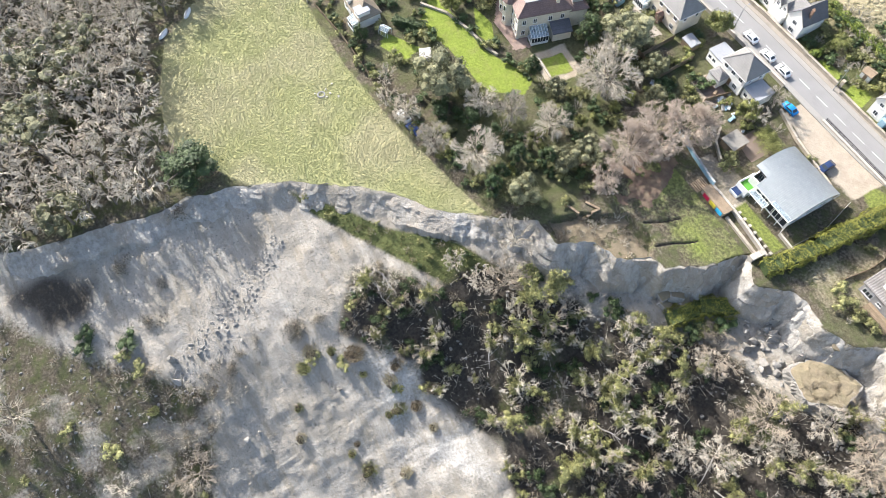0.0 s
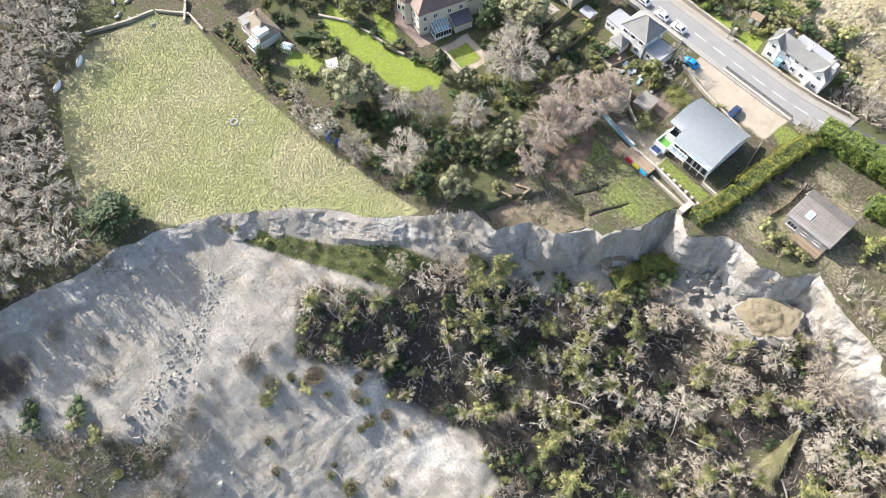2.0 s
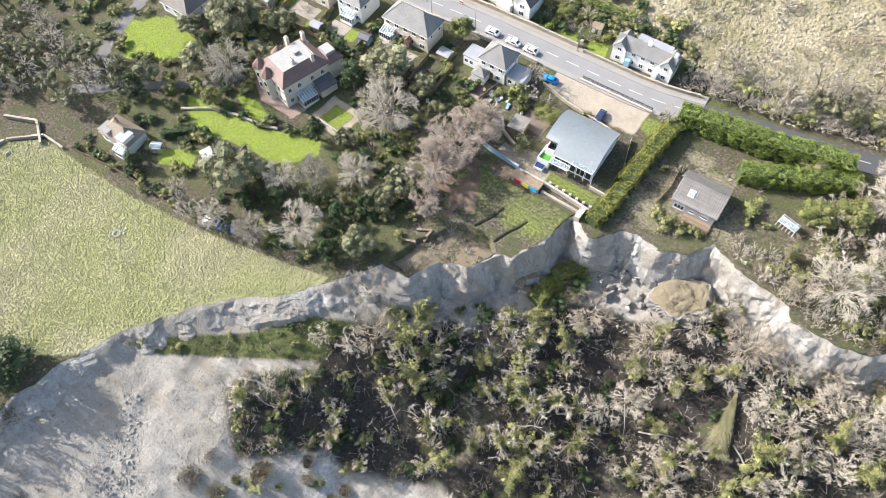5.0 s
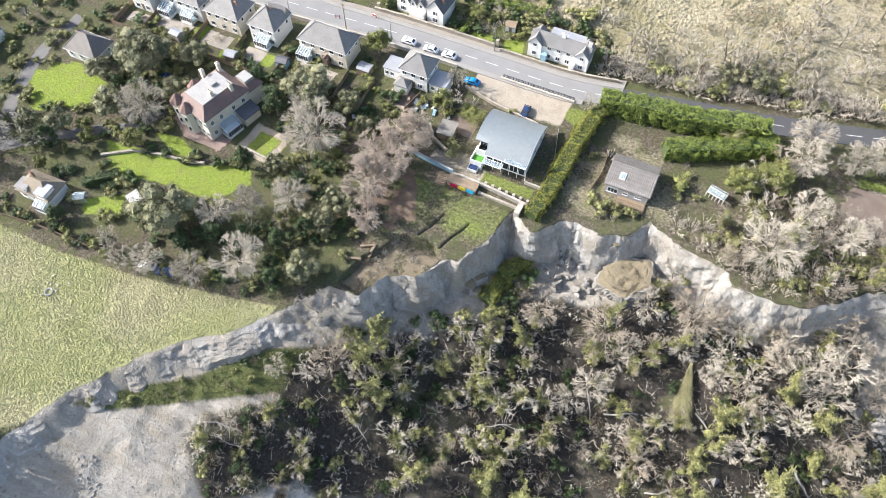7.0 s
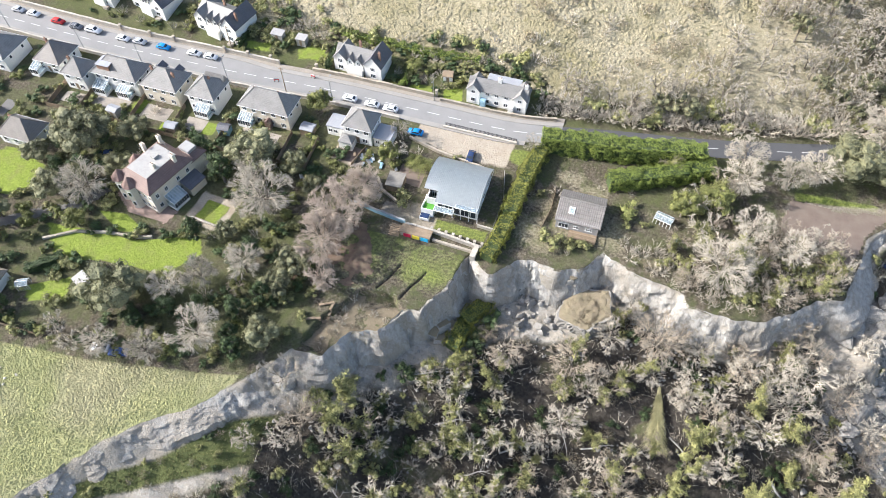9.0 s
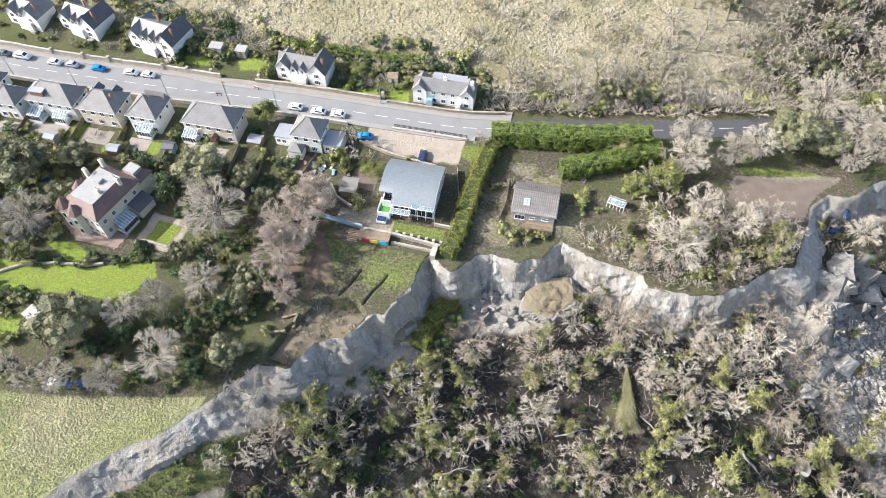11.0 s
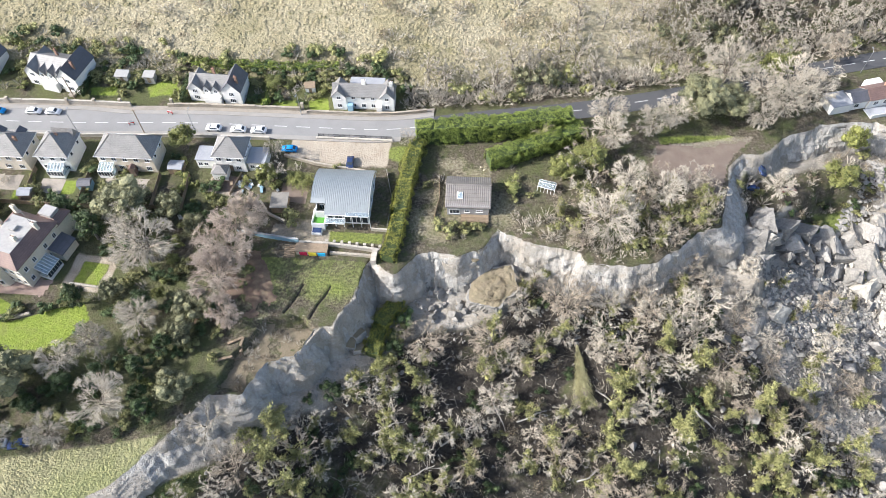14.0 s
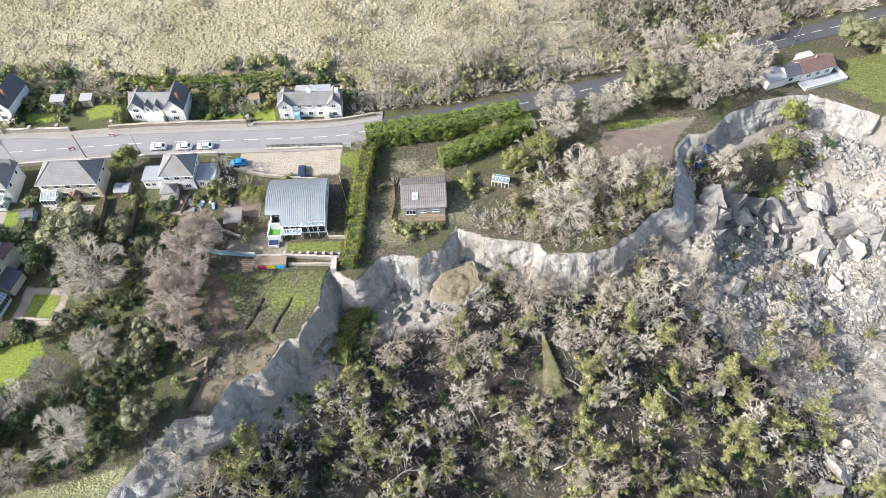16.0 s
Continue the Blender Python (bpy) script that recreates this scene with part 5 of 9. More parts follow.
for x in (-111.5, -104, -97, -83.1, -47.5, -128, -136, -146):
    y = north(x) + 0.8
    t = empty("gate_pier", x, y, height(x, y), 0, "dark square gate pier in the roadside wall", "pier", "gate piers")
    part("shaft", box(-0.35, 0.35, -0.35, 0.35, -0.5, 2.1, 0.03), STONE, t)
    part("cap", box(-0.43, 0.43, -0.43, 0.43, 2.104, 2.25, 0.03), STONE, t)


def railing(x0, x1, y):
    t = empty("railing", x0, y, 0.0, 0, "dark iron railing on the roadside edge", "railing")
    n = int((x1 - x0) / 1.3)
    base = None
    for k in range(n + 1):
        if base is None:
            base = part("post", box(-0.07, 0.07, -0.07, 0.07, -0.3, 1.25, 0.015), DARK_METAL, t)
            p = base
        else:
            p = new("post", base.data)
            p.parent = t
        p.location = ((x1 - x0) * k / n, 0, 0)
    for z in (0.45, 0.85, 1.15):
        part("rail", box(0, x1 - x0, -0.035, 0.035, z, z + 0.09), DARK_METAL, t)


railing(-41.5, -22.2, 124.15)


def lamp_post(x, y, side=1):
    t = empty("street_lamp", x, y, 0.0, 0, "slim grey street lamp beside the road", "lamp post", "street lamps")
    bm = bmesh.new()
    tube(bm, (0, 0, -0.3), (0, 0, 1.2), 0.13, 0.12, 8)
    tube(bm, (0, 0, 1.2), (0, 0, 7.4), 0.09, 0.06, 8)
    part("column", bm, GALV, t)
    bm = bmesh.new()
    tube(bm, (0, 0, 7.35), (0, 0.5 * side, 7.7), 0.05, 0.04, 6)
    tube(bm, (0, 0.5 * side, 7.7), (0, 1.1 * side, 7.75), 0.04, 0.04, 6)
    part("arm", bm, GALV, t)
    part("lantern", box(-0.16, 0.16, 0.9 * side, 1.55 * side, 7.68, 7.86, 0.04), GALV, t)


for x, y, s in ((-74, 123.7, 1), (-105, 121.8, 1), (-151.5, 120.6, 1), (-132.3, 120.9, 1), (-47.5, 131.9, -1), (72, 147.0, 1), (106, 157.6, 1), (-178, 121.5, 1)):
    lamp_post(x, y, s)


def utility_pole(x, y):
    t = empty("utility_pole", x, y, height(x, y), 0, "slim timber utility pole with a crossbar", "pole", "utility poles")
    bm = bmesh.new()
    tube(bm, (0, 0, -0.5), (0, 0, 8.6), 0.15, 0.1, 8)
    part("shaft", bm, TIMBER, t)
    part("crossbar", box(-0.7, 0.7, -0.05, 0.05, 8.1, 8.22), TIMBER, t)


utility_pole(-87.4, 122.6)
utility_pole(-110, 133.6)


# ---- cars ----
def car_meshes():
    prof = [(-2.05, 0.35), (-2.1, 0.62), (-2.0, 0.86), (-1.15, 0.95), (-0.55, 1.4), (0.95, 1.46), (1.7, 0.98), (2.0, 0.9), (2.08, 0.6), (2.03, 0.33)]
    bm = bmesh.new()
    rows = []
    for y, k in ((-0.86, 0.97), (-0.8, 1.0), (0.8, 1.0), (0.86, 0.97)):
        row = []
        for x, z in prof:
            tuck = 0.16 if z > 1.2 else 0.0
            row.append(bm.verts.new((x * k, y - math.copysign(tuck, y), z if z < 1.2 or k == 1.0 else z - 0.02)))
        rows.append(row)
    n = len(prof)
    for a, b in zip(rows[:-1], rows[1:]):
        for i in range(n):
            bm.faces.new((a[i], a[(i + 1) % n], b[(i + 1) % n], b[i]))
    bm.faces.new(rows[0][::-1])
    bm.faces.new(rows[-1])
    bmesh.ops.recalc_face_normals(bm, faces=bm.faces[:])
    return bm


def car(x, y, z, turn, colour, label, tilt=(0, 0), van=False):
    t = new("van" if van else "car")
    t.matrix_world = pose(x, y, z, tilt[0], tilt[1], turn)
    tagged(t, label, "van" if van else "car", "parked cars")
    s = 1.22 if van else 1.0
    bm = car_meshes()
    if van:
        bmesh.ops.transform(bm, verts=bm.verts[:], matrix=Matrix.Diagonal((1.25, 1.08, 1.3, 1)))
    body = part("body", bm, PAINTS[colour], t, "", True)
    e = 1.25 if van else 1.0
    h = 1.3 if van else 1.0
    quad = lambda a, b, c, d: solid([a, b, c, d] + [tuple(Vector(p) + Vector((0, 0, 0.02))) for p in (a, b, c, d)], [(0, 1, 2, 3), (4, 5, 6, 7), (0, 1, 5, 4), (1, 2, 6, 5), (2, 3, 7, 6), (3, 0, 4, 7)])
    part("windscreen", quad((-1.1 * e, -0.68, 0.985 * h), (-1.1 * e, 0.68, 0.985 * h), (-0.58 * e, 0.6, 1.385 * h), (-0.58 * e, -0.6, 1.385 * h)), GLASS, t)
    part("rear_window", quad((1.05 * e, -0.58, 1.415 * h), (1.05 * e, 0.58, 1.415 * h), (1.62 * e, 0.66, 1.045 * h), (1.62 * e, -0.66, 1.045 * h)), GLASS, t)
    for sgn in (-1, 1):
        k = 1.08 if van else 1.0
        part("side_window", solid([(x0 * e, sgn * (y0 + dy) * k, z0 * h) for dy in (0, 0.03) for x0, y0, z0 in ((-0.95, 0.845, 1.0), (1.35, 0.845, 1.02), (0.85, 0.68, 1.38), (-0.5, 0.68, 1.34))],
                                  [(0, 1, 2, 3), (4, 5, 6, 7), (0, 1, 5, 4), (1, 2, 6, 5), (2, 3, 7, 6), (3, 0, 4, 7)]), GLASS, t)
        for wx in (-1.28 * e, 1.28 * e):
            bm = bmesh.new()
            tube(bm, (wx, sgn * 0.66, 0.31), (wx, sgn * 0.9 * k, 0.31), 0.31, 0.31, 14)
            wheel = part("wheel", bm, TYRE, t)
            bm = bmesh.new()
            tube(bm, (wx, sgn * 0.9 * k, 0.31), (wx, sgn * 0.915 * k, 0.31), 0.19, 0.17, 10)
            part("rim", bm, GALV, wheel)
        part("headlight", box(-2.03 * e, -1.93 * e, sgn * 0.5, sgn * 0.76, 0.66, 0.8, 0.02), FRAME, t)
        part("tail_light", box(1.95 * e, 2.06 * e, sgn * 0.58, sgn * 0.8, 0.68, 0.86, 0.02), PAINTS["red"], t)
    return t


RZ = 0.13
for x, y, turn, col, lab, van in ((-69.4, 125.1, 0, "white", "white hatchback parked at the roadside", False), (-62.8, 124.9, 0, "white", "white hatchback parked at the roadside", False), (-57.4, 124.9, 0, "white", "white saloon parked at the roadside", False),
                                  (-181.2, 129.6, 178, "silver", "silver car parked along the upper kerb", False), (-175.6, 129.4, 178, "white", "white car parked along the upper kerb", False), (-166.2, 128.6, 178, "red", "red car parked along the upper kerb", False),
                                  (-159.4, 128.2, 178, "grey", "grey car parked along the upper kerb", False), (-153.4, 128.2, 178, "white", "white van parked along the upper kerb", True), (-142.9, 127.8, 178, "white", "white car parked along the upper kerb", False),
                                  (-137.4, 128.0, 178, "silver", "silver car parked along the upper kerb", False), (-129.4, 128.1, 178, "blue", "blue car parked along the upper kerb", False), (-119.5, 128.5, 180, "white", "white car parked along the upper kerb", False),
                                  (-114.2, 128.6, 180, "white", "white car parked along the upper kerb", False)):
    car(x, y, RZ, turn, col, lab, (0, 0), van)
for x, y, turn, col, lab in ((-48.1, 118.9, 2, "blue", "bright blue car parked on the gravel drive"), (-31.9, 115.3, 92, "navy", "dark blue car parked behind the modern house"), (-121.9, 87.8, 20, "navy", "dark car parked beside the villa"),
                             (-92.4, 40.3, 10, "white", "white car under trees at the field edge"), (-88.0, 40.6, 15, "wreck_blue", "dark blue car at the field edge"), (-169.9, 38.3, 60, "white", "white car in the yard beyond the field")):
    car(x, y, height(x, y) + 0.02, turn, col, lab)
for x, y, turn, col, lab, tilt in ((71.6, 119.6, 172, "wreck_blue", "dusty blue car carried down by the slip", (8, -10)), (80.6, 119.2, 20, "maroon", "dull red car tipped over on the slipped ledge", (-18, 8)),
                                   (73.4, 123.2, 95, "navy", "dark car hanging below the broken lane", (28, 6))):
    w_ = car(x, y, height(x, y) + 0.15, turn, col, lab, tilt)
    w_["group"] = "wrecked cars"

for x, y, turn in ((-91.8, 125.6, 20), (-82.7, 130.2, -10)):
    t = empty("road_barrier", x, y, RZ, turn, "red plastic road barrier standing on the tarmac", "barrier", "road barriers")
    for s in (-0.55, 0.55):
        part("foot", box(s - 0.08, s + 0.08, -0.3, 0.3, 0, 0.12, 0.02), TYRE, t)
        part("upright", box(s - 0.05, s + 0.05, -0.05, 0.05, 0.124, 1.25, 0.01), PAINTS["red"], t)
    part("board", box(-0.75, 0.75, -0.075, -0.052, 0.55, 0.85, 0.01), PAINTS["red"], t)
    part("board", box(-0.6, 0.6, -0.075, -0.052, 0.95, 1.25, 0.01), PAINTS["white"], t)
# ---- plants ----
BARK = surface("grey_bark", (0.19, 0.165, 0.135), 0.95, 0, 6, 0.8, 0.35, 0.15, 0.02)
TWIG = surface("bare_twigs", (0.5, 0.455, 0.375), 0.95, 0, 3, 0.35, 0.25, 0.2, 0.0)
TWIG_BROWN = surface("brown_bare_twigs", (0.35, 0.3, 0.235), 0.95, 0, 3, 0.35, 0.3, 0.2, 0.0)
TWIG_PINK = surface("reddish_bare_twigs", (0.49, 0.415, 0.345), 0.95, 0, 3, 0.35, 0.25, 0.1, 0.0)


def leaf_material(name, dark, light, gloss=0.55, vary=0.25):
    m, n, l, b = material(name, gloss)
    b.inputs["Specular IOR Level"].default_value = 0.35
    pos = n.new("ShaderNodeTexCoord").outputs["Object"]
    geo = n.new("ShaderNodeNewGeometry")
    f = noise_node(n, l, pos, 0.45, 4.0)
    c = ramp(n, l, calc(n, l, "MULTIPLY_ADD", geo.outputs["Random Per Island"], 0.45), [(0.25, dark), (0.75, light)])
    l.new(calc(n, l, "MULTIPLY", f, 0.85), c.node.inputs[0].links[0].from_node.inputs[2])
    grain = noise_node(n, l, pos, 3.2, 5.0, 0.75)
    # the shade of deep gaps between leaves, put into the colour by noise
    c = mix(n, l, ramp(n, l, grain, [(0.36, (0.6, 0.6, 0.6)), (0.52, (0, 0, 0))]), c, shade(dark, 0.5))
    bump(n, l, b, grain, 1.0, 0.35)
    hsv = n.new("ShaderNodeHueSaturation")
    v = calc(n, l, "MULTIPLY_ADD", n.new("ShaderNodeObjectInfo").outputs["Random"], 2 * vary)
    v.node.inputs[2].default_value = 1 - vary
    l.new(v, hsv.inputs["Value"])
    l.new(c, hsv.inputs["Color"])
    l.new(hsv.outputs[0], b.inputs["Base Color"])
    return m


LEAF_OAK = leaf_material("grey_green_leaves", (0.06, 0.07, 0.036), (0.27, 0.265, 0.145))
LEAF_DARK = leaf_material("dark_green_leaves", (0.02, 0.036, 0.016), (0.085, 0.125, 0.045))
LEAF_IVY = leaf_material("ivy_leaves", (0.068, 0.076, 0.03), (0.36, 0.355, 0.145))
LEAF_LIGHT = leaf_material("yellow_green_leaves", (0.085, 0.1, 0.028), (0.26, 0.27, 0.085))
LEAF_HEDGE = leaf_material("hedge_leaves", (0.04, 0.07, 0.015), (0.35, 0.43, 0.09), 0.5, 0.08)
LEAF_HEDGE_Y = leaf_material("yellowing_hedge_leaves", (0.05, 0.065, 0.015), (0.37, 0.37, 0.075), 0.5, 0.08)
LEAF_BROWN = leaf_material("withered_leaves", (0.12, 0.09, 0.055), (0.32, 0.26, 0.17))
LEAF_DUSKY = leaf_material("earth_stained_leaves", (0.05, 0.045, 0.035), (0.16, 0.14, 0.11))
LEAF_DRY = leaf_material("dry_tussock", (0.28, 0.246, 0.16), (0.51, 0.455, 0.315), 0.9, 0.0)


def ico(level):
    bm = bmesh.new()
    bmesh.ops.create_icosphere(bm, subdivisions=level, radius=1.0)
    out = (np.array([tuple(v.co) for v in bm.verts]), np.array([[v.index for v in f.verts] for f in bm.faces]))
    bm.free()
    return out


LUMP_COARSE, LUMP_FINE = ico(1), ico(2)


class Soup:
    """Loose spikes and leaves, gathered for one mesh."""
    def __init__(self, seed):
        self.v, self.f, self.n, self.r = [], [], 0, np.random.RandomState(seed)

    def spikes(self, a, b, w):
        """Three-sided tapering twigs from a to b, w thick at the foot."""
        a, b = np.asarray(a, float), np.asarray(b, float)
        k = len(a)
        way = b - a
        u = np.cross(way, self.r.normal(size=(k, 3)))
        u /= np.linalg.norm(u, axis=1)[:, None] + 1e-9
        v = np.cross(way, u)
        v /= np.linalg.norm(v, axis=1)[:, None] + 1e-9
        w = np.broadcast_to(np.asarray(w, float), (k,))[:, None]
        pts = np.stack([a + w * u, a + w * (-0.5 * u + 0.87 * v), a + w * (-0.5 * u - 0.87 * v), b], 1).reshape(-1, 3)
        i = self.n + 4 * np.arange(k)[:, None]
        self.v.append(pts)
        self.f += np.concatenate([i + [0, 1, 3], i + [1, 2, 3], i + [2, 0, 3]], 1).reshape(-1, 3).tolist()
        self.n += 4 * k

    def rods(self, a, b, wa, wb):
        """Three-sided branches from a to b, that keep some thickness at the tip."""
        a, b = np.asarray(a, float), np.asarray(b, float)
        k = len(a)
        way = b - a
        u = np.cross(way, self.r.normal(size=(k, 3)))
        u /= np.linalg.norm(u, axis=1)[:, None] + 1e-9
        v = np.cross(way, u)
        v /= np.linalg.norm(v, axis=1)[:, None] + 1e-9
        ring = [u, -0.5 * u + 0.87 * v, -0.5 * u - 0.87 * v]
        self.v.append(np.stack([a + wa * q for q in ring] + [b + wb * q for q in ring], 1).reshape(-1, 3))
        i = self.n + 6 * np.arange(k)[:, None]
        self.f += np.concatenate([i + q for q in ([0, 1, 4], [0, 4, 3], [1, 2, 5], [1, 5, 4], [2, 0, 3], [2, 3, 5])], 1).reshape(-1, 3).tolist()
        self.n += 6 * k

    def sprigs(self, a, b, w):
        """The finest twigs: keeled slips of two faces."""
        a, b = np.asarray(a, float), np.asarray(b, float)
        k = len(a)
        way = b - a
        u = np.cross(way, self.r.normal(size=(k, 3)))
        u *= w / (np.linalg.norm(u, axis=1)[:, None] + 1e-9)
        v = np.cross(way, u)
        v *= w / (np.linalg.norm(v, axis=1)[:, None] + 1e-9)
        self.v.append(np.stack([a + u, a + 0.7 * v, a - u, b], 1).reshape(-1, 3))
        i = self.n + 4 * np.arange(k)[:, None]
        self.f += np.concatenate([i + [0, 1, 3], i + [1, 2, 3]], 1).reshape(-1, 3).tolist()
        self.n += 4 * k

    def lumps(self, c, rad, fine=True):
        """The dense hearts of leaf clumps: uneven, knobbly lumps."""
        q, f = LUMP_FINE if fine else LUMP_COARSE
        k, m = len(c), len(q)
        knob = 1 + 0.3 * self.r.uniform(-1, 1, (k, m, 1))
        self.v.append((c[:, None] + q[None] * [1, 1, 0.8] * knob * np.asarray(rad)[:, None, None]).reshape(-1, 3))
        self.f += (f[None] + self.n + m * np.arange(k)[:, None, None]).reshape(-1, 3).tolist()
        self.n += m * k

    def leaves(self, c, out, size):
        """Folded diamond leaves round the places c, facing roughly along out."""
        k = len(c)
        nrm = out + 0.75 * self.r.normal(size=(k, 3))
        nrm /= np.linalg.norm(nrm, axis=1)[:, None] + 1e-9
        u = np.cross(nrm, self.r.normal(size=(k, 3)))
        u /= np.linalg.norm(u, axis=1)[:, None] + 1e-9
        v = np.cross(nrm, u)
        s = (size * self.r.uniform(0.6, 1.3, k))[:, None]
        pts = np.stack([c - s * u, c + 0.55 * s * v - 0.2 * s * nrm, c + s * u, c - 0.55 * s * v - 0.2 * s * nrm], 1).reshape(-1, 3)
        i = self.n + 4 * np.arange(k)[:, None]
        self.v.append(pts)
        self.f += np.concatenate([i + [0, 1, 2], i + [0, 2, 3]], 1).reshape(-1, 3).tolist()
        self.n += 4 * k

    def mesh(self, name, mat, parent=None, soft=False):
        return mesh_from(name, np.concatenate(self.v).tolist(), self.f, mat, parent, soft)


def ball(r, k):
    p = r.normal(size=(k, 3))
    return p / np.linalg.norm(p, axis=1)[:, None]


def limbs(bm, r, h, rad, count, fork=0.32, lean=(0, 0), thick=0.035):
    """Trunk and crooked main limbs; gives back the limbs' lines."""
    top = Vector((lean[0] * h * 0.3, lean[1] * h * 0.3, h * fork))
    tube(bm, (0, 0, -0.8), top * 0.5, h * thick * 1.25, h * thick, 7)
    tube(bm, top * 0.5, top, h * thick, h * thick * 0.8, 7)
    lines = []
    for k in range(count):
        a = 2 * math.pi * (k + r.uniform(-0.3, 0.3)) / count
        reach = rad * r.uniform(0.35, 0.85)
        end = Vector((math.cos(a) * reach + lean[0] * h * 0.6, math.sin(a) * reach + lean[1] * h * 0.6, h * r.uniform(0.68, 0.93) - 0.22 * reach))
        mid = top.lerp(end, 0.5) + Vector((r.normal() * 0.06 * h, r.normal() * 0.06 * h, 0.05 * h))
        pts = [top, top.lerp(mid, 0.55), mid, mid.lerp(end, 0.6), end]
        for i, (p, q) in enumerate(zip(pts[:-1], pts[1:])):
            t = h * thick * (0.55 - 0.11 * i)
            tube(bm, p, q, t, t * 0.75, 4 if count > 6 else 3)
        lines.append(pts)
    return lines


def unit(v):
    return v / (np.linalg.norm(v, axis=-1)[..., None] + 1e-9)


def ivy_tufts(seed, centres, spread, count, mat, parent, name="ivy", size=0.17):
    """Ragged ivy: small tufts of leaves with trailing sprays that break their outline."""
    r, g = np.random.RandomState(seed), Soup(seed)
    nc = len(centres)
    i = r.randint(nc, size=count)
    o = ball(r, count)
    o[:, 2] = np.abs(o[:, 2]) * np.where(r.uniform(size=count) < 0.75, 1, -1)
    g.leaves(centres[i] + o * spread[i] * r.uniform(0.5, 1.2, count)[:, None], o, size)
    k = count // 2
    i = r.randint(nc, size=k)
    o = unit(ball(r, k) + [0, 0, 0.35])
    a = centres[i] + o * spread[i] * 0.7
    g.sprigs(a, a + unit(o + 0.5 * r.normal(size=(k, 3))) * r.uniform(0.35, 0.95, k)[:, None], 0.075)
    g.lumps(centres, spread.mean(axis=1) * 0.5, False)
    return g.mesh(name, mat, parent)


def bare_tree(seed, h, rad, forks, mat, label, ivy=0, group="bare trees", lean=(0, 0), fine=0.045, segs=5):
    """Limbs that arch to an uneven crown, each forking three times more: branches, branchlets and fans of fine twigs."""
    r = np.random.RandomState(seed)
    n0, n1, n2, n3 = forks
    t = new("tree")
    tagged(t, label, "tree", group)
    tilt = np.array([lean[0], lean[1], 0.0])
    top = tilt * h * 0.25 + [0, 0, h * r.uniform(0.16, 0.3)]
    thick = 0.024 * h
    bm = bmesh.new()
    tube(bm, (0, 0, -0.8), top * 0.55, thick * 1.25, thick, 7)
    tube(bm, top * 0.55, top, thick, thick * 0.8, 7)
    mid, size = tilt * h * 0.5 + [0, 0, h * 0.52], np.array([rad, rad, h * 0.46])
    k = np.arange(n0)
    up = 0.97 - 1.05 * (k + 0.5) / n0
    ang = 2.4 * k + r.uniform(-0.4, 0.4, n0) + seed
    flat = np.sqrt(np.clip(1 - up * up, 0, 1))
    end = mid + np.stack([flat * np.cos(ang), flat * np.sin(ang), up], 1) * size * r.uniform(0.62, 0.88, n0)[:, None]
    bend = top + (end - top) * [0.38, 0.38, 0.62] + 0.05 * h * r.normal(size=(n0, 3))
    us = np.linspace(0, 1, segs + 1)[None, :, None]
    limb = (1 - us) ** 2 * top + 2 * us * (1 - us) * bend[:, None] + us ** 2 * end[:, None]
    limb[:, 1:segs] += 0.018 * h * r.normal(size=(n0, segs - 1, 3))
    for line in limb:
        for i in range(segs):
            w = thick * (0.5 - 0.42 * i / segs)
            tube(bm, line[i], line[i + 1], w, w * 0.8, 4 if segs > 3 else 3)
    part("trunk", bm, BARK, t)
    s = Soup(seed + 1)

    def place(lines, u):
        x = u * (lines.shape[1] - 1)
        i = np.minimum(x.astype(int), lines.shape[1] - 2)
        f = (x - i)[:, None]
        j = np.arange(len(u))
        return lines[j, i] * (1 - f) + lines[j, i + 1] * f, unit(lines[j, i + 1] - lines[j, i])

    def outward(p):
        return unit((p - mid) / size)

    def within(p):
        """Draws what strays back to the crown's uneven round outline."""
        q = (p - mid) / size
        far = np.linalg.norm(q, axis=1)
        rim = 0.93 + 0.1 * np.sin(2.3 * np.arctan2(q[:, 1], q[:, 0]) + seed) * np.cos(3.1 * q[:, 2]) + 0.04 * r.normal(size=len(p))
        return mid + q * np.minimum(1, rim / (far + 1e-9))[:, None] * size
    who = np.repeat(np.arange(n0), n1)
    p1, d1 = place(limb[who], np.tile(np.linspace(0.3, 1.0, n1), n0) * r.uniform(0.88, 1.0, n0 * n1))
    w1 = unit(0.5 * d1 + 0.5 * outward(p1) + 0.62 * r.normal(size=p1.shape) + [0, 0, 0.1])
    l1 = (rad * r.uniform(0.26, 0.46, len(p1)))[:, None]
    m1 = p1 + w1 * l1 * 0.5
    q1 = within(m1 + unit(w1 + 0.3 * r.normal(size=p1.shape) + 0.3 * outward(m1)) * l1 * 0.5)
    s.rods(p1, m1, 0.04, 0.03)
    s.rods(m1, q1, 0.03, 0.018)
    who = np.repeat(np.arange(len(p1)), n2)
    p2, d2 = place(np.stack([p1, m1, q1], 1)[who], np.tile(np.linspace(0.3, 1.0, n2), len(p1)))
    w2 = unit(0.6 * d2 + 0.55 * outward(p2) + 0.5 * r.normal(size=p2.shape))
    q2 = within(p2 + w2 * (rad * r.uniform(0.13, 0.27, len(p2)))[:, None])
    s.spikes(p2, q2, 0.028)
    who = np.repeat(np.arange(len(p2)), n3)
    u3 = r.uniform(0.2, 1.0, len(who))[:, None]
    p3 = p2[who] * (1 - u3) + q2[who] * u3
    w3 = unit(0.75 * w2[who] + 0.45 * outward(p3) + 0.5 * r.normal(size=p3.shape))
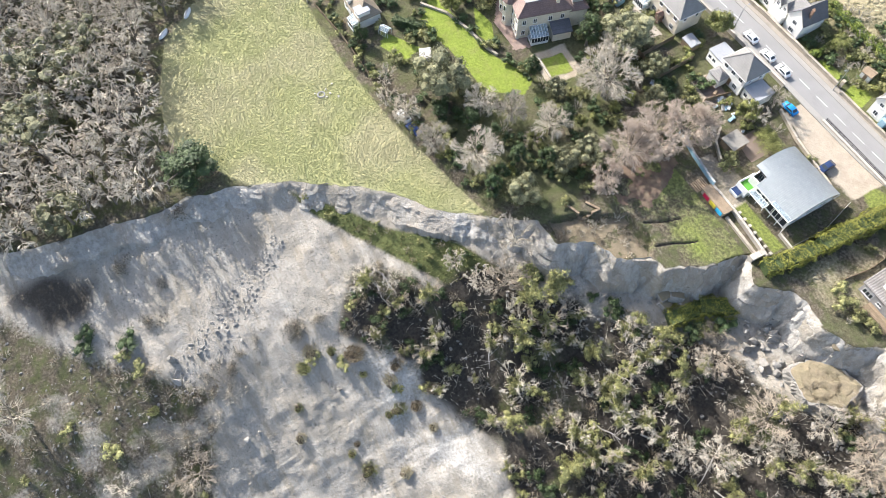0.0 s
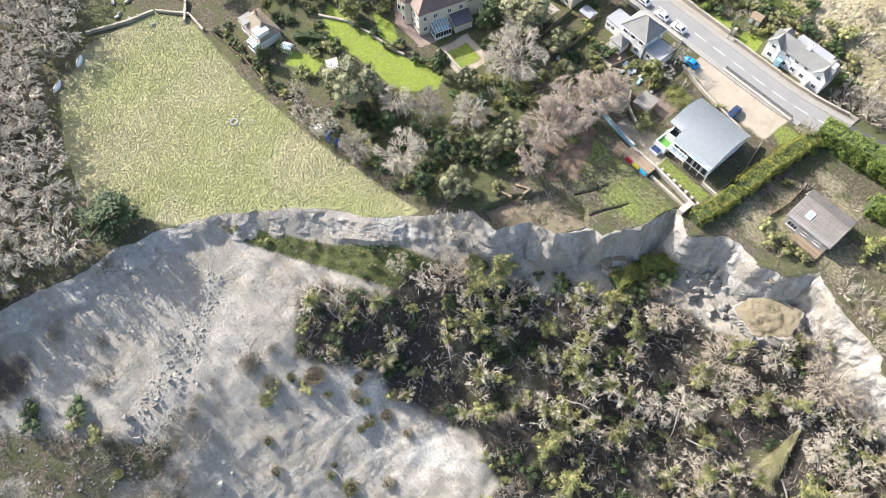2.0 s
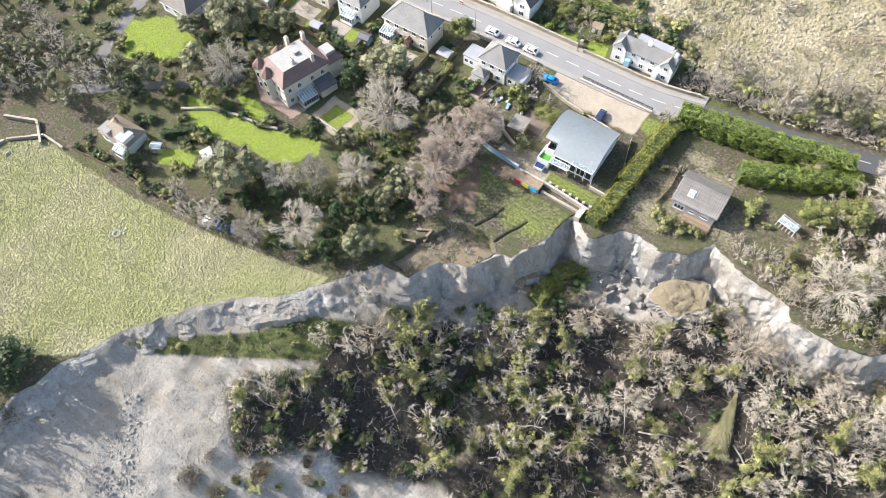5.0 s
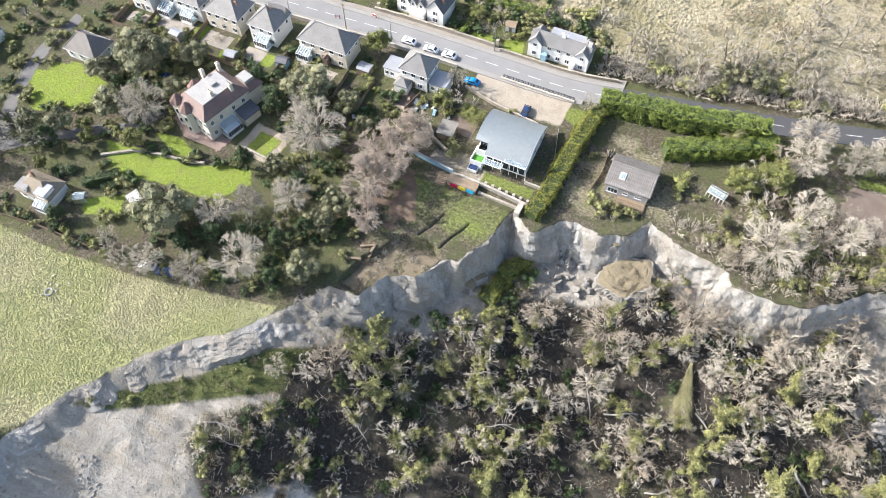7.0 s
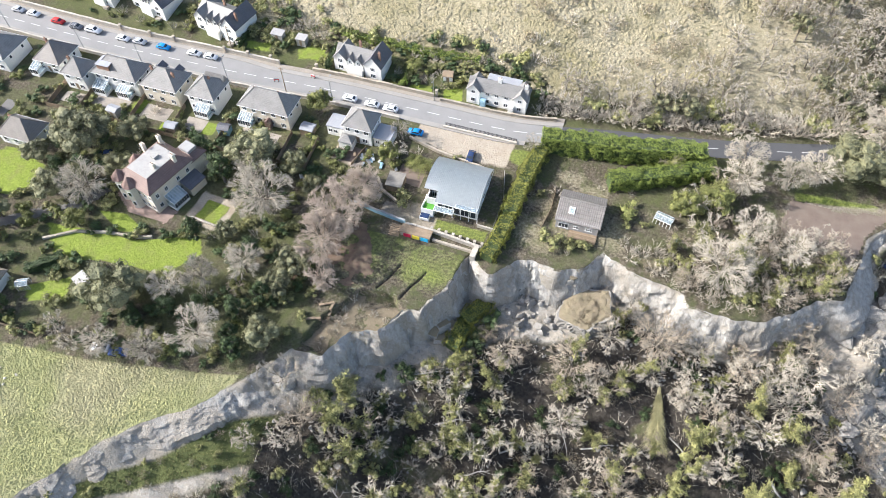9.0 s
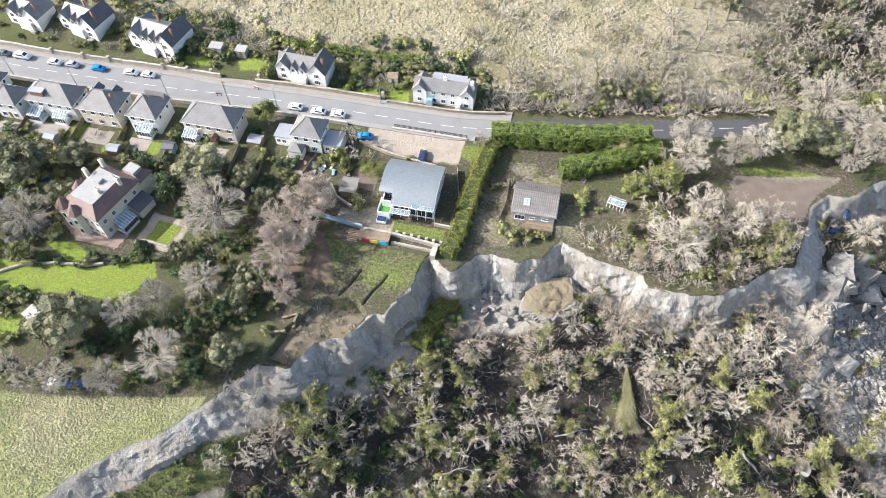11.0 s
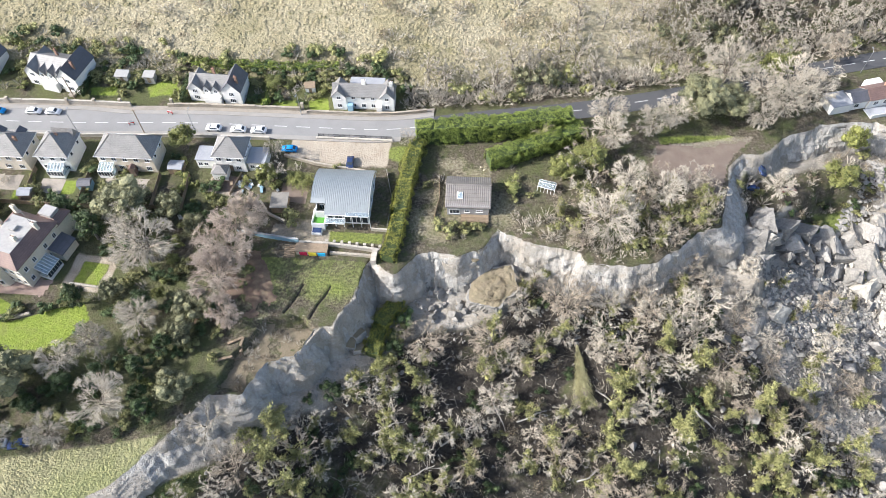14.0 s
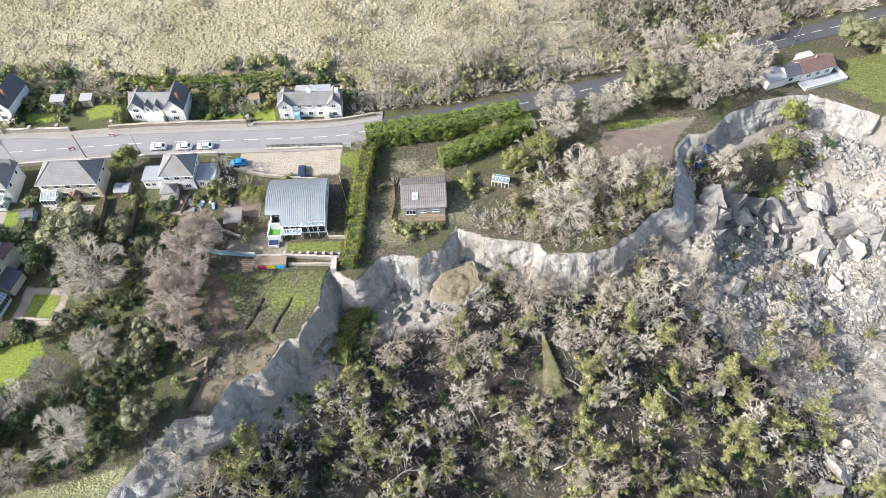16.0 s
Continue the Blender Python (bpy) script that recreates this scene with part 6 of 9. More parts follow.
    s.sprigs(p3, within(p3 + w3 * (0.18 + rad * r.uniform(0.06, 0.17, len(p3)))[:, None]), fine)
    s.mesh("crown", mat, t)
    if ivy:
        nc = 34
        lines = limb[r.randint(n0, size=nc)]
        c, _ = place(lines, r.uniform(0.0, 0.75, nc))
        c[:10] = np.linspace(0.05, 1.0, 10)[:, None] * top + [[0, 0, 0.02 * h]] + 0.05 * h * r.normal(size=(10, 3)) * [1, 1, 0.3]
        ivy_tufts(seed + 2, c, rad * r.uniform(0.1, 0.22, (nc, 1)) * [1, 1, 1.5], ivy, LEAF_IVY, t)
    return t


def ivy_column(seed, h, rad, leaves, label):
    """A dead leaning stem hidden by ivy, with a few ivied stubs of limbs."""
    r = np.random.RandomState(seed)
    t = tagged(new("tree"), label, "tree", "ivy-clad trees")
    bm = bmesh.new()
    stem = np.array([[0, 0, -0.6], [0.03 * h * r.normal(), 0.03 * h * r.normal(), 0.35 * h], [0.05 * h * r.normal(), 0.05 * h * r.normal(), 0.7 * h], [0.08 * h * r.normal(), 0.08 * h * r.normal(), h]])
    for i in range(3):
        tube(bm, stem[i], stem[i + 1], 0.2 - 0.05 * i, 0.15 - 0.05 * i, 6)
    c, sp = [], []
    for u in np.linspace(0.05, 1, 17):
        i = min(2, int(u * 3))
        c.append(stem[i] + (stem[i + 1] - stem[i]) * (u * 3 - i) + 0.13 * rad * r.normal(size=3) * [1, 1, 0.4])
        sp.append(rad * (0.42 - 0.24 * u) * r.uniform(0.7, 1.3))
    for k in range(6):
        u, a = r.uniform(0.3, 0.85), r.uniform(0, 2 * math.pi)
        i = min(2, int(u * 3))
        foot = stem[i] + (stem[i + 1] - stem[i]) * (u * 3 - i)
        tip = foot + np.array([math.cos(a), math.sin(a), 0.55]) * rad * r.uniform(0.5, 1.0)
        tube(bm, foot, tip, 0.07, 0.03, 4)
        for f in (0.35, 0.65, 0.95):
            c.append(foot + (tip - foot) * f)
            sp.append(rad * r.uniform(0.12, 0.24))
    part("trunk", bm, BARK, t)
    ivy_tufts(seed + 1, np.array(c), np.array(sp)[:, None] * [1, 1, 1.3], leaves, LEAF_IVY, t)
    return t


def leafy_tree(seed, h, rad, leaves, mat, label, group="evergreen trees", size=0.3, low=0.25, pointed=0.0, name="tree", category="tree"):
    r = np.random.RandomState(seed)
    t = new(name)
    tagged(t, label, category, group)
    bm = bmesh.new()
    lines = limbs(bm, r, h, rad * 0.8, 6, 0.28)
    part("trunk", bm, BARK, t)
    s = Soup(seed + 1)
    nb = 20 + leaves // 160
    c = ball(r, nb) * r.uniform(0.45, 0.85, nb)[:, None]
    z = low * h + (c[:, 2] * 0.5 + 0.5) * h * (0.98 - low)
    shrink = 1 - pointed * (z / h) ** 1.3
    c = np.stack([c[:, 0] * rad * shrink, c[:, 1] * rad * shrink, z], 1)
    br = rad * r.uniform(0.2, 0.4, nb) * (1 - 0.6 * pointed * z / h)
    i = r.randint(nb, size=leaves)
    o = ball(r, leaves)
    o[:, 2] = np.abs(o[:, 2]) * np.where(r.uniform(size=leaves) < 0.8, 1, -1)
    s.leaves(c[i] + o * br[i][:, None] * r.uniform(0.7, 1.22, leaves)[:, None] * [1, 1, 0.8], o, size)
    s.mesh("crown", mat, t)
    g = Soup(seed + 5)
    g.lumps(c, br * 0.6, leaves > 800)
    g.mesh("inner_crown", mat, t)
    return t


def shrub(seed, h, rad, leaves, mat, label, group, twiggy=0, size=0.2):
    """A low bush: many stems from the ground and leaf clumps, or bare stems."""
    r = np.random.RandomState(seed)
    t = new("shrub")
    tagged(t, label, "shrub", group)
    s = Soup(seed)
    k = 14 if twiggy else 20
    ang = r.uniform(0, 2 * math.pi, k)
    rr = rad * np.sqrt(r.uniform(0, 1, k))
    end = np.stack([np.cos(ang) * rr, np.sin(ang) * rr, h * (1 - 0.5 * (rr / rad) ** 2) * r.uniform(0.6, 1.05, k)], 1)
    a = end * [0.3, 0.3, 0] - [0, 0, 0.15]
    s.spikes(a, end, 0.045)
    if twiggy:
        i = r.randint(k, size=twiggy)
        u = r.uniform(0.3, 1.0, twiggy)[:, None]
        p = a[i] * (1 - u) + end[i] * u
        way = unit(end - a)[i]
        way = unit(way + 0.55 * r.normal(size=way.shape) + [0, 0, 0.15])
        s.sprigs(p, p + way * (rad * r.uniform(0.2, 0.45, twiggy))[:, None], 0.036)
    s.mesh("stem", TWIG if twiggy else BARK, t)
    if leaves:
        g = Soup(seed + 3)
        nb = 9
        c = np.stack([rad * 0.62 * r.normal(size=nb) * 0.7, rad * 0.62 * r.normal(size=nb) * 0.7, h * r.uniform(0.3, 0.72, nb)], 1)
        i = r.randint(nb, size=leaves)
        o = ball(r, leaves)
        o[:, 2] = np.abs(o[:, 2])
        g.leaves(c[i] + o * rad * 0.48 * [1, 1, 0.75], o, size)
        g.mesh("foliage", mat, t)
        if not twiggy:
            g = Soup(seed + 5)
            g.lumps(c, rad * r.uniform(0.26, 0.35, nb), False)
            g.mesh("inner_foliage", mat, t)
    return t


GREY_BARE = "bare grey-brown tree with a fine twiggy crown"
KINDS = {
    "big": [bare_tree(10 + k, 11, 6, (11, 7, 6, 14), TWIG, GREY_BARE, fine=0.026) for k in range(3)],
    "pink": [bare_tree(20 + k, 11, 6, (11, 8, 6, 18), TWIG_PINK, "tall bare beech with reddish-brown twigs", fine=0.025) for k in range(2)],
    "bare": [bare_tree(30 + k, 8, 4, (7, 5, 5, 11), TWIG_BROWN if k % 2 else TWIG, "bare brown tree with a twiggy crown" if k % 2 else GREY_BARE, lean=(0.15 * (k % 3 - 1), 0.1 * (k % 2)), fine=0.026) for k in range(5)],
    "far": [bare_tree(130 + k, 9, 4, (6, 4, 3, 8), TWIG, GREY_BARE, fine=0.085, segs=2) for k in range(5)],
    "far_oak": [leafy_tree(140 + k, 8, 4.6, 520, LEAF_OAK, "broad grey-green evergreen oak with rounded crown", size=0.26) for k in range(2)],
    "ivy": [bare_tree(40 + k, 8, 3.6, (5, 5, 4, 9), TWIG_BROWN if k % 2 else TWIG, "half-bare tree smothered in green ivy", 620, "ivy-clad trees", (0.1 * (k % 3 - 1), 0.08), 0.026) for k in range(5)],
    "ivied": [ivy_column(150 + k, 8, 2.6, 700, "tall ragged column of ivy on a dead tree") for k in range(5)],
    "oak": [leafy_tree(50 + k, 9, 6, 3200, LEAF_OAK, "broad grey-green evergreen oak with rounded crown", size=0.19) for k in range(3)],
    "dark": [leafy_tree(60 + k, 9, 4, 1700, LEAF_DARK, "dense dark green pointed conifer", "conifers", 0.17, 0.06, 0.7) for k in range(3)],
    "light": [leafy_tree(70 + k, 6, 3.5, 1500, LEAF_LIGHT, "rounded yellow-green evergreen tree", size=0.17) for k in range(2)],
    "bush_dark": [shrub(80 + k, 2.0, 1.6, 200, LEAF_DARK, "rounded dark green garden bush", "bushes", size=0.16) for k in range(2)],
    "bush_green": [shrub(84 + k, 2.0, 1.6, 220, LEAF_IVY, "loose mid-green leafy bush", "bushes", size=0.16) for k in range(3)],
    "bush_light": [shrub(88 + k, 1.8, 1.5, 190, LEAF_LIGHT, "small bright yellow-green leafy bush", "bushes", size=0.14) for k in range(2)],
    "bush_bare": [shrub(92 + k, 2.0, 1.9, 0, None, "low thicket of bare grey twigs", "thickets", 190) for k in range(3)],
    "bush_dusky": [shrub(100 + k, 1.5, 1.7, 120, LEAF_DUSKY, "dark matted earth-stained brush", "thickets", 80, 0.16) for k in range(2)],
    "bush_brown": [shrub(96 + k, 1.6, 1.7, 130, LEAF_BROWN, "patch of withered brown brush", "thickets", 60, 0.15) for k in range(2)],
}
SIZES = {"ivied": (8, 2.6), "far": (9, 4), "far_oak": (8, 4.6), "big": (11, 6), "pink": (11, 6), "bare": (8, 4), "ivy": (8, 3.6), "oak": (9, 6), "dark": (9, 4), "light": (6, 3.5), "bush_dark": (2, 1.6), "bush_green": (2, 1.6), "bush_light": (1.8, 1.5), "bush_bare": (2, 1.9), "bush_brown": (1.6, 1.7), "bush_dusky": (1.5, 1.7)}
FIRST = {id(o): True for v in KINDS.values() for o in v}
PLACED = []
rng = random.Random(4)


GATHER = {}


def mould_parts(mould):
    """The vertices, faces and material of each part of a mould, taken once."""
    if mould.name not in MOULDS:
        rows = []
        for c in mould.children:
            v = np.empty(len(c.data.vertices) * 3)
            c.data.vertices.foreach_get("co", v)
            rows.append((v.reshape(-1, 3), [tuple(p.vertices) for p in c.data.polygons], c.data.materials[0]))
        MOULDS[mould.name] = rows
    return MOULDS[mould.name]


MOULDS = {}


def plant(kind, x, y, rad=None, tall=None, z=None, tip=(0, 0), wood=""):
    """Sets a plant of a kind at a place, at a crown radius; the first of each mould is moved, the others are copies."""
    mould = KINDS[kind][rng.randrange(len(KINDS[kind]))]
    h0, r0 = SIZES[kind]
    rad = rad or r0 * rng.uniform(0.75, 1.25)
    tall = tall or h0 * (rad / r0) ** 0.7 * rng.uniform(0.88, 1.12)
    z = height(x, y) if z is None else z
    turn = rng.uniform(0, 360)
    m = pose(x, y, z - 0.05, tip[0], tip[1], turn)
    if wood:
        full = np.array(m @ Matrix.Diagonal((rad / r0, rad / r0, tall / h0, 1)))
        for v, f, mat in mould_parts(mould):
            GATHER.setdefault((wood, mat.name), []).append((v @ full[:3, :3].T + full[:3, 3], f))
        PLACED.append((x, y, rad))
        return None
    if FIRST.pop(id(mould), None):
        ob = mould
        ob.matrix_basis = m
    else:
        ob = copy_thing(mould, m)
    ob.scale = (rad / r0, rad / r0, tall / h0)
    PLACED.append((x, y, rad))
    return ob


# single trees of the gardens and the lane
for kind, rows in (("big", [(-72.2, 48.8, 6.5), (-81.3, 42.3, 4.6), (-91.5, 40.4, 4), (-84.5, 56.8, 4.8), (-78.8, 61.7, 4.4), (-70.9, 67.4, 5.2), (-73.8, 84.2, 8.6), (-80.7, 92, 5.4), (-117.2, 74.5, 6.6), (31.6, 98.7, 8.2), (33.3, 125.3, 5.8),
                            (44.6, 129.7, 5.4), (72.4, 134.5, 4.7), (80, 139.5, 6), (86.8, 142.7, 7.2), (51, 134, 5.4), (75, 145, 6), (46.2, 108.8, 5.4), (77.2, 118.0, 4.6), (37.1, 112.5, 5.3), (33.5, 133.1, 6), (66.8, 151.3, 8), (83, 147.2, 7.6)]),
                   ("bare", [(-17.6, 122.5, 3), (51.7, 113, 4.6), (-98, 38.5, 3), (-103, 41, 3), (-49.5, 109.5, 3), (-51, 116, 3.2), (93, 150, 5), (100, 162, 5)]),
                   ("pink", [(-55.9, 77.7, 7.4), (-55.8, 85.3, 7.8), (-54.4, 92, 6.8), (-53.4, 97, 4.9), (-52.2, 69.5, 4.1)]),
                   ("oak", [(-94.2, 51.6, 7.5), (-82.8, 97.1, 7.6), (-60.5, 71.3, 4.6), (-59.5, 52.9, 4.4), (58.2, 138.5, 7.8), (-128, 88.8, 8), (-117, 95, 4.3), (-137.7, 81.3, 3.9), (66.6, 138.8, 6.2), (121.9, 157.5, 5.5), (129.2, 155.1, 7.5), (-91.8, 56.1, 2.8), (-127, 73, 5), (-122, 78, 4)]),
                   ("light", [(80.2, 152.3, 5), (93.5, 123.2, 5), (-74.5, 118.2, 3.8), (-51.2, 108.5, 3.2), (21.4, 113.7, 4.6), (28.2, 118.2, 5), (-116, 66.5, 3.4), (-130, 66, 2.4)]),
                   ("dark", [(-88.5, 89.5, 4.9), (-86.8, 72.2, 3.4), (-63.6, 47.5, 3.7), (-97.4, 95.1, 4.1), (-82.4, 52.5, 3.7), (-71.7, 72, 3.5), (-133.7, 57.5, 3.7), (-68, 57, 3.5), (-64, 62, 3), (-119, 42, 2.6), (-66, 51, 3), (-76, 55, 3), (-87, 47, 3)]),
                   ("ivy", [(26.5, 107.6, 5.4), (23.7, 115.7, 5), (16.8, 125.7, 3.6), (54.7, 109.1, 4.8), (28.8, 121.9, 5), (34.4, 104, 6), (20.4, 103, 4), (-70.1, 61, 2.7), (40, 103, 4), (45, 100, 3.6)])):
    for x, y, rad in rows:
        plant(kind, x, y, rad)
plant("light", 98.6, 132.4, 3.4, 10.5)
plant("dark", -103.0, -10.0, 10.0, 10.0)
for kind, rows in (("bush_light", [(-71.8, 107.7, 1.8), (-57.2, 107.5, 1.7), (8.9, 110.9, 3.2), (-88.1, 107.8, 1.7), (-50.5, 111, 2.2), (-49, 107, 1.8), (-73, 104, 1.8)]), ("bush_green", [(-66.7, 106.5, 1.1), (-43.8, 96.9, 2.6), (-5, 96.4, 2.2), (-2, 97.2, 1.8), (1, 97.6, 1.7), (-8.5, 97.5, 1.8), (-35, 113.5, 1.3), (-102, 141, 2)]),
                   ("bush_bare", [(12, 98.5, 3), (15, 100, 3.2), (18, 97, 2.6), (10, 102, 2), (-8, 111, 2), (-45, 112, 2), (-47, 101.5, 1.2)])):
    for x, y, rad in rows:
        plant(kind, x, y, rad)


BUILT = [(-65, -57, 111, 118), (-71, -52, 110, 118), (-94, -80, 108, 118), (-109, -101, 106, 118), (-123, -112, 108, 117), (-138, -124, 105, 117), (-147, -139, 105, 113), (-159, -150, 105, 119), (-178, -166, 105, 117), (-196, -184, 105, 116),
         (-79, -63, 134, 143), (-124, -107, 136, 147), (-148, -132, 138, 149), (-165, -151, 138, 148), (-40, -22, 133, 144), (-111, -93, 74, 96), (-133, -121, 42, 50), (-152, -140, 82, 92), (-183, -171, 73, 83), (-7.5, 4.5, 97.5, 112), (-40, -21, 92, 112), (90, 117, 139, 156),
         (-49, -22, 112, 124.5), (-200, -10, 119, 134), (-49.5, -44, 98, 105), (-106.5, -103, 51, 55), (-90, -82, 76, 84), (72, 76, 120, 127), (79, 86, 120, 126)]
OPEN = LAWNS + [FIELD]


def free(x, y, gap, keep=True):
    if any(a - 1 < x < b + 1 and c - 1 < y < d + 1 for a, b, c, d in BUILT):
        return False
    if abs(y - float(np.interp(x, ROAD_SX, ROAD_SY))) < 6:
        return False
    if any(abs(x - px) < gap + pr * 0.35 and abs(y - py) < gap + pr * 0.35 and math.hypot(x - px, y - py) < gap + pr * 0.35 for px, py, pr in PLACED):
        return False
    p = (np.array([x]), np.array([y]))
    return not any(inside(*p, o)[0] for o in OPEN)


def scatter(kinds, outline, count, gap, lo, hi, side=0, tries=12, tip=0.0, wood=""):
    """Plants inside an outline, clear of one another. side: 1 only over the slip, -1 only on the plateau."""
    xs, ys = [p[0] for p in outline], [p[1] for p in outline]
    put = 0
    for _ in range(count * tries):
        if put >= count:
            break
        x, y = rng.uniform(min(xs), max(xs)), rng.uniform(min(ys), max(ys))
        p = (np.array([x]), np.array([y]))
        if not inside(*p, outline)[0]:
            continue
        if side and (edge_dist(*p)[0] * side < (2.5 if side > 0 else 0.6)):
            continue
        if not free(x, y, gap):
            continue
        kind = rng.choice(kinds)
        r0 = SIZES[kind][1]
        plant(kind, x, y, r0 * rng.uniform(lo, hi), tip=(rng.uniform(-tip, tip), rng.uniform(-tip, tip)), wood=wood)
        put += 1


PLACED += [(27, 66, 9), (27, 70, 8), (27.5, 74, 6)]       # kept clear for the toppled conifer
# trees that stand or lean in the slipped ground
for kind, rows in (("bare", [(-51.8, 46.5, 4.8), (-45.7, 38.3, 5.4), (-34.4, 39.6, 2.6), (-10.3, 72, 5), (-14.6, 74.6, 2.5), (6, 72.6, 5.6), (12.3, 81.3, 4.3), (23.4, 81.9, 6), (31.4, 73.5, 3.4), (43.1, 82.8, 4.5), (39.4, 75.5, 3.9), (47.5, 81, 4.5), (10.5, 69.5, 3.3),
                            (23.6, 76.9, 3.9), (48, 71.9, 4), (51.5, 78, 5), (58.8, 71.3, 5), (38.6, 59.6, 3.3), (64.6, 65, 3.6), (-54.5, 32.8, 2.7), (-40.1, 40.2, 3.1)]),
                   ("bare", [(3.5, 56.9, 3.8), (-71.6, -63.3, 6), (-44.6, -34.5, 5.4), (54.6, 85.4, 5.6), (64.1, 83.8, 3.8), (88.3, 81.6, 4.2), (30.8, 78.5, 3.9), (37.9, 70.3, 3.9), (22, 49.9, 5.1), (6, 61.9, 4.4), (42, 62.5, 3.6), (-48, 36, 3.4), (-58, 20, 2.4)]),
                   ("ivy", [(-29.1, 47.9, 2.6), (-30, 42.4, 3.2), (-18, 58.8, 3.7), (-20.6, 46.4, 3), (-7.4, 52.4, 4.1), (-23.8, 58.4, 3.2), (8.1, 63.3, 3.3), (33.7, 82.9, 2.7), (16.6, 74.7, 3.6), (21.8, 60.4, 3.3), (38, 68.1, 3.4), (20.5, 48.9, 3.8), (29.6, 51.9, 2.7),
                           (-51.9, 24.9, 3.7), (-26.6, 32.8, 4.4), (-53.8, 17.9, 2.7), (-32.4, 26.4, 1.8), (-41.9, 19, 3), (-44.9, 15.1, 2.1), (-50.2, 11.1, 2.1), (-22.9, 25.1, 2.7), (-15.8, 34.7, 3)]),
                   ("ivy", [(-34.6, 18.3, 2.1), (-11.9, 39.6, 4), (-4.7, 39.9, 4), (2.4, 47.5, 4.4), (84.6, 79.2, 3.6), (95.3, 71, 4), (112, 79.7, 2.5), (-9.3, 69.1, 3.4), (-2, 54.5, 3.7), (-16.7, 49.1, 3.6), (14.2, 69, 3.8), (26.8, 62.5, 3.2), (46.9, 43.5, 4), (-37, 32, 2.6), (-8, 60, 3)])):
    for x, y, rad in rows:
        plant(kind, x, y, rad * 1.15, rad * (2.5 if kind == "ivy" else 2.2), tip=(rng.uniform(-12, 12), rng.uniform(-12, 12)))
scatter(["bush_green", "bush_dark", "bush_dusky", "bush_bare"], [(66, 111), (68, 121), (76, 123), (92, 128), (106, 126), (106, 116), (92, 114), (80, 115), (72, 109)], 46, 0.6, 0.5, 1.0, 1)
scatter(["bare", "bush_brown", "bush_brown", "ivy", "bush_green"], [(9, 84), (14, 91), (25, 91), (36, 88.5), (48, 93.5), (58, 99), (62, 90), (50, 84), (36, 80), (22, 82)], 30, 0.9, 0.75, 1.25, 1, 16, 10)
for x, y, rad, kind in ((-17.6, 71.5, 2.4, "bush_dark"), (-16.6, 74.5, 2.6, "bush_green"), (-15.2, 77.8, 2.4, "bush_dark"), (-18.4, 68.4, 2.2, "bush_green"), (-13.6, 75.2, 2.2, "bush_dusky"), (-14.6, 71.0, 2.4, "bush_dusky")):
    plant(kind, x, y, rad)
# trees thrown down by the slip
for kind, x, y, rad, a, b in (("ivied", 88, 84, 3.4, 68, 10), ("ivy", 82, 79, 3.4, 60, -30), ("bare", 70, 73, 3.4, 66, 20), ("bare", 78, 66, 3.2, -64, 15), ("ivy", 58, 58, 3.2, 58, 24), ("bare", 34, 72, 3.6, 62, -20), ("ivied", 12, 64, 2.8, -60, 12),
                              ("bare", -12, 64, 3.4, 60, 25), ("ivy", -34, 50, 3.2, 55, -22), ("bare", 96, 70, 3.2, 64, 8), ("ivied", 104, 84, 2.4, 58, -18), ("bare", 46, 56, 3.6, -58, 30)):
    plant(kind, x, y, rad, tip=(a, b))
for x, y, rad, kind in ((-60.9, -4.3, 2.2, "bush_dusky"), (-53.8, -3.8, 1.8, "bush_green"), (-49.9, 1.8, 1.7, "bush_green"), (-49.0, 11.3, 2.2, "bush_brown"), (-39.4, 9.8, 1.5, "bush_green"), (-36.0, 16.3, 1.8, "bush_green"), (-76.8, -30.3, 2.4, "bush_dusky"), (-45.0, -19.3, 1.2, "bush_bare"),
                        (-79.5, -47.2, 2.6, "bush_dark"), (-82.0, -45.0, 2.2, "bush_dark"), (-75.9, -38.5, 2.6, "bush_dark"), (-73.3, -40.1, 1.8, "bush_green"), (-26.8, -4.8, 1.6, "bush_dusky"), (-53, 14, 2, "bush_brown"), (-57.4, -50.5, 2.4, "bush_green"), (-45.4, -37.2, 3.2, "bush_bare")):
    plant(kind, x, y, rad, rad * 0.8)

# dark brush caught in the gullies of the bare slope
for x, y, rad in [(-62.3, -4.4, 3.5), (-60.1, 0.4, 2.6), (-59.5, -4.6, 2.7), (-61.6, -22.0, 3.5), (-56.6, -22.7, 3.6), (-62.9, -12.8, 1.9), (-52.5, -28.1, 3.3), (-78.0, -31.2, 2.8), (-92.4, -32.0, 3.4), (-84.3, -27.0, 2.0), (-57.5, -30.4, 3.3), (-54.1, -36.4, 3.7), (-49.6, -35.0, 3.4),
                  (-97.3, -16.8, 4.3), (-62.5, -17.2, 1.9), (-59.5, -24.9, 3.6), (-65.9, -37.7, 3.7), (-62.0, -34.4, 3.3), (-59.2, -21.2, 2.7)]:
    for k in range(4):
        plant(rng.choice(("bush_bare", "bush_brown", "bush_dusky", "bush_dusky")), x + rng.uniform(-0.6, 0.6) * rad, y + rng.uniform(-0.6, 0.6) * rad, rad * rng.uniform(0.35, 0.6), wood="slip_undergrowth")

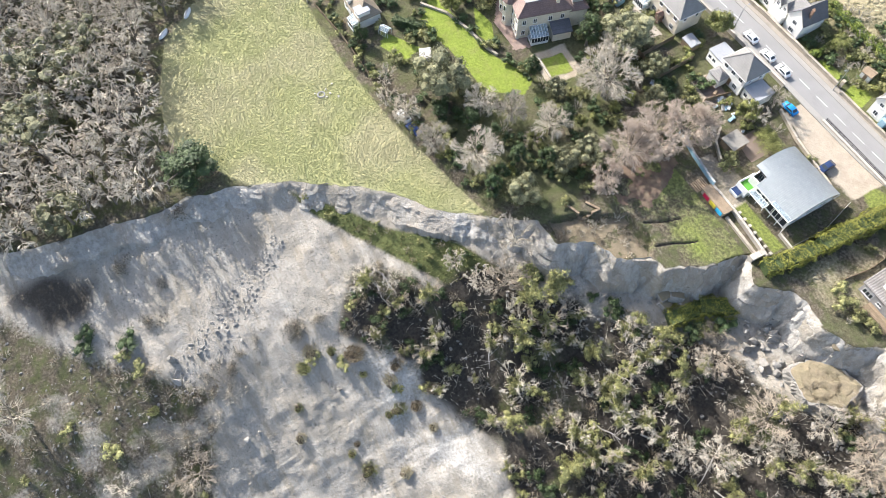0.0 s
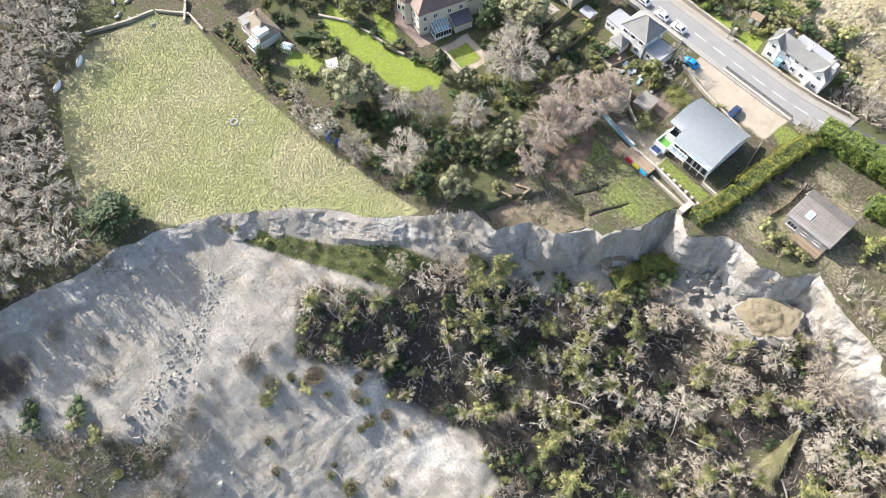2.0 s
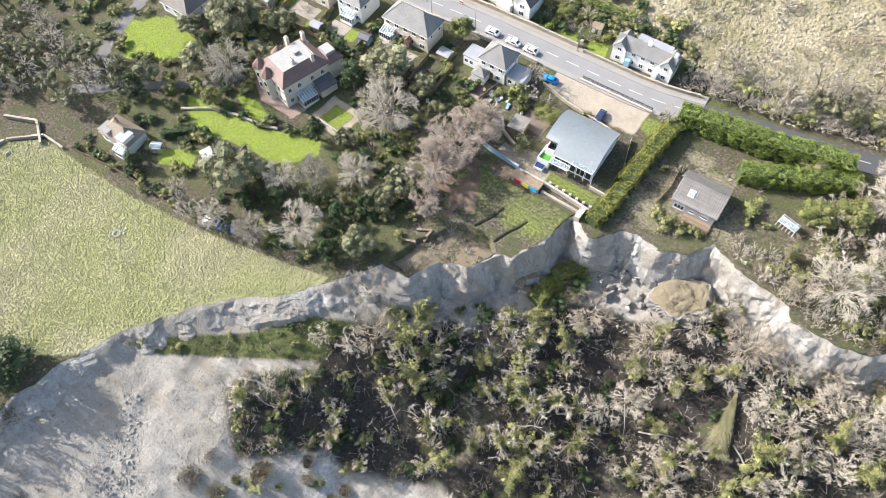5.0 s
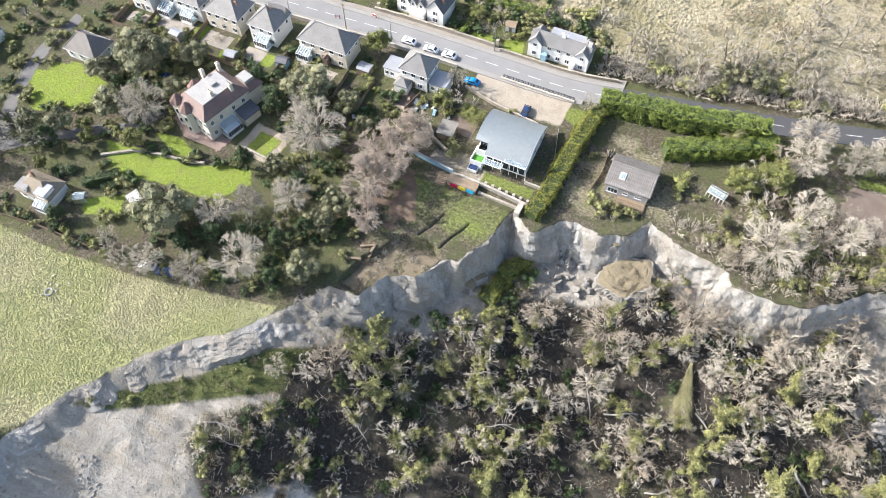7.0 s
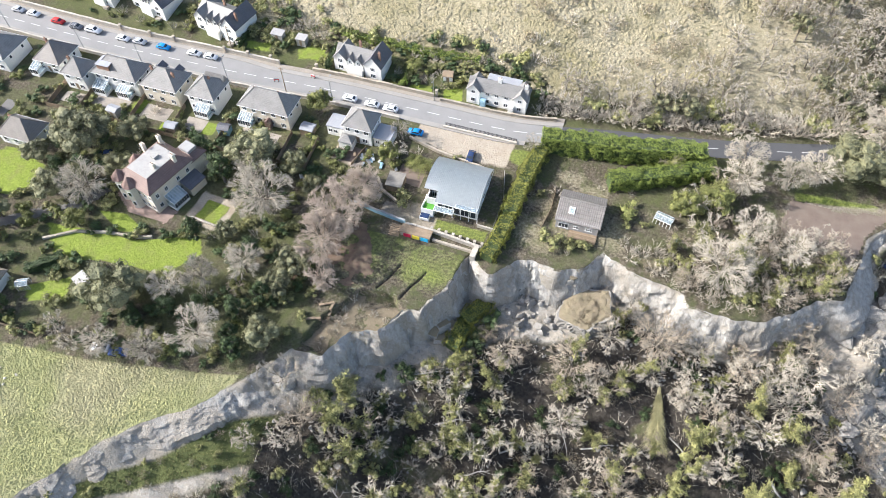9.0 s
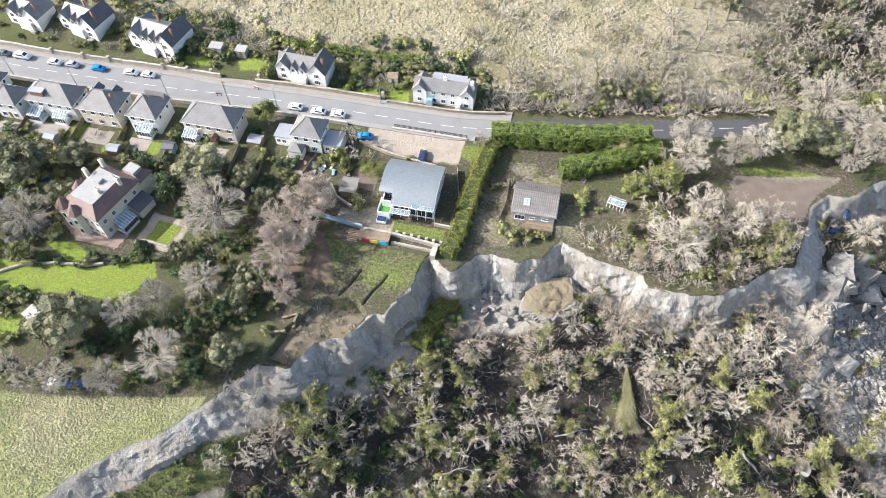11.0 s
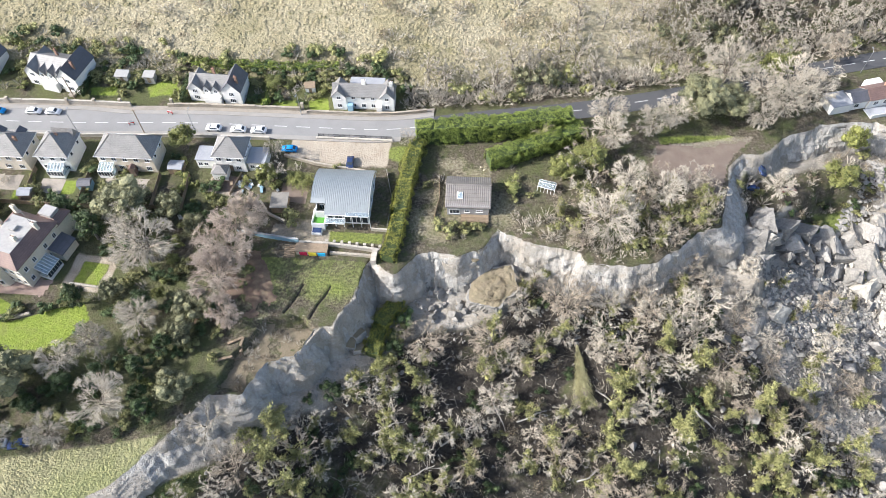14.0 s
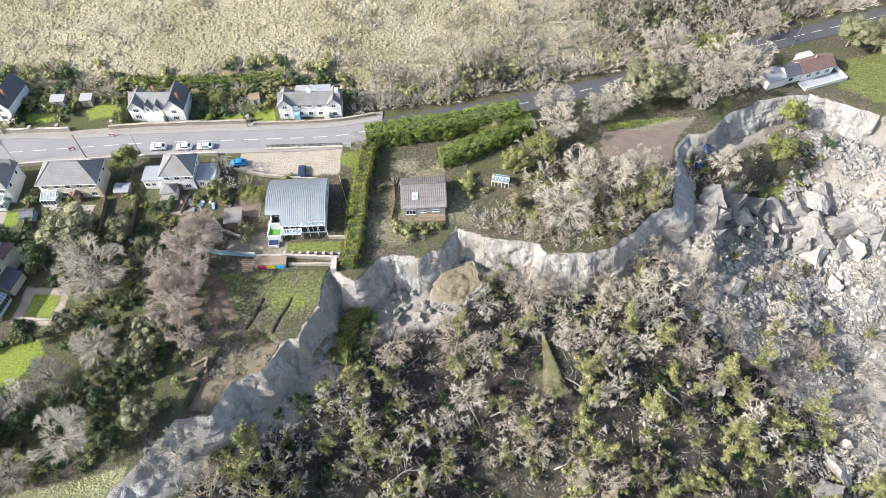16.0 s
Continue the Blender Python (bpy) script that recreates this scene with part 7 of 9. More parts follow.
# the western wood, the wooded slip, the copse and the bank behind the road
scatter(["far"] * 15 + ["far_oak"], [(-200, -90), (-115, -70), (-104, -50), (-101, -30), (-104, -14), (-116, -13), (-130, -11), (-146, -4), (-158, 10), (-175, 20), (-220, 0)], 250, 1.6, 1.1, 1.75, -1, 14, 6, "western_wood")
scatter(["far", "far", "far_oak"], [(-210, 0), (-175, 20), (-172, 40), (-150, 40), (-136, 52), (-138, 62), (-200, 62)], 70, 2.4, 0.6, 1.0, -1, 12, 5, "western_wood")
scatter(["far"] * 9 + ["far_oak"], [(-20, 137), (20, 143.5), (52, 150.5), (92, 164), (140, 180), (160, 200), (150, 235), (60, 225), (36, 200), (28, 172), (17, 155), (5, 152), (-18, 147)], 430, 0.7, 0.6, 1.05, -1, 16, 6, "roadside_wood")
scatter(["bush_bare", "bush_bare", "bush_brown"], [(-160, 150), (-20, 148), (60, 165), (60, 215), (-120, 225), (-190, 190)], 90, 3.0, 0.8, 2.0, -1, 12, 0, "hillside_scrub")
scatter(["bush_bare", "bush_bare", "bush_brown"], [(-40, 150), (14, 153), (26, 172), (34, 205), (0, 215), (-40, 190)], 60, 2.0, 0.8, 2.0, -1, 12, 0, "hillside_scrub")
scatter(["bush_green", "bush_bare", "bush_bare", "bush_dark"], [(-190, 144), (-20, 143), (-20, 152), (-190, 156)], 110, 1.0, 0.8, 1.6, -1, 12, 0, "hillside_scrub")
scatter(["bare", "ivy", "ivy", "ivied", "ivied", "ivied", "ivied"], WOODED_SLIP, 150, 1.8, 0.6, 1.7, 1, 16, 26, "slipped_wood")
scatter(["bare", "bare", "ivy"], [(58, 62), (64, 96), (84, 104), (112, 100), (128, 70), (112, 40), (84, 44)], 34, 2.6, 0.5, 1.1, 1, 14, 28)
scatter(["bush_green", "bush_brown", "bush_green", "bush_bare", "bush_dusky", "bush_dark", "bush_dark"], WOODED_SLIP, 430, 0.5, 0.5, 1.2, 1, 14, 18, "slip_undergrowth")
scatter(["bush_bare", "bush_brown", "bush_dusky", "bush_dark", "bush_green"], WOODED_SLIP, 200, 0.3, 0.7, 1.3, 1, 14, 18, "slip_undergrowth")
scatter(["bush_bare"] * 7 + ["bush_green"], [(-20, 135.5), (20, 142.5), (52, 150), (92, 163.5), (140, 178), (140, 184), (92, 170), (52, 156), (20, 149), (-20, 141)], 230, 0.0, 1.2, 2.1, -1, 16, 0, "hillside_scrub")
scatter(["bush_green", "bush_bare", "bush_dark", "bush_brown", "bush_dusky", "bush_bare"], WOODED_SLIP, 330, 0.0, 0.8, 1.5, 1, 14, 14, "slip_undergrowth")
scatter(["bare", "bush_bare"], WEST_SCRUB, 26, 1.9, 0.6, 1.0, 1, 14, 12)
scatter(["bush_bare", "bush_bare", "bush_bare", "bush_brown", "bush_brown", "bush_green"], WEST_SCRUB, 250, 0.5, 0.7, 1.2, 1, 14, 10, "slip_undergrowth")
scatter(["bush_bare", "bush_brown", "ivy"], EAST_RUBBLE, 22, 2.2, 0.5, 0.8, 1, 14, 16)
scatter(["bush_green", "bush_dark", "bush_light", "bush_bare", "bush_green"], [(-168, 136), (-20, 134.5), (-20, 146), (-80, 149), (-168, 153)], 130, 0.4, 0.6, 1.2, -1, 14, 0, "garden_planting")
# gardens between the road and the field
scatter(["bush_green", "bush_dark", "bush_bare", "bush_light", "bush_green"], [(-165, 60), (-130, 52), (-112, 44), (-62, 46), (-52, 62), (-56, 100), (-52, 117), (-190, 117), (-190, 62)], 60, 0.9, 0.6, 1.25, -1)
scatter(["bush_brown", "bush_bare"], SLUMP, 16, 0.9, 0.5, 0.8, -1)
scatter(["bush_green", "bush_dark", "bush_dark", "bush_green", "bush_light"], [(-190, 60), (-130, 52), (-112, 44), (-62, 46), (-52, 62), (-56, 100), (-52, 117), (-190, 117)], 230, 0.6, 0.7, 1.4, -1, 12, 0, "garden_planting")
scatter(["dark", "oak", "oak", "light"], [(-165, 60), (-112, 46), (-66, 48), (-60, 66), (-62, 100), (-160, 100)], 27, 2.8, 0.4, 0.75, -1)
scatter(["bush_green", "bush_dark", "bush_light"], [(-136, 37), (-112, 37.5), (-90, 40), (-68, 44.5), (-66, 47), (-90, 44), (-112, 42), (-136, 42)], 34, 0.7, 0.7, 1.1, -1)
scatter(["bush_bare", "bush_green", "bush_brown"], PLOT, 14, 1.5, 0.5, 0.8, -1)
scatter(["bush_bare", "bush_green", "ivy", "bare"], [(20, 96), (26, 94), (40, 92), (56, 102), (60, 112), (40, 118), (24, 112)], 34, 1.5, 0.7, 1.1, -1)
scatter(["bush_bare", "bush_bare", "bush_brown", "bush_green"], [(12, 100), (18, 95), (26, 93), (36, 90.5), (47, 95), (57, 102), (61, 112), (55, 113), (44, 104), (30, 98), (18, 103)], 75, 0.2, 0.7, 1.2, -1, 14, 0, "edge_brambles")
scatter(["bush_green", "bush_dark", "bush_brown", "bush_bare"], [(64, 120), (74, 122), (88, 128), (104, 134), (112, 130), (100, 116), (84, 112), (68, 112)], 34, 1.3, 0.7, 1.2, 1)
scatter(["bush_green", "bush_brown", "bush_dark"], SLUMPED_TURF, 18, 1.6, 0.4, 0.7, 1)
for (wood, mat_name), rows in GATHER.items():
    vs, fs, n0 = [], [], 0
    for v, f in rows:
        vs.append(v)
        fs += [tuple(i + n0 for i in q) for q in f]
        n0 += len(v)
    ob = mesh_from(wood, np.concatenate(vs).tolist(), fs, bpy.data.materials[mat_name])
    tagged(ob, {"edge_brambles": "bare brambles and scrub along the cliff edge", "western_wood": "bare grey winter woodland beyond the field", "roadside_wood": "bare winter trees crowding the road bank", "hillside_scrub": "low scrub on the dry hillside", "slipped_wood": "ivy-clad and bare trees leaning in the slip", "garden_planting": "dense shrubs filling the back gardens", "slip_undergrowth": "brush and brambles over the slipped ground"}[wood], "woodland" if "wood" in wood else "scrub", kind="stuff")


# ---- paths, drives and bare earth ----
EARTH = surface("reddish_earth", (0.15, 0.115, 0.094), 0.95, 0, 4, 0.35, 0.4, 0.0, 0.1, True, (0.21, 0.175, 0.142))
LITTER = surface("beech_litter", (0.13, 0.088, 0.066), 0.95, 0, 5, 0.9, 0.4, 0.0, 0.06, True, (0.19, 0.155, 0.1))
TAN_SOIL = surface("tan_soil", (0.185, 0.15, 0.105), 0.95, 0, 3, 0.9, 0.5, 0.0, 0.2, True, (0.12, 0.11, 0.068))
RED_PAVING = surface("red_brown_paving", (0.29, 0.215, 0.18), 0.9, 0, 5, 0.6, 0.25, 0.0, 0.03, True)
GARDEN_TAR = surface("old_drive_tarmac", (0.17, 0.163, 0.155), 0.9, 0, 5, 0.5, 0.25, 0.0, 0.02, True)


def ground_patch(name, outline, mat, label, category, ragged_by=0.8, thin=0.0, step=0.5, lift=0.05):
    """A ragged sheet laid over the land inside an outline; thin: the share that is missing, in blotches."""
    xs, ys = np.array([p[0] for p in outline]), np.array([p[1] for p in outline])
    gx, gy = np.arange(xs.min() - 1, xs.max() + 1.1, step), np.arange(ys.min() - 1, ys.max() + 1.1, step)
    X, Y = np.meshgrid(gx, gy)
    wx, wy = X + ragged_by * fbm(X, Y, 3, 3, 171), Y + ragged_by * fbm(X, Y, 3, 3, 172)
    ok = inside(wx, wy, outline) & (edge_dist(X, Y) < -0.3)
    if thin:
        ok &= fbm(X, Y, 3.2, 4, 173) > 2 * thin - 1
    Z = land(X, Y) + lift
    idx = np.arange(X.size).reshape(X.shape)
    use = ok[:-1, :-1] & ok[1:, :-1] & ok[:-1, 1:] & ok[1:, 1:]
    quads = np.stack([idx[:-1, :-1], idx[:-1, 1:], idx[1:, 1:], idx[1:, :-1]], -1)[use]
    keep, back = np.unique(quads, return_inverse=True)
    v = np.stack([X.ravel(), Y.ravel(), Z.ravel()], 1)[keep]
    return tagged(mesh_from(name, v.tolist(), back.reshape(-1, 4).tolist(), mat, None, True), label, category, kind="structure")


ground_patch("drive", [(46, 127), (60, 127.5), (72, 130.5), (66, 124), (61.5, 114), (59, 110.5), (52, 113), (44, 117)], EARTH, "reddish trodden earth at the end of the lane", "drive", 1.2)
ground_patch("leaf_litter", [(-60, 69), (-52, 69.5), (-46, 71.5), (-43, 76), (-45, 81), (-50, 88), (-60, 90)], LITTER, "fallen reddish beech leaves on the lawn", "litter", 2.0, 0.47, 0.25)
ground_patch("bare_soil", SLUMP, TAN_SOIL, "tan soil and dead growth on the sunken garden", "soil", 1.0, 0.36, 0.25)
ground_patch("terrace", [(-113.5, 84), (-112.5, 77.5), (-107, 73.6), (-96, 73.2), (-94.6, 78), (-110, 80)], RED_PAVING, "reddish paving round the villa", "terrace", 0.2)


def lane(pts, width):
    """The outline of a strip of that width along a line."""
    left, right = [], []
    for k, (x, y) in enumerate(pts):
        (ax, ay), (bx, by) = pts[max(0, k - 1)], pts[min(len(pts) - 1, k + 1)]
        ln = math.hypot(bx - ax, by - ay)
        nx, ny = -(by - ay) / ln * width / 2, (bx - ax) / ln * width / 2
        left.append((x + nx, y + ny))
        right.append((x - nx, y - ny))
    return left + right[::-1]


ground_patch("drive", lane([(-152, 49.5), (-144.2, 54.6), (-136.7, 60.4), (-131.5, 64.2), (-126.7, 67.9), (-120, 71), (-115.5, 79), (-114, 87)], 3.6), GARDEN_TAR, "old tarmac drive curving up to the villa", "drive", 0.3)
ground_patch("drive", lane([(-148.4, 53.5), (-152.7, 60.5), (-155.5, 66.7), (-158, 75.3), (-159.4, 82.9), (-159.6, 89.3), (-158, 97)], 4.2), GARDEN_TAR, "worn tarmac lane between garden hedges", "drive", 0.3)
for cx, cy, w, d in ((-87, 105.4, 11, 4.4), (-105.4, 104.2, 6.5, 4.6), (-117.6, 104.6, 8.5, 5), (-131.5, 104.4, 11, 4.6), (-143, 102.8, 6, 4.2), (-61.5, 107.2, 9, 5), (-44.5, 105.5, 7, 6)):
    ground_patch("patio", [(cx - w / 2, cy - d / 2), (cx + w / 2, cy - d / 2), (cx + w / 2, cy + d / 2), (cx - w / 2, cy + d / 2)], EARTH if cx > -65 else PAVING, "brown trodden earth beside the sheds" if cx > -65 else "stone-paved patio behind the house", "patio", 0.25, 0.0, 0.3)


# ---- hedges ----
def hedge(name_label, pts, thick, high, mat, density=13, seed=0):
    t = empty("hedge", *pts[0], height(*pts[0]), 0, name_label, "hedge", "clipped hedges")
    r = np.random.RandomState(seed)
    core, s = bmesh.new(), Soup(seed)
    z0 = height(*pts[0])
    for (ax, ay), (bx, by) in zip(pts[:-1], pts[1:]):
        ln, ang = math.hypot(bx - ax, by - ay), math.atan2(by - ay, bx - ax)
        za = height((ax + bx) / 2, (ay + by) / 2) - z0
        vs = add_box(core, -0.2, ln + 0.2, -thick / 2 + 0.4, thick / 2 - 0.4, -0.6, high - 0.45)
        bmesh.ops.transform(core, verts=vs, matrix=pose(ax - pts[0][0], ay - pts[0][1], za, 0, 0, math.degrees(ang)))
        k = int(ln * (thick + 2 * high) * density)
        a = r.uniform(-thick / 2 - high, thick / 2 + high, k)
        u = r.uniform(-0.5, ln + 0.5, k)
        side = np.clip(np.abs(a) - thick / 2, 0, None)
        lump = 0.2 * np.sin(u * 1.9 + a) + 0.14 * r.normal(size=k) + 0.75 * vnoise(u * 0.8 + seed, a * 0.8, seed) + 0.3 * vnoise(u * 0.3, a * 0.3, seed + 3)
        v = np.where(np.abs(a) < thick / 2, a, np.sign(a) * (thick / 2 + lump * 0.9))
        w = np.where(np.abs(a) < thick / 2, high + lump - 0.5 * (np.abs(a) / (thick / 2)) ** 4, high - side)
        o = np.where((np.abs(a) < thick / 2)[:, None], [0, 0, 1.0], np.stack([0 * a, np.sign(a), 0.35 + 0 * a], 1))
        c, sn = math.cos(ang), math.sin(ang)
        pos = np.stack([ax - pts[0][0] + u * c - v * sn, ay - pts[0][1] + u * sn + v * c, za + np.maximum(w, 0.05)], 1)
        s.leaves(pos, np.stack([o[:, 0] * c - o[:, 1] * sn, o[:, 0] * sn + o[:, 1] * c, o[:, 2]], 1), 0.19)
    # dense core in darker leaf colour, standing in for shade within the hedge
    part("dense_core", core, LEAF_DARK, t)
    s.mesh("foliage", mat, t)
    return t


hedge("tall clipped green hedge along the road", [(-15.5, 124.4), (4, 127.2), (23.8, 131.4)], 4.2, 5.8, LEAF_HEDGE, 34, 1)
hedge("tall clipped green hedge within the plot", [(3.2, 117.2), (14.3, 122.4), (26.5, 128.6)], 4.0, 4.0, LEAF_HEDGE, 36, 2)
hedge("yellowing overgrown hedge between the two plots", [(-15.2, 121.5), (-16.6, 112), (-17.6, 100)], 3.7, 3.4, LEAF_HEDGE_Y, 32, 3)
hedge("yellowing overgrown hedge between the two plots", [(-17.7, 99.6), (-18.4, 92), (-19.4, 87.4)], 3.6, 2.8, LEAF_HEDGE_Y, 32, 4)
hf = hedge("green hedge carried down whole with slipped ground", [(-21.5, 68.5), (-20.5, 75.7), (-16.9, 82.1)], 3.8, 2.6, LEAF_HEDGE_Y, 30, 5)
hedge("low clipped garden hedge beside the cottage", [(-119.5, 52), (-114, 57.5)], 2.4, 2.2, LEAF_DARK, 28, 6)


def palm(x, y, h, rad, seed):
    r = np.random.RandomState(seed)
    t = empty("palm_tree", x, y, height(x, y), 0, "small palm with arching green fronds", "palm", "palms")
    bm = bmesh.new()
    for k in range(6):
        tube(bm, (0, 0, h * k / 6 - 0.2), (0, 0, h * (k + 1) / 6), 0.17 - 0.008 * k, 0.15 - 0.008 * k, 8)
    part("trunk", bm, BARK, t)
    for k in range(17):
        a, up = 2.4 * k, 0.9 - 1.2 * (k / 17)
        s = Soup(seed + k)
        pts = [np.array([math.cos(a) * rad * u, math.sin(a) * rad * u, h + rad * (up * u - 0.75 * u * u)]) for u in np.linspace(0, 1, 9)]
        s.spikes(np.array(pts[:-1]), np.array(pts[1:]), 0.035)
        side = np.array([-math.sin(a), math.cos(a), 0])
        c = np.array([pts[i] * (1 - f) + pts[i + 1] * f for i in range(8) for f in (0.1, 0.4, 0.7)])
        for sg in (-1, 1):
            tip = c + sg * side * (0.42 * rad * np.sin(np.linspace(0.5, 2.9, len(c))))[:, None] + [math.cos(a) * 0.2, math.sin(a) * 0.2, -0.12]
            s.spikes(c, tip, 0.05)
        s.mesh("frond", LEAF_LIGHT, t)


hedge("low clipped hedge between the upper gardens", [(-108, 134.5), (-108.5, 146)], 1.2, 1.5, LEAF_DARK, 40, 7)
hedge("low clipped hedge between the upper gardens", [(-80.5, 134.5), (-80.8, 145)], 1.2, 1.5, LEAF_DARK, 40, 8)
hedge("low clipped hedge between the upper gardens", [(-57.6, 134), (-57.8, 144)], 1.2, 1.4, LEAF_HEDGE, 40, 9)
hedge("low clipped hedge between the upper gardens", [(-39.6, 147.5), (-58, 146.5), (-80, 147)], 1.6, 1.6, LEAF_HEDGE, 40, 10)
palm(-42, 107.7, 2.6, 3.0, 300)
palm(-44.8, 108.6, 2.2, 2.6, 330)
palm(-56.2, 141, 2.8, 2.6, 360)
palm(-69, 84.5, 1.2, 1.6, 390)


# ---- tussocks ----
def tussocks(name, outline, count, lo, hi, mat, label, seed, test=None):
    """Grass tufts as splayed blades, too many to count."""
    r = np.random.RandomState(seed)
    xs, ys = [p[0] for p in outline], [p[1] for p in outline]
    x, y = r.uniform(min(xs), max(xs), count * 2), r.uniform(min(ys), max(ys), count * 2)
    ok = inside(x, y, outline)
    if test is not None:
        ok &= test(x, y)
    x, y = x[ok][:count], y[ok][:count]
    z = land(x, y)
    s = Soup(seed)
    size = r.uniform(lo, hi, len(x)) * (1 + 0.3 * fbm(x, y, 9, 3, seed))
    for k in range(3):
        a = r.uniform(0, 2 * math.pi, len(x))
        foot = np.stack([x, y, z - 0.03], 1)
        tip = foot + np.stack([np.cos(a) * size * 0.75, np.sin(a) * size * 0.75, size * r.uniform(0.5, 0.9, len(x))], 1)
        s.sprigs(foot, tip, (size * 0.24)[:, None])
    ob = s.mesh(name, mat)
    return tagged(ob, label, "grass", kind="stuff")


def hummocks(name, outline, count, lo, hi, rise, covers, label, seed, test):
    """Low cushions of grass, too many to count: uneven six-sided mounds."""
    r = np.random.RandomState(seed)
    xs, ys = [p[0] for p in outline], [p[1] for p in outline]
    x, y = r.uniform(min(xs), max(xs), count * 2), r.uniform(min(ys), max(ys), count * 2)
    ok = inside(x, y, outline) & test(x, y)
    x, y = x[ok][:count], y[ok][:count]
    n, z = len(x), land(x, y)
    size = r.uniform(lo, hi, n) * (1 + 0.35 * fbm(x, y, 7, 3, seed))
    a = 2 * math.pi * np.arange(5) / 5 + r.uniform(0, 6, (n, 1))
    rim = size[:, None] * r.uniform(0.7, 1.3, (n, 5))
    v = np.stack([x[:, None] + rim * np.cos(a), y[:, None] + rim * np.sin(a), z[:, None] - 0.04 + 0 * rim], -1)
    tip = np.stack([x + 0.25 * size * r.normal(size=n), y + 0.25 * size * r.normal(size=n), z + size * r.uniform(rise * 0.5, rise, n)], -1)
    v = np.concatenate([v, tip[:, None]], 1).reshape(-1, 3)
    f = np.array([(k, (k + 1) % 5, 5) for k in range(5)])[None] + 6 * np.arange(n)[:, None, None]
    ob = mesh_from(name, v.tolist(), f.reshape(-1, 3).tolist(), GROUND, None, True)
    for key, cover in zip(("cover_a", "cover_b"), covers):
        ob.data.attributes.new(key, "FLOAT_COLOR", "POINT").data.foreach_set("color", np.tile(np.array(cover, np.float32), len(v)))
    return tagged(ob, label, "grass", kind="stuff")


hummocks("pasture_grass", FIELD, 24000, 0.18, 0.34, 1.25, ((1, 0, 0, 0), (0, 0, 0, 0)), "tussocky yellow-green pasture grass", 71, lambda x, y: edge_dist(x, y) < -0.5)
hummocks("hillside_grass", [(-230, 152), (-190, 146), (-20, 143), (30, 158), (30, 235), (-230, 235)], 22000, 0.35, 0.85, 0.8, ((0, 0, 0, 0), (1, 0, 0, 0)), "dry tan tussock grass on the hillside", 72,
         lambda x, y: y > np.interp(x, ROAD_SX, ROAD_SY) + 13)
tussocks("slipped_turf", SLUMPED_TURF, 2200, 0.2, 0.5, LEAF_IVY, "ragged grass on the slipped strip of field", 73)
# ---- fallen rock ----
ROCK = surface("pale_chalk_rock", (0.3, 0.285, 0.26), 0.95, 0, 2.6, 0.5, 0.45, 0.18, 0.16, True)
ROCK_DARK = surface("grey_sandstone_rock", (0.235, 0.222, 0.2), 0.95, 0, 2.6, 0.5, 0.5, 0.18, 0.16, True)
ROCK_WHITE = surface("fresh_broken_rock", (0.46, 0.43, 0.37), 0.95, 0, 2.4, 0.5, 0.3, 0.1, 0.1, True)


def rock_mesh(seed, flat=0.7, points=17, rounded=False, worn=False):
    """An angular block: the hull of scattered points, its edges worn."""
    r = np.random.RandomState(seed)
    bm = bmesh.new()
    for p in ball(r, points) * r.uniform(0.82, 1.0, points)[:, None] * [1.0, 0.8, flat]:
        bm.verts.new(p)
    made = bmesh.ops.convex_hull(bm, input=bm.verts[:])
    bmesh.ops.delete(bm, geom=[v for v in bm.verts if not v.link_faces], context="VERTS")
    if worn:
        bmesh.ops.subdivide_edges(bm, edges=bm.edges[:], cuts=4, use_grid_fill=True)
        for v in bm.verts:
            p = v.co * 2.2 + Vector((seed, 0, 0))
            v.co *= 1 + 0.2 * noise.noise(p * 0.7) + 0.13 * noise.noise(p * 3.1) + 0.06 * noise.noise(p * 7)
        bmesh.ops.recalc_face_normals(bm, faces=bm.faces[:])
        return bm
    bmesh.ops.dissolve_limit(bm, angle_limit=0.3, verts=bm.verts[:], edges=bm.edges[:])
    bmesh.ops.bevel(bm, geom=bm.edges[:], offset=0.07 if rounded else 0.03, segments=1, affect="EDGES")
    bmesh.ops.recalc_face_normals(bm, faces=bm.faces[:])
    return bm


ROCKS = []
for k in range(20):
    o = part("boulder", rock_mesh(500 + k, 0.66 + 0.07 * (k % 4), 10 + k % 5, k % 4 == 0, k > 11), (ROCK, ROCK_DARK, ROCK_WHITE)[(0, 0, 1, 0, 2, 0, 1, 0, 2, 1, 1, 1, 1, 1, 1, 1, 0, 0, 0, 2)[k]])
    ROCKS.append(tagged(o, ("large pale grey fallen boulder", "large pale grey fallen boulder", "dark grey angular fallen boulder")[(0, 0, 2, 0, 0, 0, 2, 0, 0, 2, 2, 2, 2, 2, 2, 2, 0, 0, 0, 0)[k]], "boulder", "fallen boulders"))
ROCK_USED = set()


def boulder(x, y, rad, k, sink=0.25, tall=1.0, tip=20):
    m = pose(x, y, height(x, y) + rad * (0.55 - sink), rng.uniform(-tip, tip), rng.uniform(-tip, tip), rng.uniform(0, 360))
    if k in ROCK_USED:
        ob = copy_thing(ROCKS[k], m)
    else:
        ob, _ = ROCKS[k], ROCK_USED.add(k)
        ob.matrix_basis = m
    ob.scale = (rad, rad, rad * tall)


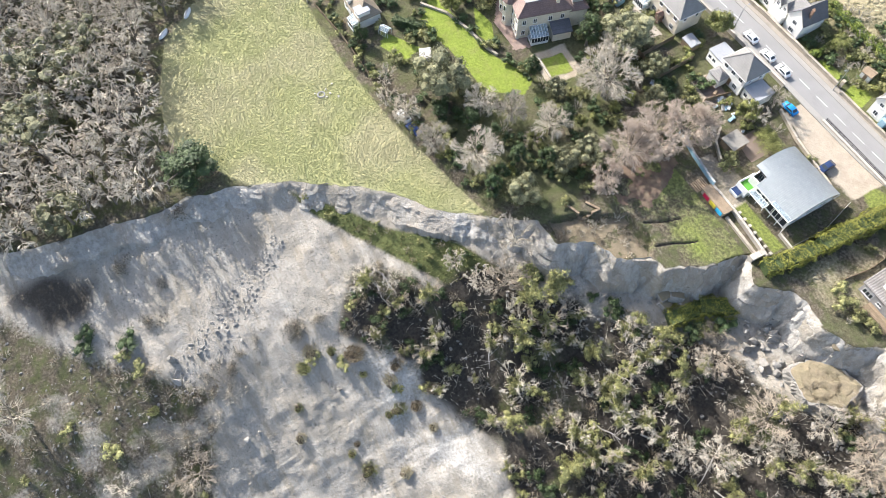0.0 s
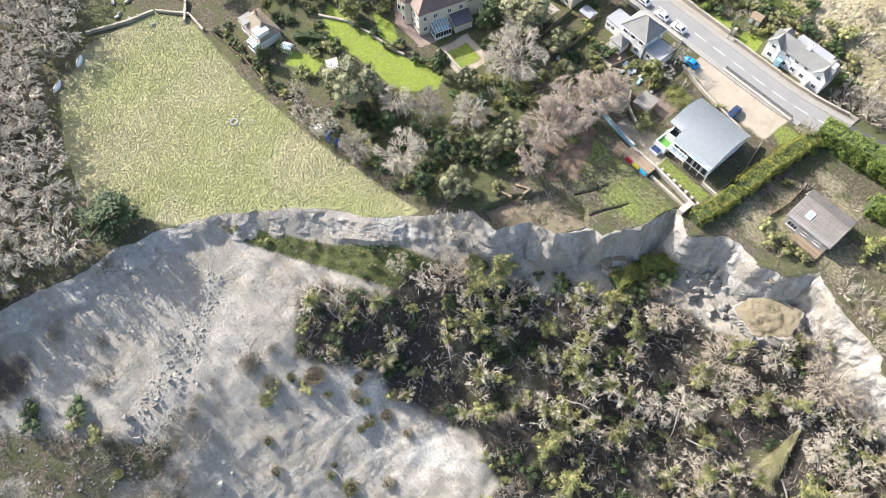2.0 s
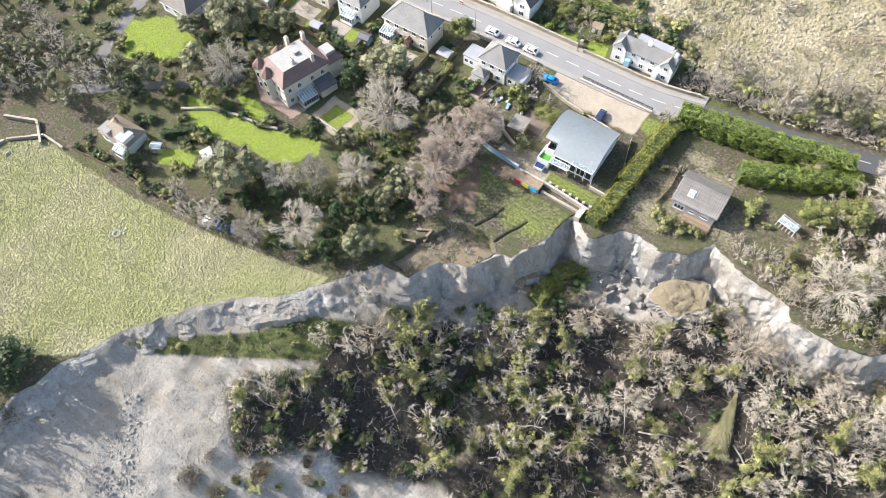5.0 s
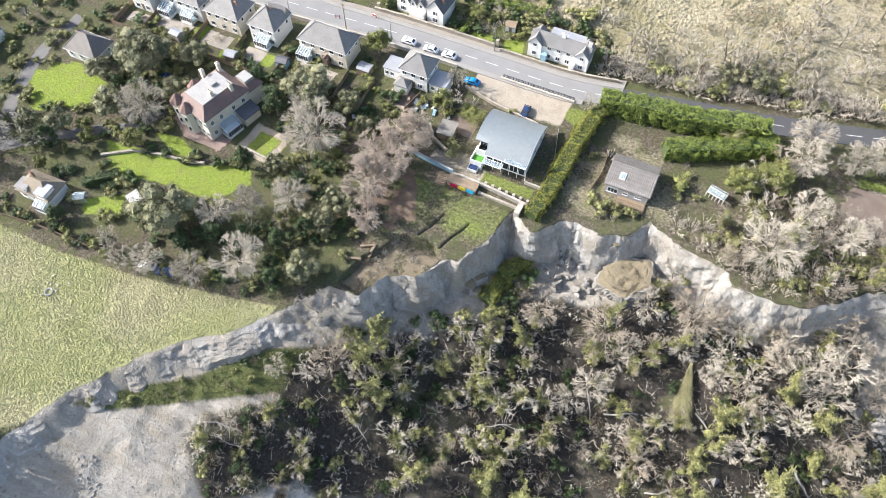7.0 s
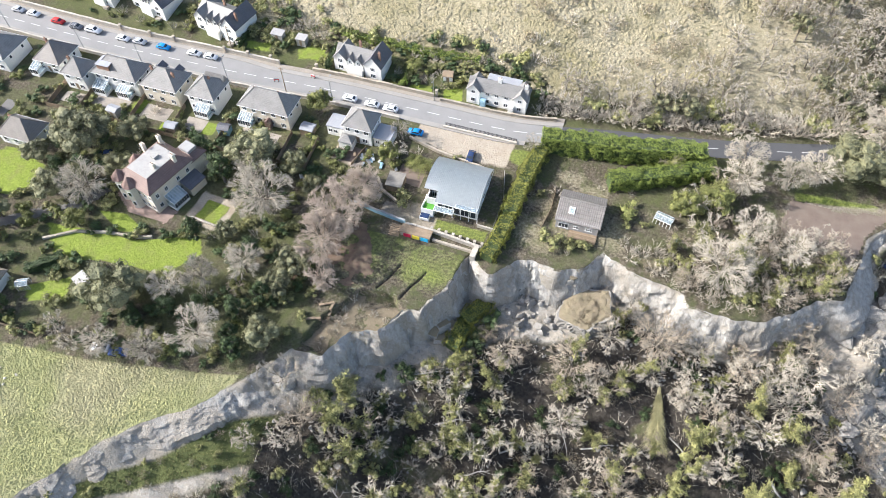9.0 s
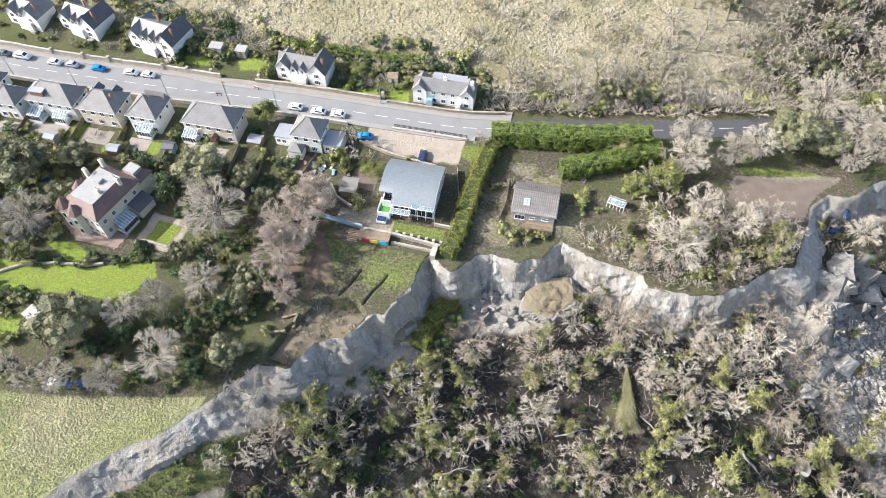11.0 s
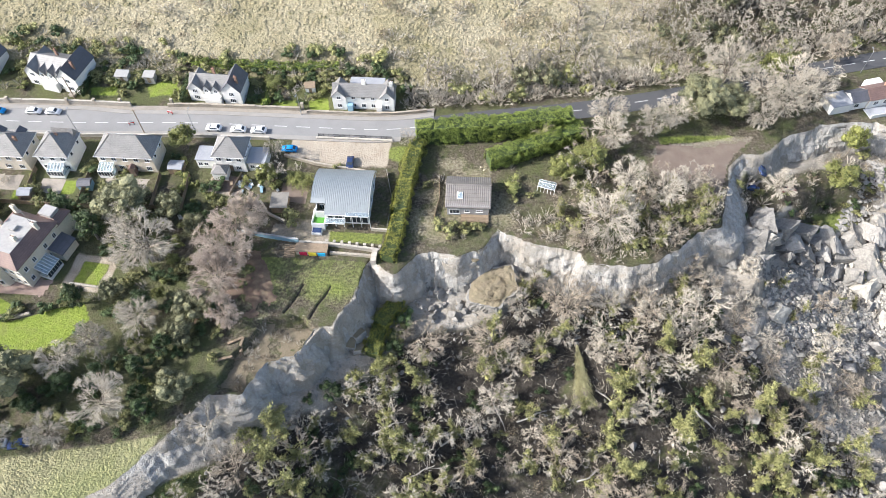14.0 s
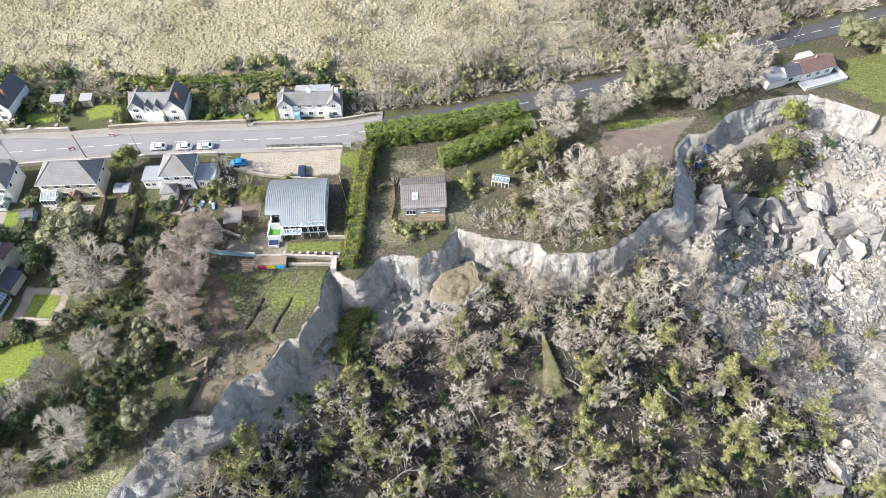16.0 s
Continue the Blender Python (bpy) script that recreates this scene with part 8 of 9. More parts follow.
# the row of great blocks that stands out of the eastern slip, then single boulders
for i, (x, y, rad) in enumerate([(68.0, 105.6, 3.4), (78.6, 111.4, 4.2), (83.2, 109.0, 4.4), (88.2, 107.7, 3.3), (95.0, 110.6, 3.3), (98.2, 108.5, 3.1), (92.4, 113.1, 3.1), (101.6, 104.6, 3.8), (105.0, 106.6, 5.2), (110.2, 106.9, 4.0), (113.8, 108.6, 2.9), (116.7, 106.6, 3.9), (119.0, 103.2, 3.9), (121.0, 107.9, 3.3),
                                 (110.1, 101.1, 2.8), (113.4, 101.3, 3.2), (71.7, 103.6, 2.8), (63.8, 99.9, 3.3), (63.3, 104.3, 2.8), (101.8, 113.7, 3.8), (105.8, 114.2, 3.9), (108.7, 116.4, 3.2), (73.5, 109.5, 3.6), (86, 112.5, 3.6), (125, 105, 4), (131, 103, 4), (75, 106, 3.2), (80.5, 107.5, 2.8), (86, 106, 2.6), (92, 108.5, 2.8), (98.5, 112, 3), (66, 102, 2.6), (90, 110.5, 2.8), (72, 100, 2.2), (80, 105, 2.4), (90.5, 105, 2.2), (96, 105, 2.4)]):
    boulder(x, y, rad * 1.3, (12, 13, 16, 15, 17, 13, 18, 15, 14)[i % 9], 0.42, 1.15, 14)
for i, (x, y, rad) in enumerate([(76.2, 88.3, 3.8), (69.0, 84.0, 3.7), (66.9, 79.1, 3.3), (62.2, 80.4, 2.1), (102.7, 101.7, 5.0), (107.2, 93.3, 3.1), (109.2, 99.9, 2.7), (102.4, 91.0, 2.5), (104.3, 86.7, 3.3), (95.1, 79.4, 2.5), (110.6, 60.2, 4.4), (95.4, 47.1, 5.3), (92.0, 42.0, 4.6), (67.6, 64.0, 2.8), (15.0, 92.0, 1.6),
                                 (50.9, 58.4, 2.0), (70.2, 69.4, 2.2), (94.3, 96.1, 2.4), (89.4, 99.7, 2.5), (113.0, 94.9, 2.3), (114.0, 88.3, 2.5), (96.4, 91.2, 2.2), (103.8, 96.4, 2.3), (85.5, 94.4, 2.2), (72.5, 90.1, 1.8), (73.3, 67.8, 1.7), (100.0, 53.1, 1.9), (85.2, 52.2, 1.4), (97.6, 64.5, 1.4), (85.5, 71.9, 1.8),
                                 (103.5, 72.2, 2.2), (-63.5, -32.1, 1.4), (-68.4, -31.4, 1.7), (-46.3, -24.4, 1.1), (-46.8, -21.2, 0.8), (-67.8, -17.7, 0.8), (-69.0, -19.9, 0.8), (-68.4, -15.5, 0.8), (-64.5, -15.7, 0.8), (-45.8, -1.3, 0.8), (-67.1, -27.3, 0.9), (-66.7, -25.2, 0.8), (0.5, 88.6, 2.2), (-7, 83, 1.4), (-9.5, 85.5, 1.2), (-5, 86, 1.3)]):
    white = i in (0, 4, 5)
    boulder(x, y, rad * 0.95, 19 if white else (16, 12, 17, 13, 18, 14, 16, 15, 17)[i % 9], 0.26, 0.9)
put = 0
for _ in range(8000):
    if put >= 300:
        break
    zone = rng.choice((EAST_RUBBLE,) * 4 + (WOODED_SLIP, WOODED_SLIP, [(98, 116), (104, 129), (116, 127), (134, 112), (120, 106)], [(-14, 82), (-10, 89), (2, 89), (-2, 80), (-8, 78)]))
    x, y = rng.uniform(min(p[0] for p in zone), max(p[0] for p in zone)), rng.uniform(min(p[1] for p in zone), max(p[1] for p in zone))
    p = (np.array([x]), np.array([y]))
    if not inside(*p, zone)[0] or edge_dist(*p)[0] < 2.5 or any(math.hypot(x - a, y - b) < c * 0.6 for a, b, c in PLACED[-1:]):
        continue
    boulder(x, y, rng.choice((0.5, 0.6, 0.7, 0.9, 1.1, 1.4)) * rng.uniform(0.8, 1.3), rng.choice((2, 6, 9, 10, 11) if zone is WOODED_SLIP else (0, 1, 2, 3, 5, 6, 7, 9, 10, 11)), 0.15)
    put += 1


def rubble(name, outline, count, lo, hi, mat, label, seed, near=None):
    """Broken stone too small to pick apart: squat irregular octahedra."""
    r = np.random.RandomState(seed)
    xs, ys = [p[0] for p in outline], [p[1] for p in outline]
    x, y = r.uniform(min(xs), max(xs), count * 3), r.uniform(min(ys), max(ys), count * 3)
    d = edge_dist(x, y)
    ok = inside(x, y, outline) & (d > 1.8) & (fbm(x, y, 8, 3, seed) + 0.35 * r.uniform(-1, 1, len(x)) > -0.1)
    if near:
        ok &= d < near
    x, y = x[ok][:count], y[ok][:count]
    n = len(x)
    z = land(x, y)
    s = lo + (hi - lo) * r.uniform(size=n) ** 2.5
    base = np.array([(1, 0, 0), (0, 1, 0), (-1, 0, 0), (0, -1, 0), (0.2, 0.1, 0.7), (0, 0, -0.6), (0.75, 0.7, 0.3), (-0.6, -0.7, 0.35)])
    faces = [(0, 6, 4), (6, 1, 4), (1, 2, 4), (2, 7, 4), (7, 3, 4), (3, 0, 4), (0, 3, 5), (3, 7, 5), (1, 6, 5)]
    a = r.uniform(0, 2 * math.pi, n)
    jit = base[None] * r.uniform(0.7, 1.2, (n, 8, 3)) * s[:, None, None]
    c, sn = np.cos(a)[:, None], np.sin(a)[:, None]
    v = np.stack([jit[..., 0] * c - jit[..., 1] * sn + x[:, None], jit[..., 0] * sn + jit[..., 1] * c + y[:, None], jit[..., 2] + z[:, None] + 0.15 * s[:, None]], -1).reshape(-1, 3)
    f = (np.array(faces)[None] + 8 * np.arange(n)[:, None, None]).reshape(-1, 3)
    return tagged(mesh_from(name, v.tolist(), f.tolist(), mat), label, "rubble", kind="stuff")


rubble("rubble", EAST_RUBBLE, 5000, 0.14, 0.85, ROCK, "pale broken rubble below the eastern cliff", 601)
rubble("rubble", [(62, 78), (64, 96), (76, 106), (120, 104), (130, 80), (110, 40), (88, 40), (84, 70)], 5500, 0.14, 0.8, ROCK_DARK, "grey broken rubble between the great blocks", 609)
rubble("rubble", EAST_RUBBLE, 2600, 0.2, 1.1, ROCK_WHITE, "white freshly broken stones in the slip", 602)
rubble("rubble", WOODED_SLIP, 2600, 0.1, 0.5, ROCK_DARK, "grey stones among the fallen trees", 603)
rubble("rubble", [(-66, -2), (-58, 10), (-34, 16), (-8, 20), (-16, -10), (-38, -34), (-58, -24)], 1300, 0.05, 0.26, ROCK, "small pale stones on the bare slope", 604)
rubble("rubble", [(-83, 1), (-79.5, 2), (-71, -8), (-65, -16), (-60, -28), (-59, -35), (-66, -33), (-73, -20), (-79, -9)], 900, 0.06, 0.42, ROCK, "grey stones heaped in the gully", 605)
rubble("rubble", [(-64, 36), (-30, 64), (-22, 80), (10, 92), (30, 86), (62, 96), (62, 84), (0, 70), (-40, 40)], 2600, 0.12, 0.7, ROCK, "pale stones at the foot of the scarp", 606, 16)
rubble("rubble", [(-100, -44), (-96, -12), (-84, 8), (-66, 18), (-58, 6), (-70, -14), (-84, -36)], 1200, 0.05, 0.24, ROCK_DARK, "dark crumbs of marl on the bare bowl", 608)
rubble("rubble", [(96, 116), (104, 131), (118, 128), (140, 112), (136, 98), (116, 108)], 2600, 0.15, 1.0, ROCK, "grey fallen stones below the eastern cliff head", 610)
rubble("rubble", WEST_SCRUB, 2200, 0.1, 0.45, ROCK, "scattered pale stones among the scrub", 607)


def slipped_block():
    """The slab of garden ground that slid down whole: rough chalk sides and a tilted, overgrown top."""
    t = new("slipped_block")
    t.matrix_world = pose(5.2, 86.2, height(5.2, 86.2) + 1.2, 10, -7, 8)
    tagged(t, "slab of turf-topped ground that slid whole", "ground block")
    n, rings = 56, 22
    ang = np.arange(n) * 2 * math.pi / n
    c, s = np.cos(ang), np.sin(ang)
    corner = [(-5.6, -2.2), (-4.6, 1.6), (-1.8, 5.0), (5.2, 5.2), (6.2, -0.6), (0.8, -4.6)]
    rim = np.full(n, 9.0)
    for (ax, ay), (bx, by) in zip(corner, corner[1:] + corner[:1]):
        slope = (by - ay) * c - (bx - ax) * s
        slope = np.where(np.abs(slope) > 1e-6, slope, 1e-6)
        hit, u = (ax * by - ay * bx) / slope, (ax * s - ay * c) / slope
        rim = np.where((u >= -0.02) & (u <= 1.02) & (hit > 0), np.minimum(rim, hit), rim)
    rim = np.where(rim > 8.9, 5.0, rim) / 5.0 + 0.1 * fbm(c * 4, s * 4, 1.3, 3, 81)

    def ring(f, z, rough, seed):
        q = f * rim + rough * fbm(c * 6 + z, s * 6, 1.2, 3, seed)
        x, y = 5.6 * q * c, 5.6 * q * s
        return np.stack([x, y, z + 0.5 * rough * fbm(x, y, 1.2, 3, seed + 1) + 0 * x], 1)
    sides = [ring(1.25 - 0.26 * k / 9, -4.0 + 5.7 * k / 9, 0.16, 82) for k in range(10)]
    V = np.concatenate(sides)
    f = [(k * n + i, k * n + (i + 1) % n, (k + 1) * n + (i + 1) % n, (k + 1) * n + i) for k in range(9) for i in range(n)]
    mesh_from("chalk_side", V.tolist(), f + [tuple(range(n - 1, -1, -1)), tuple(range(9 * n, 10 * n))], ROCK, t)
    tops = []
    for k in range(rings):
        g = 0.93 * (1 - k / rings) + 0.015
        p = ring(g, 1.72, 0.05, 85)
        p[:, 2] += 0.35 * (1 - (g / 0.95) ** 6) + 0.35 * fbm(p[:, 0], p[:, 1], 1.6, 3, 87) * min(1, k / 3)
        tops.append(p)
    low = tops[0].copy()
    low[:, 2] -= 0.7
    V = np.concatenate([low] + tops)
    f = [(k * n + i, k * n + (i + 1) % n, (k + 1) * n + (i + 1) % n, (k + 1) * n + i) for k in range(rings) for i in range(n)]
    mesh_from("turf", V.tolist(), f + [tuple(range(rings * n, (rings + 1) * n))], TURF_DRY, t)
    r = np.random.RandomState(88)
    s_ = Soup(89)
    a, q = r.uniform(0, 2 * math.pi, 900), np.sqrt(r.uniform(0, 1, 900)) * 0.88
    foot = np.stack([4.2 * q * np.cos(a), 4.2 * q * np.sin(a), 1.8 + 0 * a], 1)
    s_.spikes(foot, foot + np.stack([0.35 * r.normal(size=900), 0.35 * r.normal(size=900), r.uniform(0.3, 0.75, 900)], 1), 0.07)
    ob = s_.mesh("dead_growth", LEAF_BROWN, t)


TURF_DRY = surface("dry_turf", (0.215, 0.178, 0.122), 0.95, 0, 4, 0.5, 0.4, 0.1, 0.15, False, (0.15, 0.135, 0.08))
slipped_block()
for x, y, rad, tilt in ((-27, 70.3, 1.7, (10, 8)), (-25.2, 72.6, 1.6, (-12, 6)), (-24.9, 69.8, 1.4, (8, -14)), (-23.4, 73.6, 1.2, (14, 10))):
    t = new("turf_block")
    t.matrix_world = pose(x, y, height(x, y) + 0.5, *tilt, rng.uniform(0, 360))
    tagged(t, "broken block of lawn turf on chalk", "ground block", "broken lawn blocks")
    part("chalk_side", box(-rad, rad, -rad * 0.8, rad * 0.8, -1.6, 0.55, 0.15), ROCK, t)
    part("turf", box(-rad * 0.9, rad * 0.9, -rad * 0.72, rad * 0.72, 0.554, 0.72, 0.06), TURF_DRY, t)
def turf_clod(x, y, rad, seed):
    """A lump of garden soil that rolled down with its grass still on it."""
    t = empty("turf_clod", x, y, height(x, y), 0, "clod of dark soil with tufted grass", "clod", "turf clods")
    r = np.random.RandomState(seed)
    lump = part("soil", rock_mesh(seed, 0.6, 22, True), SOIL, t)
    lump.matrix_local = pose(0, 0, 0.05 * rad, 10 * r.normal(), 10 * r.normal(), 60 * r.normal()) @ Matrix.Diagonal((0.62 * rad, 0.55 * rad, 0.6 * rad, 1))
    s = Soup(seed)
    k = int(60 + 50 * rad)
    a, q = r.uniform(0, 2 * math.pi, k), np.sqrt(r.uniform(0, 1, k)) * rad * 0.6
    foot = np.stack([q * np.cos(a), q * np.sin(a) + 0.15 * rad, 0.25 * rad + 0 * q], 1)
    lean = r.normal(size=2) * 0.5
    s.spikes(foot, foot + np.stack([(0.3 * r.normal(size=k) + lean[0]) * rad * 0.4, (0.3 * r.normal(size=k) + lean[1]) * rad * 0.4, rad * r.uniform(0.12, 0.4, k)], 1), 0.06)
    s.mesh("grass_tuft", (LEAF_DRY, LEAF_IVY, LEAF_BROWN, LEAF_IVY)[seed % 4], t)


SOIL = surface("dark_garden_soil", (0.075, 0.06, 0.045), 0.95, 0, 5, 0.8, 0.4, 0.2, 0.1)
for i, (x, y, rad) in enumerate([(-55.1, -3.9, 3.1), (-52.8, -6.7, 2.6), (-50.2, 4.0, 3.6), (-51.5, 10.9, 2.9), (-41.4, 9.1, 2.6), (-35.6, 8.0, 2.7), (-34.5, 11.7, 2.3), (-35.7, 5.7, 1.8), (-40.8, -14.1, 2.2), (-46.6, -11.5, 1.9), (-34.0, -3.5, 1.3), (-28.1, -3.7, 3.2), (-28.6, 13.1, 1.9), (-45.8, 4.4, 1.4), (-35.3, 17.1, 2.6), (-44.9, 16.5, 2.2),
                                 (-42.9, 18.9, 2.6), (-53.1, 0.4, 1.8), (-43.5, 11.7, 2.6), (-32.8, -5.4, 1.7), (-23.3, 3.0, 2.3), (-60.5, -39.3, 2.0)]):
    turf_clod(x, y, rad, 700 + i)
t = new("rock_stack")
t.matrix_world = pose(0.3, 90.0, height(0.3, 90.0) + 1.0, 0, 12, 20)
tagged(t, "leaning pillar of chalk with earth cap", "boulder")
part("pillar", rock_mesh(540, 1.0, 16), ROCK, t).scale = (1.4, 1.3, 2.6)
part("earth_cap", rock_mesh(541, 0.4, 14), TURF_DRY, t).matrix_local = pose(0, 0, 2.4) @ Matrix.Diagonal((1.2, 1.1, 0.8, 1))

# ---- fallen trunks ----
for i, (x0, y0, x1, y1, rad) in enumerate([(53.4, 64.9, 58.2, 60, 0.3), (-3.7, 53.7, 1.4, 56, 0.25), (71.5, 79.8, 74.7, 75.4, 0.22), (-4.8, 51.1, 2.2, 56.7, 0.2), (5.2, 64.6, 10.2, 54.3, 0.18), (12, 58, 19, 61, 0.2), (30, 66, 36, 61, 0.22), (-20, 52, -13, 55, 0.22), (44, 76, 50, 73, 0.22), (60, 76, 66, 73, 0.2),
                                            (-28, 60, -22, 63, 0.2), (-40, 34, -33, 30, 0.2), (-64, 17, -56, 19, 0.22), (-62, 15.5, -55, 16.4, 0.18), (80, 62, 86, 66, 0.25), (26, 47, 33, 50, 0.22), (90, 88, 96, 84, 0.2), (-12, 44, -6, 47, 0.18)]):
    r = np.random.RandomState(900 + i)
    t = empty("fallen_log", x0, y0, height(x0, y0) + 0.5, 0, "fallen pale tree trunk with broken limbs", "log", "fallen trunks")
    end = Vector((x1 - x0, y1 - y0, height(x1, y1) - height(x0, y0)))
    bm = bmesh.new()
    m1, m2 = end * 0.35 + Vector((0.3 * r.normal(), 0.3 * r.normal(), 0.3)), end * 0.7 + Vector((0.3 * r.normal(), 0.3 * r.normal(), 0.3))
    for p, q, ra, rb in ((Vector((0, 0, 0)), m1, rad, rad * 0.85), (m1, m2, rad * 0.85, rad * 0.6), (m2, end, rad * 0.6, rad * 0.25)):
        tube(bm, p, q, ra, rb, 7)
    part("trunk", bm, TIMBER_PALE, t)
    for k in range(5):
        p = end * r.uniform(0.4, 0.95)
        bm = bmesh.new()
        tube(bm, p + Vector((0, 0, 0.2)), p + Vector((1.4 * r.normal(), 1.4 * r.normal(), r.uniform(0.4, 1.6))), rad * 0.32, rad * 0.08, 5)
        part("limb", bm, TIMBER_PALE, t)
fan = new("fallen_conifer")
fan.matrix_world = pose(27.0, 64.5, height(27, 64.5) + 2.2, 76, 0, 187)
tagged(fan, "toppled yellow-green conifer with drooping boughs", "tree")
LEAF_STRAW = leaf_material("straw_needles", (0.36, 0.34, 0.17), (0.6, 0.56, 0.32))
r_ = np.random.RandomState(71)
bm = bmesh.new()
tube(bm, (0, 0, 0), (0, 0, 12), 0.2, 0.04, 7)
part("trunk", bm, TIMBER_PALE, fan)
s_ = Soup(72)
zz = r_.uniform(0.4, 11.6, 2600)
aa = r_.uniform(0, 2 * math.pi, 2600)
ln = (0.35 + 0.3 * (12 - zz)) * r_.uniform(0.35, 1.1, 2600)
s_.sprigs(np.stack([0 * zz, 0 * zz, zz], 1), np.stack([np.cos(aa) * ln, np.sin(aa) * ln * 0.6, zz - 1.2 * ln], 1), 0.06)
s_.mesh("foliage", LEAF_STRAW, fan)["kind"] = "stuff"


def fallen_sticks(name, outline, count, seed):
    """Snapped branches strewn over the slip, too many to count."""
    r = np.random.RandomState(seed)
    xs, ys = [p[0] for p in outline], [p[1] for p in outline]
    x, y = r.uniform(min(xs), max(xs), count * 3), r.uniform(min(ys), max(ys), count * 3)
    ok = inside(x, y, outline) & (edge_dist(x, y) > 3)
    x, y = x[ok][:count], y[ok][:count]
    ln, a = 0.5 + 2.6 * r.uniform(size=len(x)) ** 2, r.uniform(0, 2 * math.pi, len(x))
    p = np.stack([x, y, land(x, y) + 0.15], 1)
    x2, y2 = x + ln * np.cos(a), y + ln * np.sin(a)
    q = np.stack([x2, y2, land(x2, y2) + 0.2 + 0.7 * r.uniform(size=len(x))], 1)
    s = Soup(seed)
    s.spikes(p, q, 0.03 + 0.035 * r.uniform(size=len(x)))
    side = p + (q - p) * r.uniform(0.3, 0.8, len(x))[:, None]
    s.spikes(side, side + np.stack([0.6 * r.normal(size=len(x)), 0.6 * r.normal(size=len(x)), r.uniform(0.1, 0.7, len(x))], 1), 0.03)
    return tagged(s.mesh(name, TWIG), "broken pale branches strewn over the slip", "branches", kind="stuff")


fallen_sticks("fallen_branches", WOODED_SLIP, 3600, 91)
fallen_sticks("fallen_branches", WEST_SCRUB, 900, 92)
fallen_sticks("fallen_branches", EAST_RUBBLE, 400, 93)

# ---- garden structures ----
def pitched_shed(name, x, y, w, d, h, rise, wall, roof, label, turn=0, mono=False, category="shed"):
    t = empty(name, x, y, height(x, y), turn, label, category)
    part("wall", walls(-w / 2, w / 2, -d / 2, d / 2, -0.4, h, 0.08), wall, t)
    if mono:
        part("roof", solid([(-w / 2 - 0.2, -d / 2 - 0.2, h), (w / 2 + 0.2, -d / 2 - 0.2, h), (w / 2 + 0.2, d / 2 + 0.2, h + rise), (-w / 2 - 0.2, d / 2 + 0.2, h + rise), (-w / 2 - 0.2, -d / 2 - 0.2, h + 0.12), (w / 2 + 0.2, -d / 2 - 0.2, h + 0.12), (w / 2 + 0.2, d / 2 + 0.2, h + rise + 0.12), (-w / 2 - 0.2, d / 2 + 0.2, h + rise + 0.12)],
                             [(0, 1, 2, 3), (4, 5, 6, 7), (0, 1, 5, 4), (1, 2, 6, 5), (2, 3, 7, 6), (3, 0, 4, 7)]), roof, t)
    else:
        part("roof", hip_roof(-w / 2, w / 2, -d / 2, d / 2, h, rise, 0.15, 0.0, True), roof, t)
    part("door", box(-0.4, 0.4, -d / 2 - 0.05, -d / 2 - 0.005, 0, 1.85), TIMBER, t)
    return t


pitched_shed("shed", -47, 101.4, 3.8, 4.2, 2.1, 0.25, TIMBER, ROOF_BOARD, "timber shed with a flat weathered board roof", 3, True)
pitched_shed("shed", -75.2, 111, 3.4, 2.8, 2.0, 0.5, TIMBER, FLAT_ROOF, "small garden shed with grey felt roof")
pitched_shed("shed", -105.2, 53, 3.0, 2.6, 2.1, 0.3, TIMBER_PALE, LEAD, "pale grey timber garden shed", -25, True)
pitched_shed("shed", -96.3, 104.2, 3.0, 2.4, 2.0, 0.6, PALE_BLUE, SLATE_DARK, "pale blue garden hut with a dark roof", 8)
pitched_shed("shed", -98.5, 141.2, 3.4, 2.2, 2.0, 0.3, TIMBER_PALE, LEAD, "pale flat-roofed shed on the upper bank", 0, True)
pitched_shed("shed", -91, 141.4, 2.8, 2.2, 2.0, 0.3, TIMBER_PALE, LEAD, "grey flat-roofed shed on the upper bank", 0, True)
pitched_shed("shed", -46.2, 140.4, 2.6, 2.4, 2.2, 0.7, WHITE, TIMBER, "small white garden hut beside a lawn", 10)
pitched_shed("shed", -110, 100.5, 3, 2.4, 2.1, 0.5, TIMBER, FLAT_ROOF, "timber shed behind the terrace", 5)
pitched_shed("shed", -128, 101, 3, 2.4, 2.1, 0.5, TIMBER_PALE, FLAT_ROOF, "grey timber shed behind terrace", -5)


def greenhouse(x, y, w, d, turn, label):
    t = empty("greenhouse", x, y, height(x, y), turn, label, "greenhouse", "greenhouses")
    for k in range(6):
        xx = -w / 2 + w * k / 5
        for s in (-1, 1):
            part("upright", box(xx - 0.05, xx + 0.05, s * d / 2 - 0.05, s * d / 2 + 0.05, -0.2, 1.7), FRAME, t)
            bm = bmesh.new()
            tube(bm, (xx, s * d / 2, 1.7), (xx, 0, 2.3), 0.06, 0.06, 4)
            part("rafter", bm, FRAME, t)
    part("ridge", box(-w / 2, w / 2, -0.05, 0.05, 2.28, 2.38), FRAME, t)
    for s in (-1, 1):
        part("eave_bar", box(-w / 2, w / 2, s * d / 2 - 0.06, s * d / 2 + 0.06, 1.66, 1.76), FRAME, t)
        part("pane", solid([(a, s * d / 2 * c, z + q) for q in (0.03, 0.05) for a, c, z in ((-w / 2, 1, 1.72), (w / 2, 1, 1.72), (w / 2, 0, 2.32), (-w / 2, 0, 2.32))], [(0, 1, 2, 3), (4, 5, 6, 7), (0, 1, 5, 4), (1, 2, 6, 5), (2, 3, 7, 6), (3, 0, 4, 7)]), CLEAR, t)


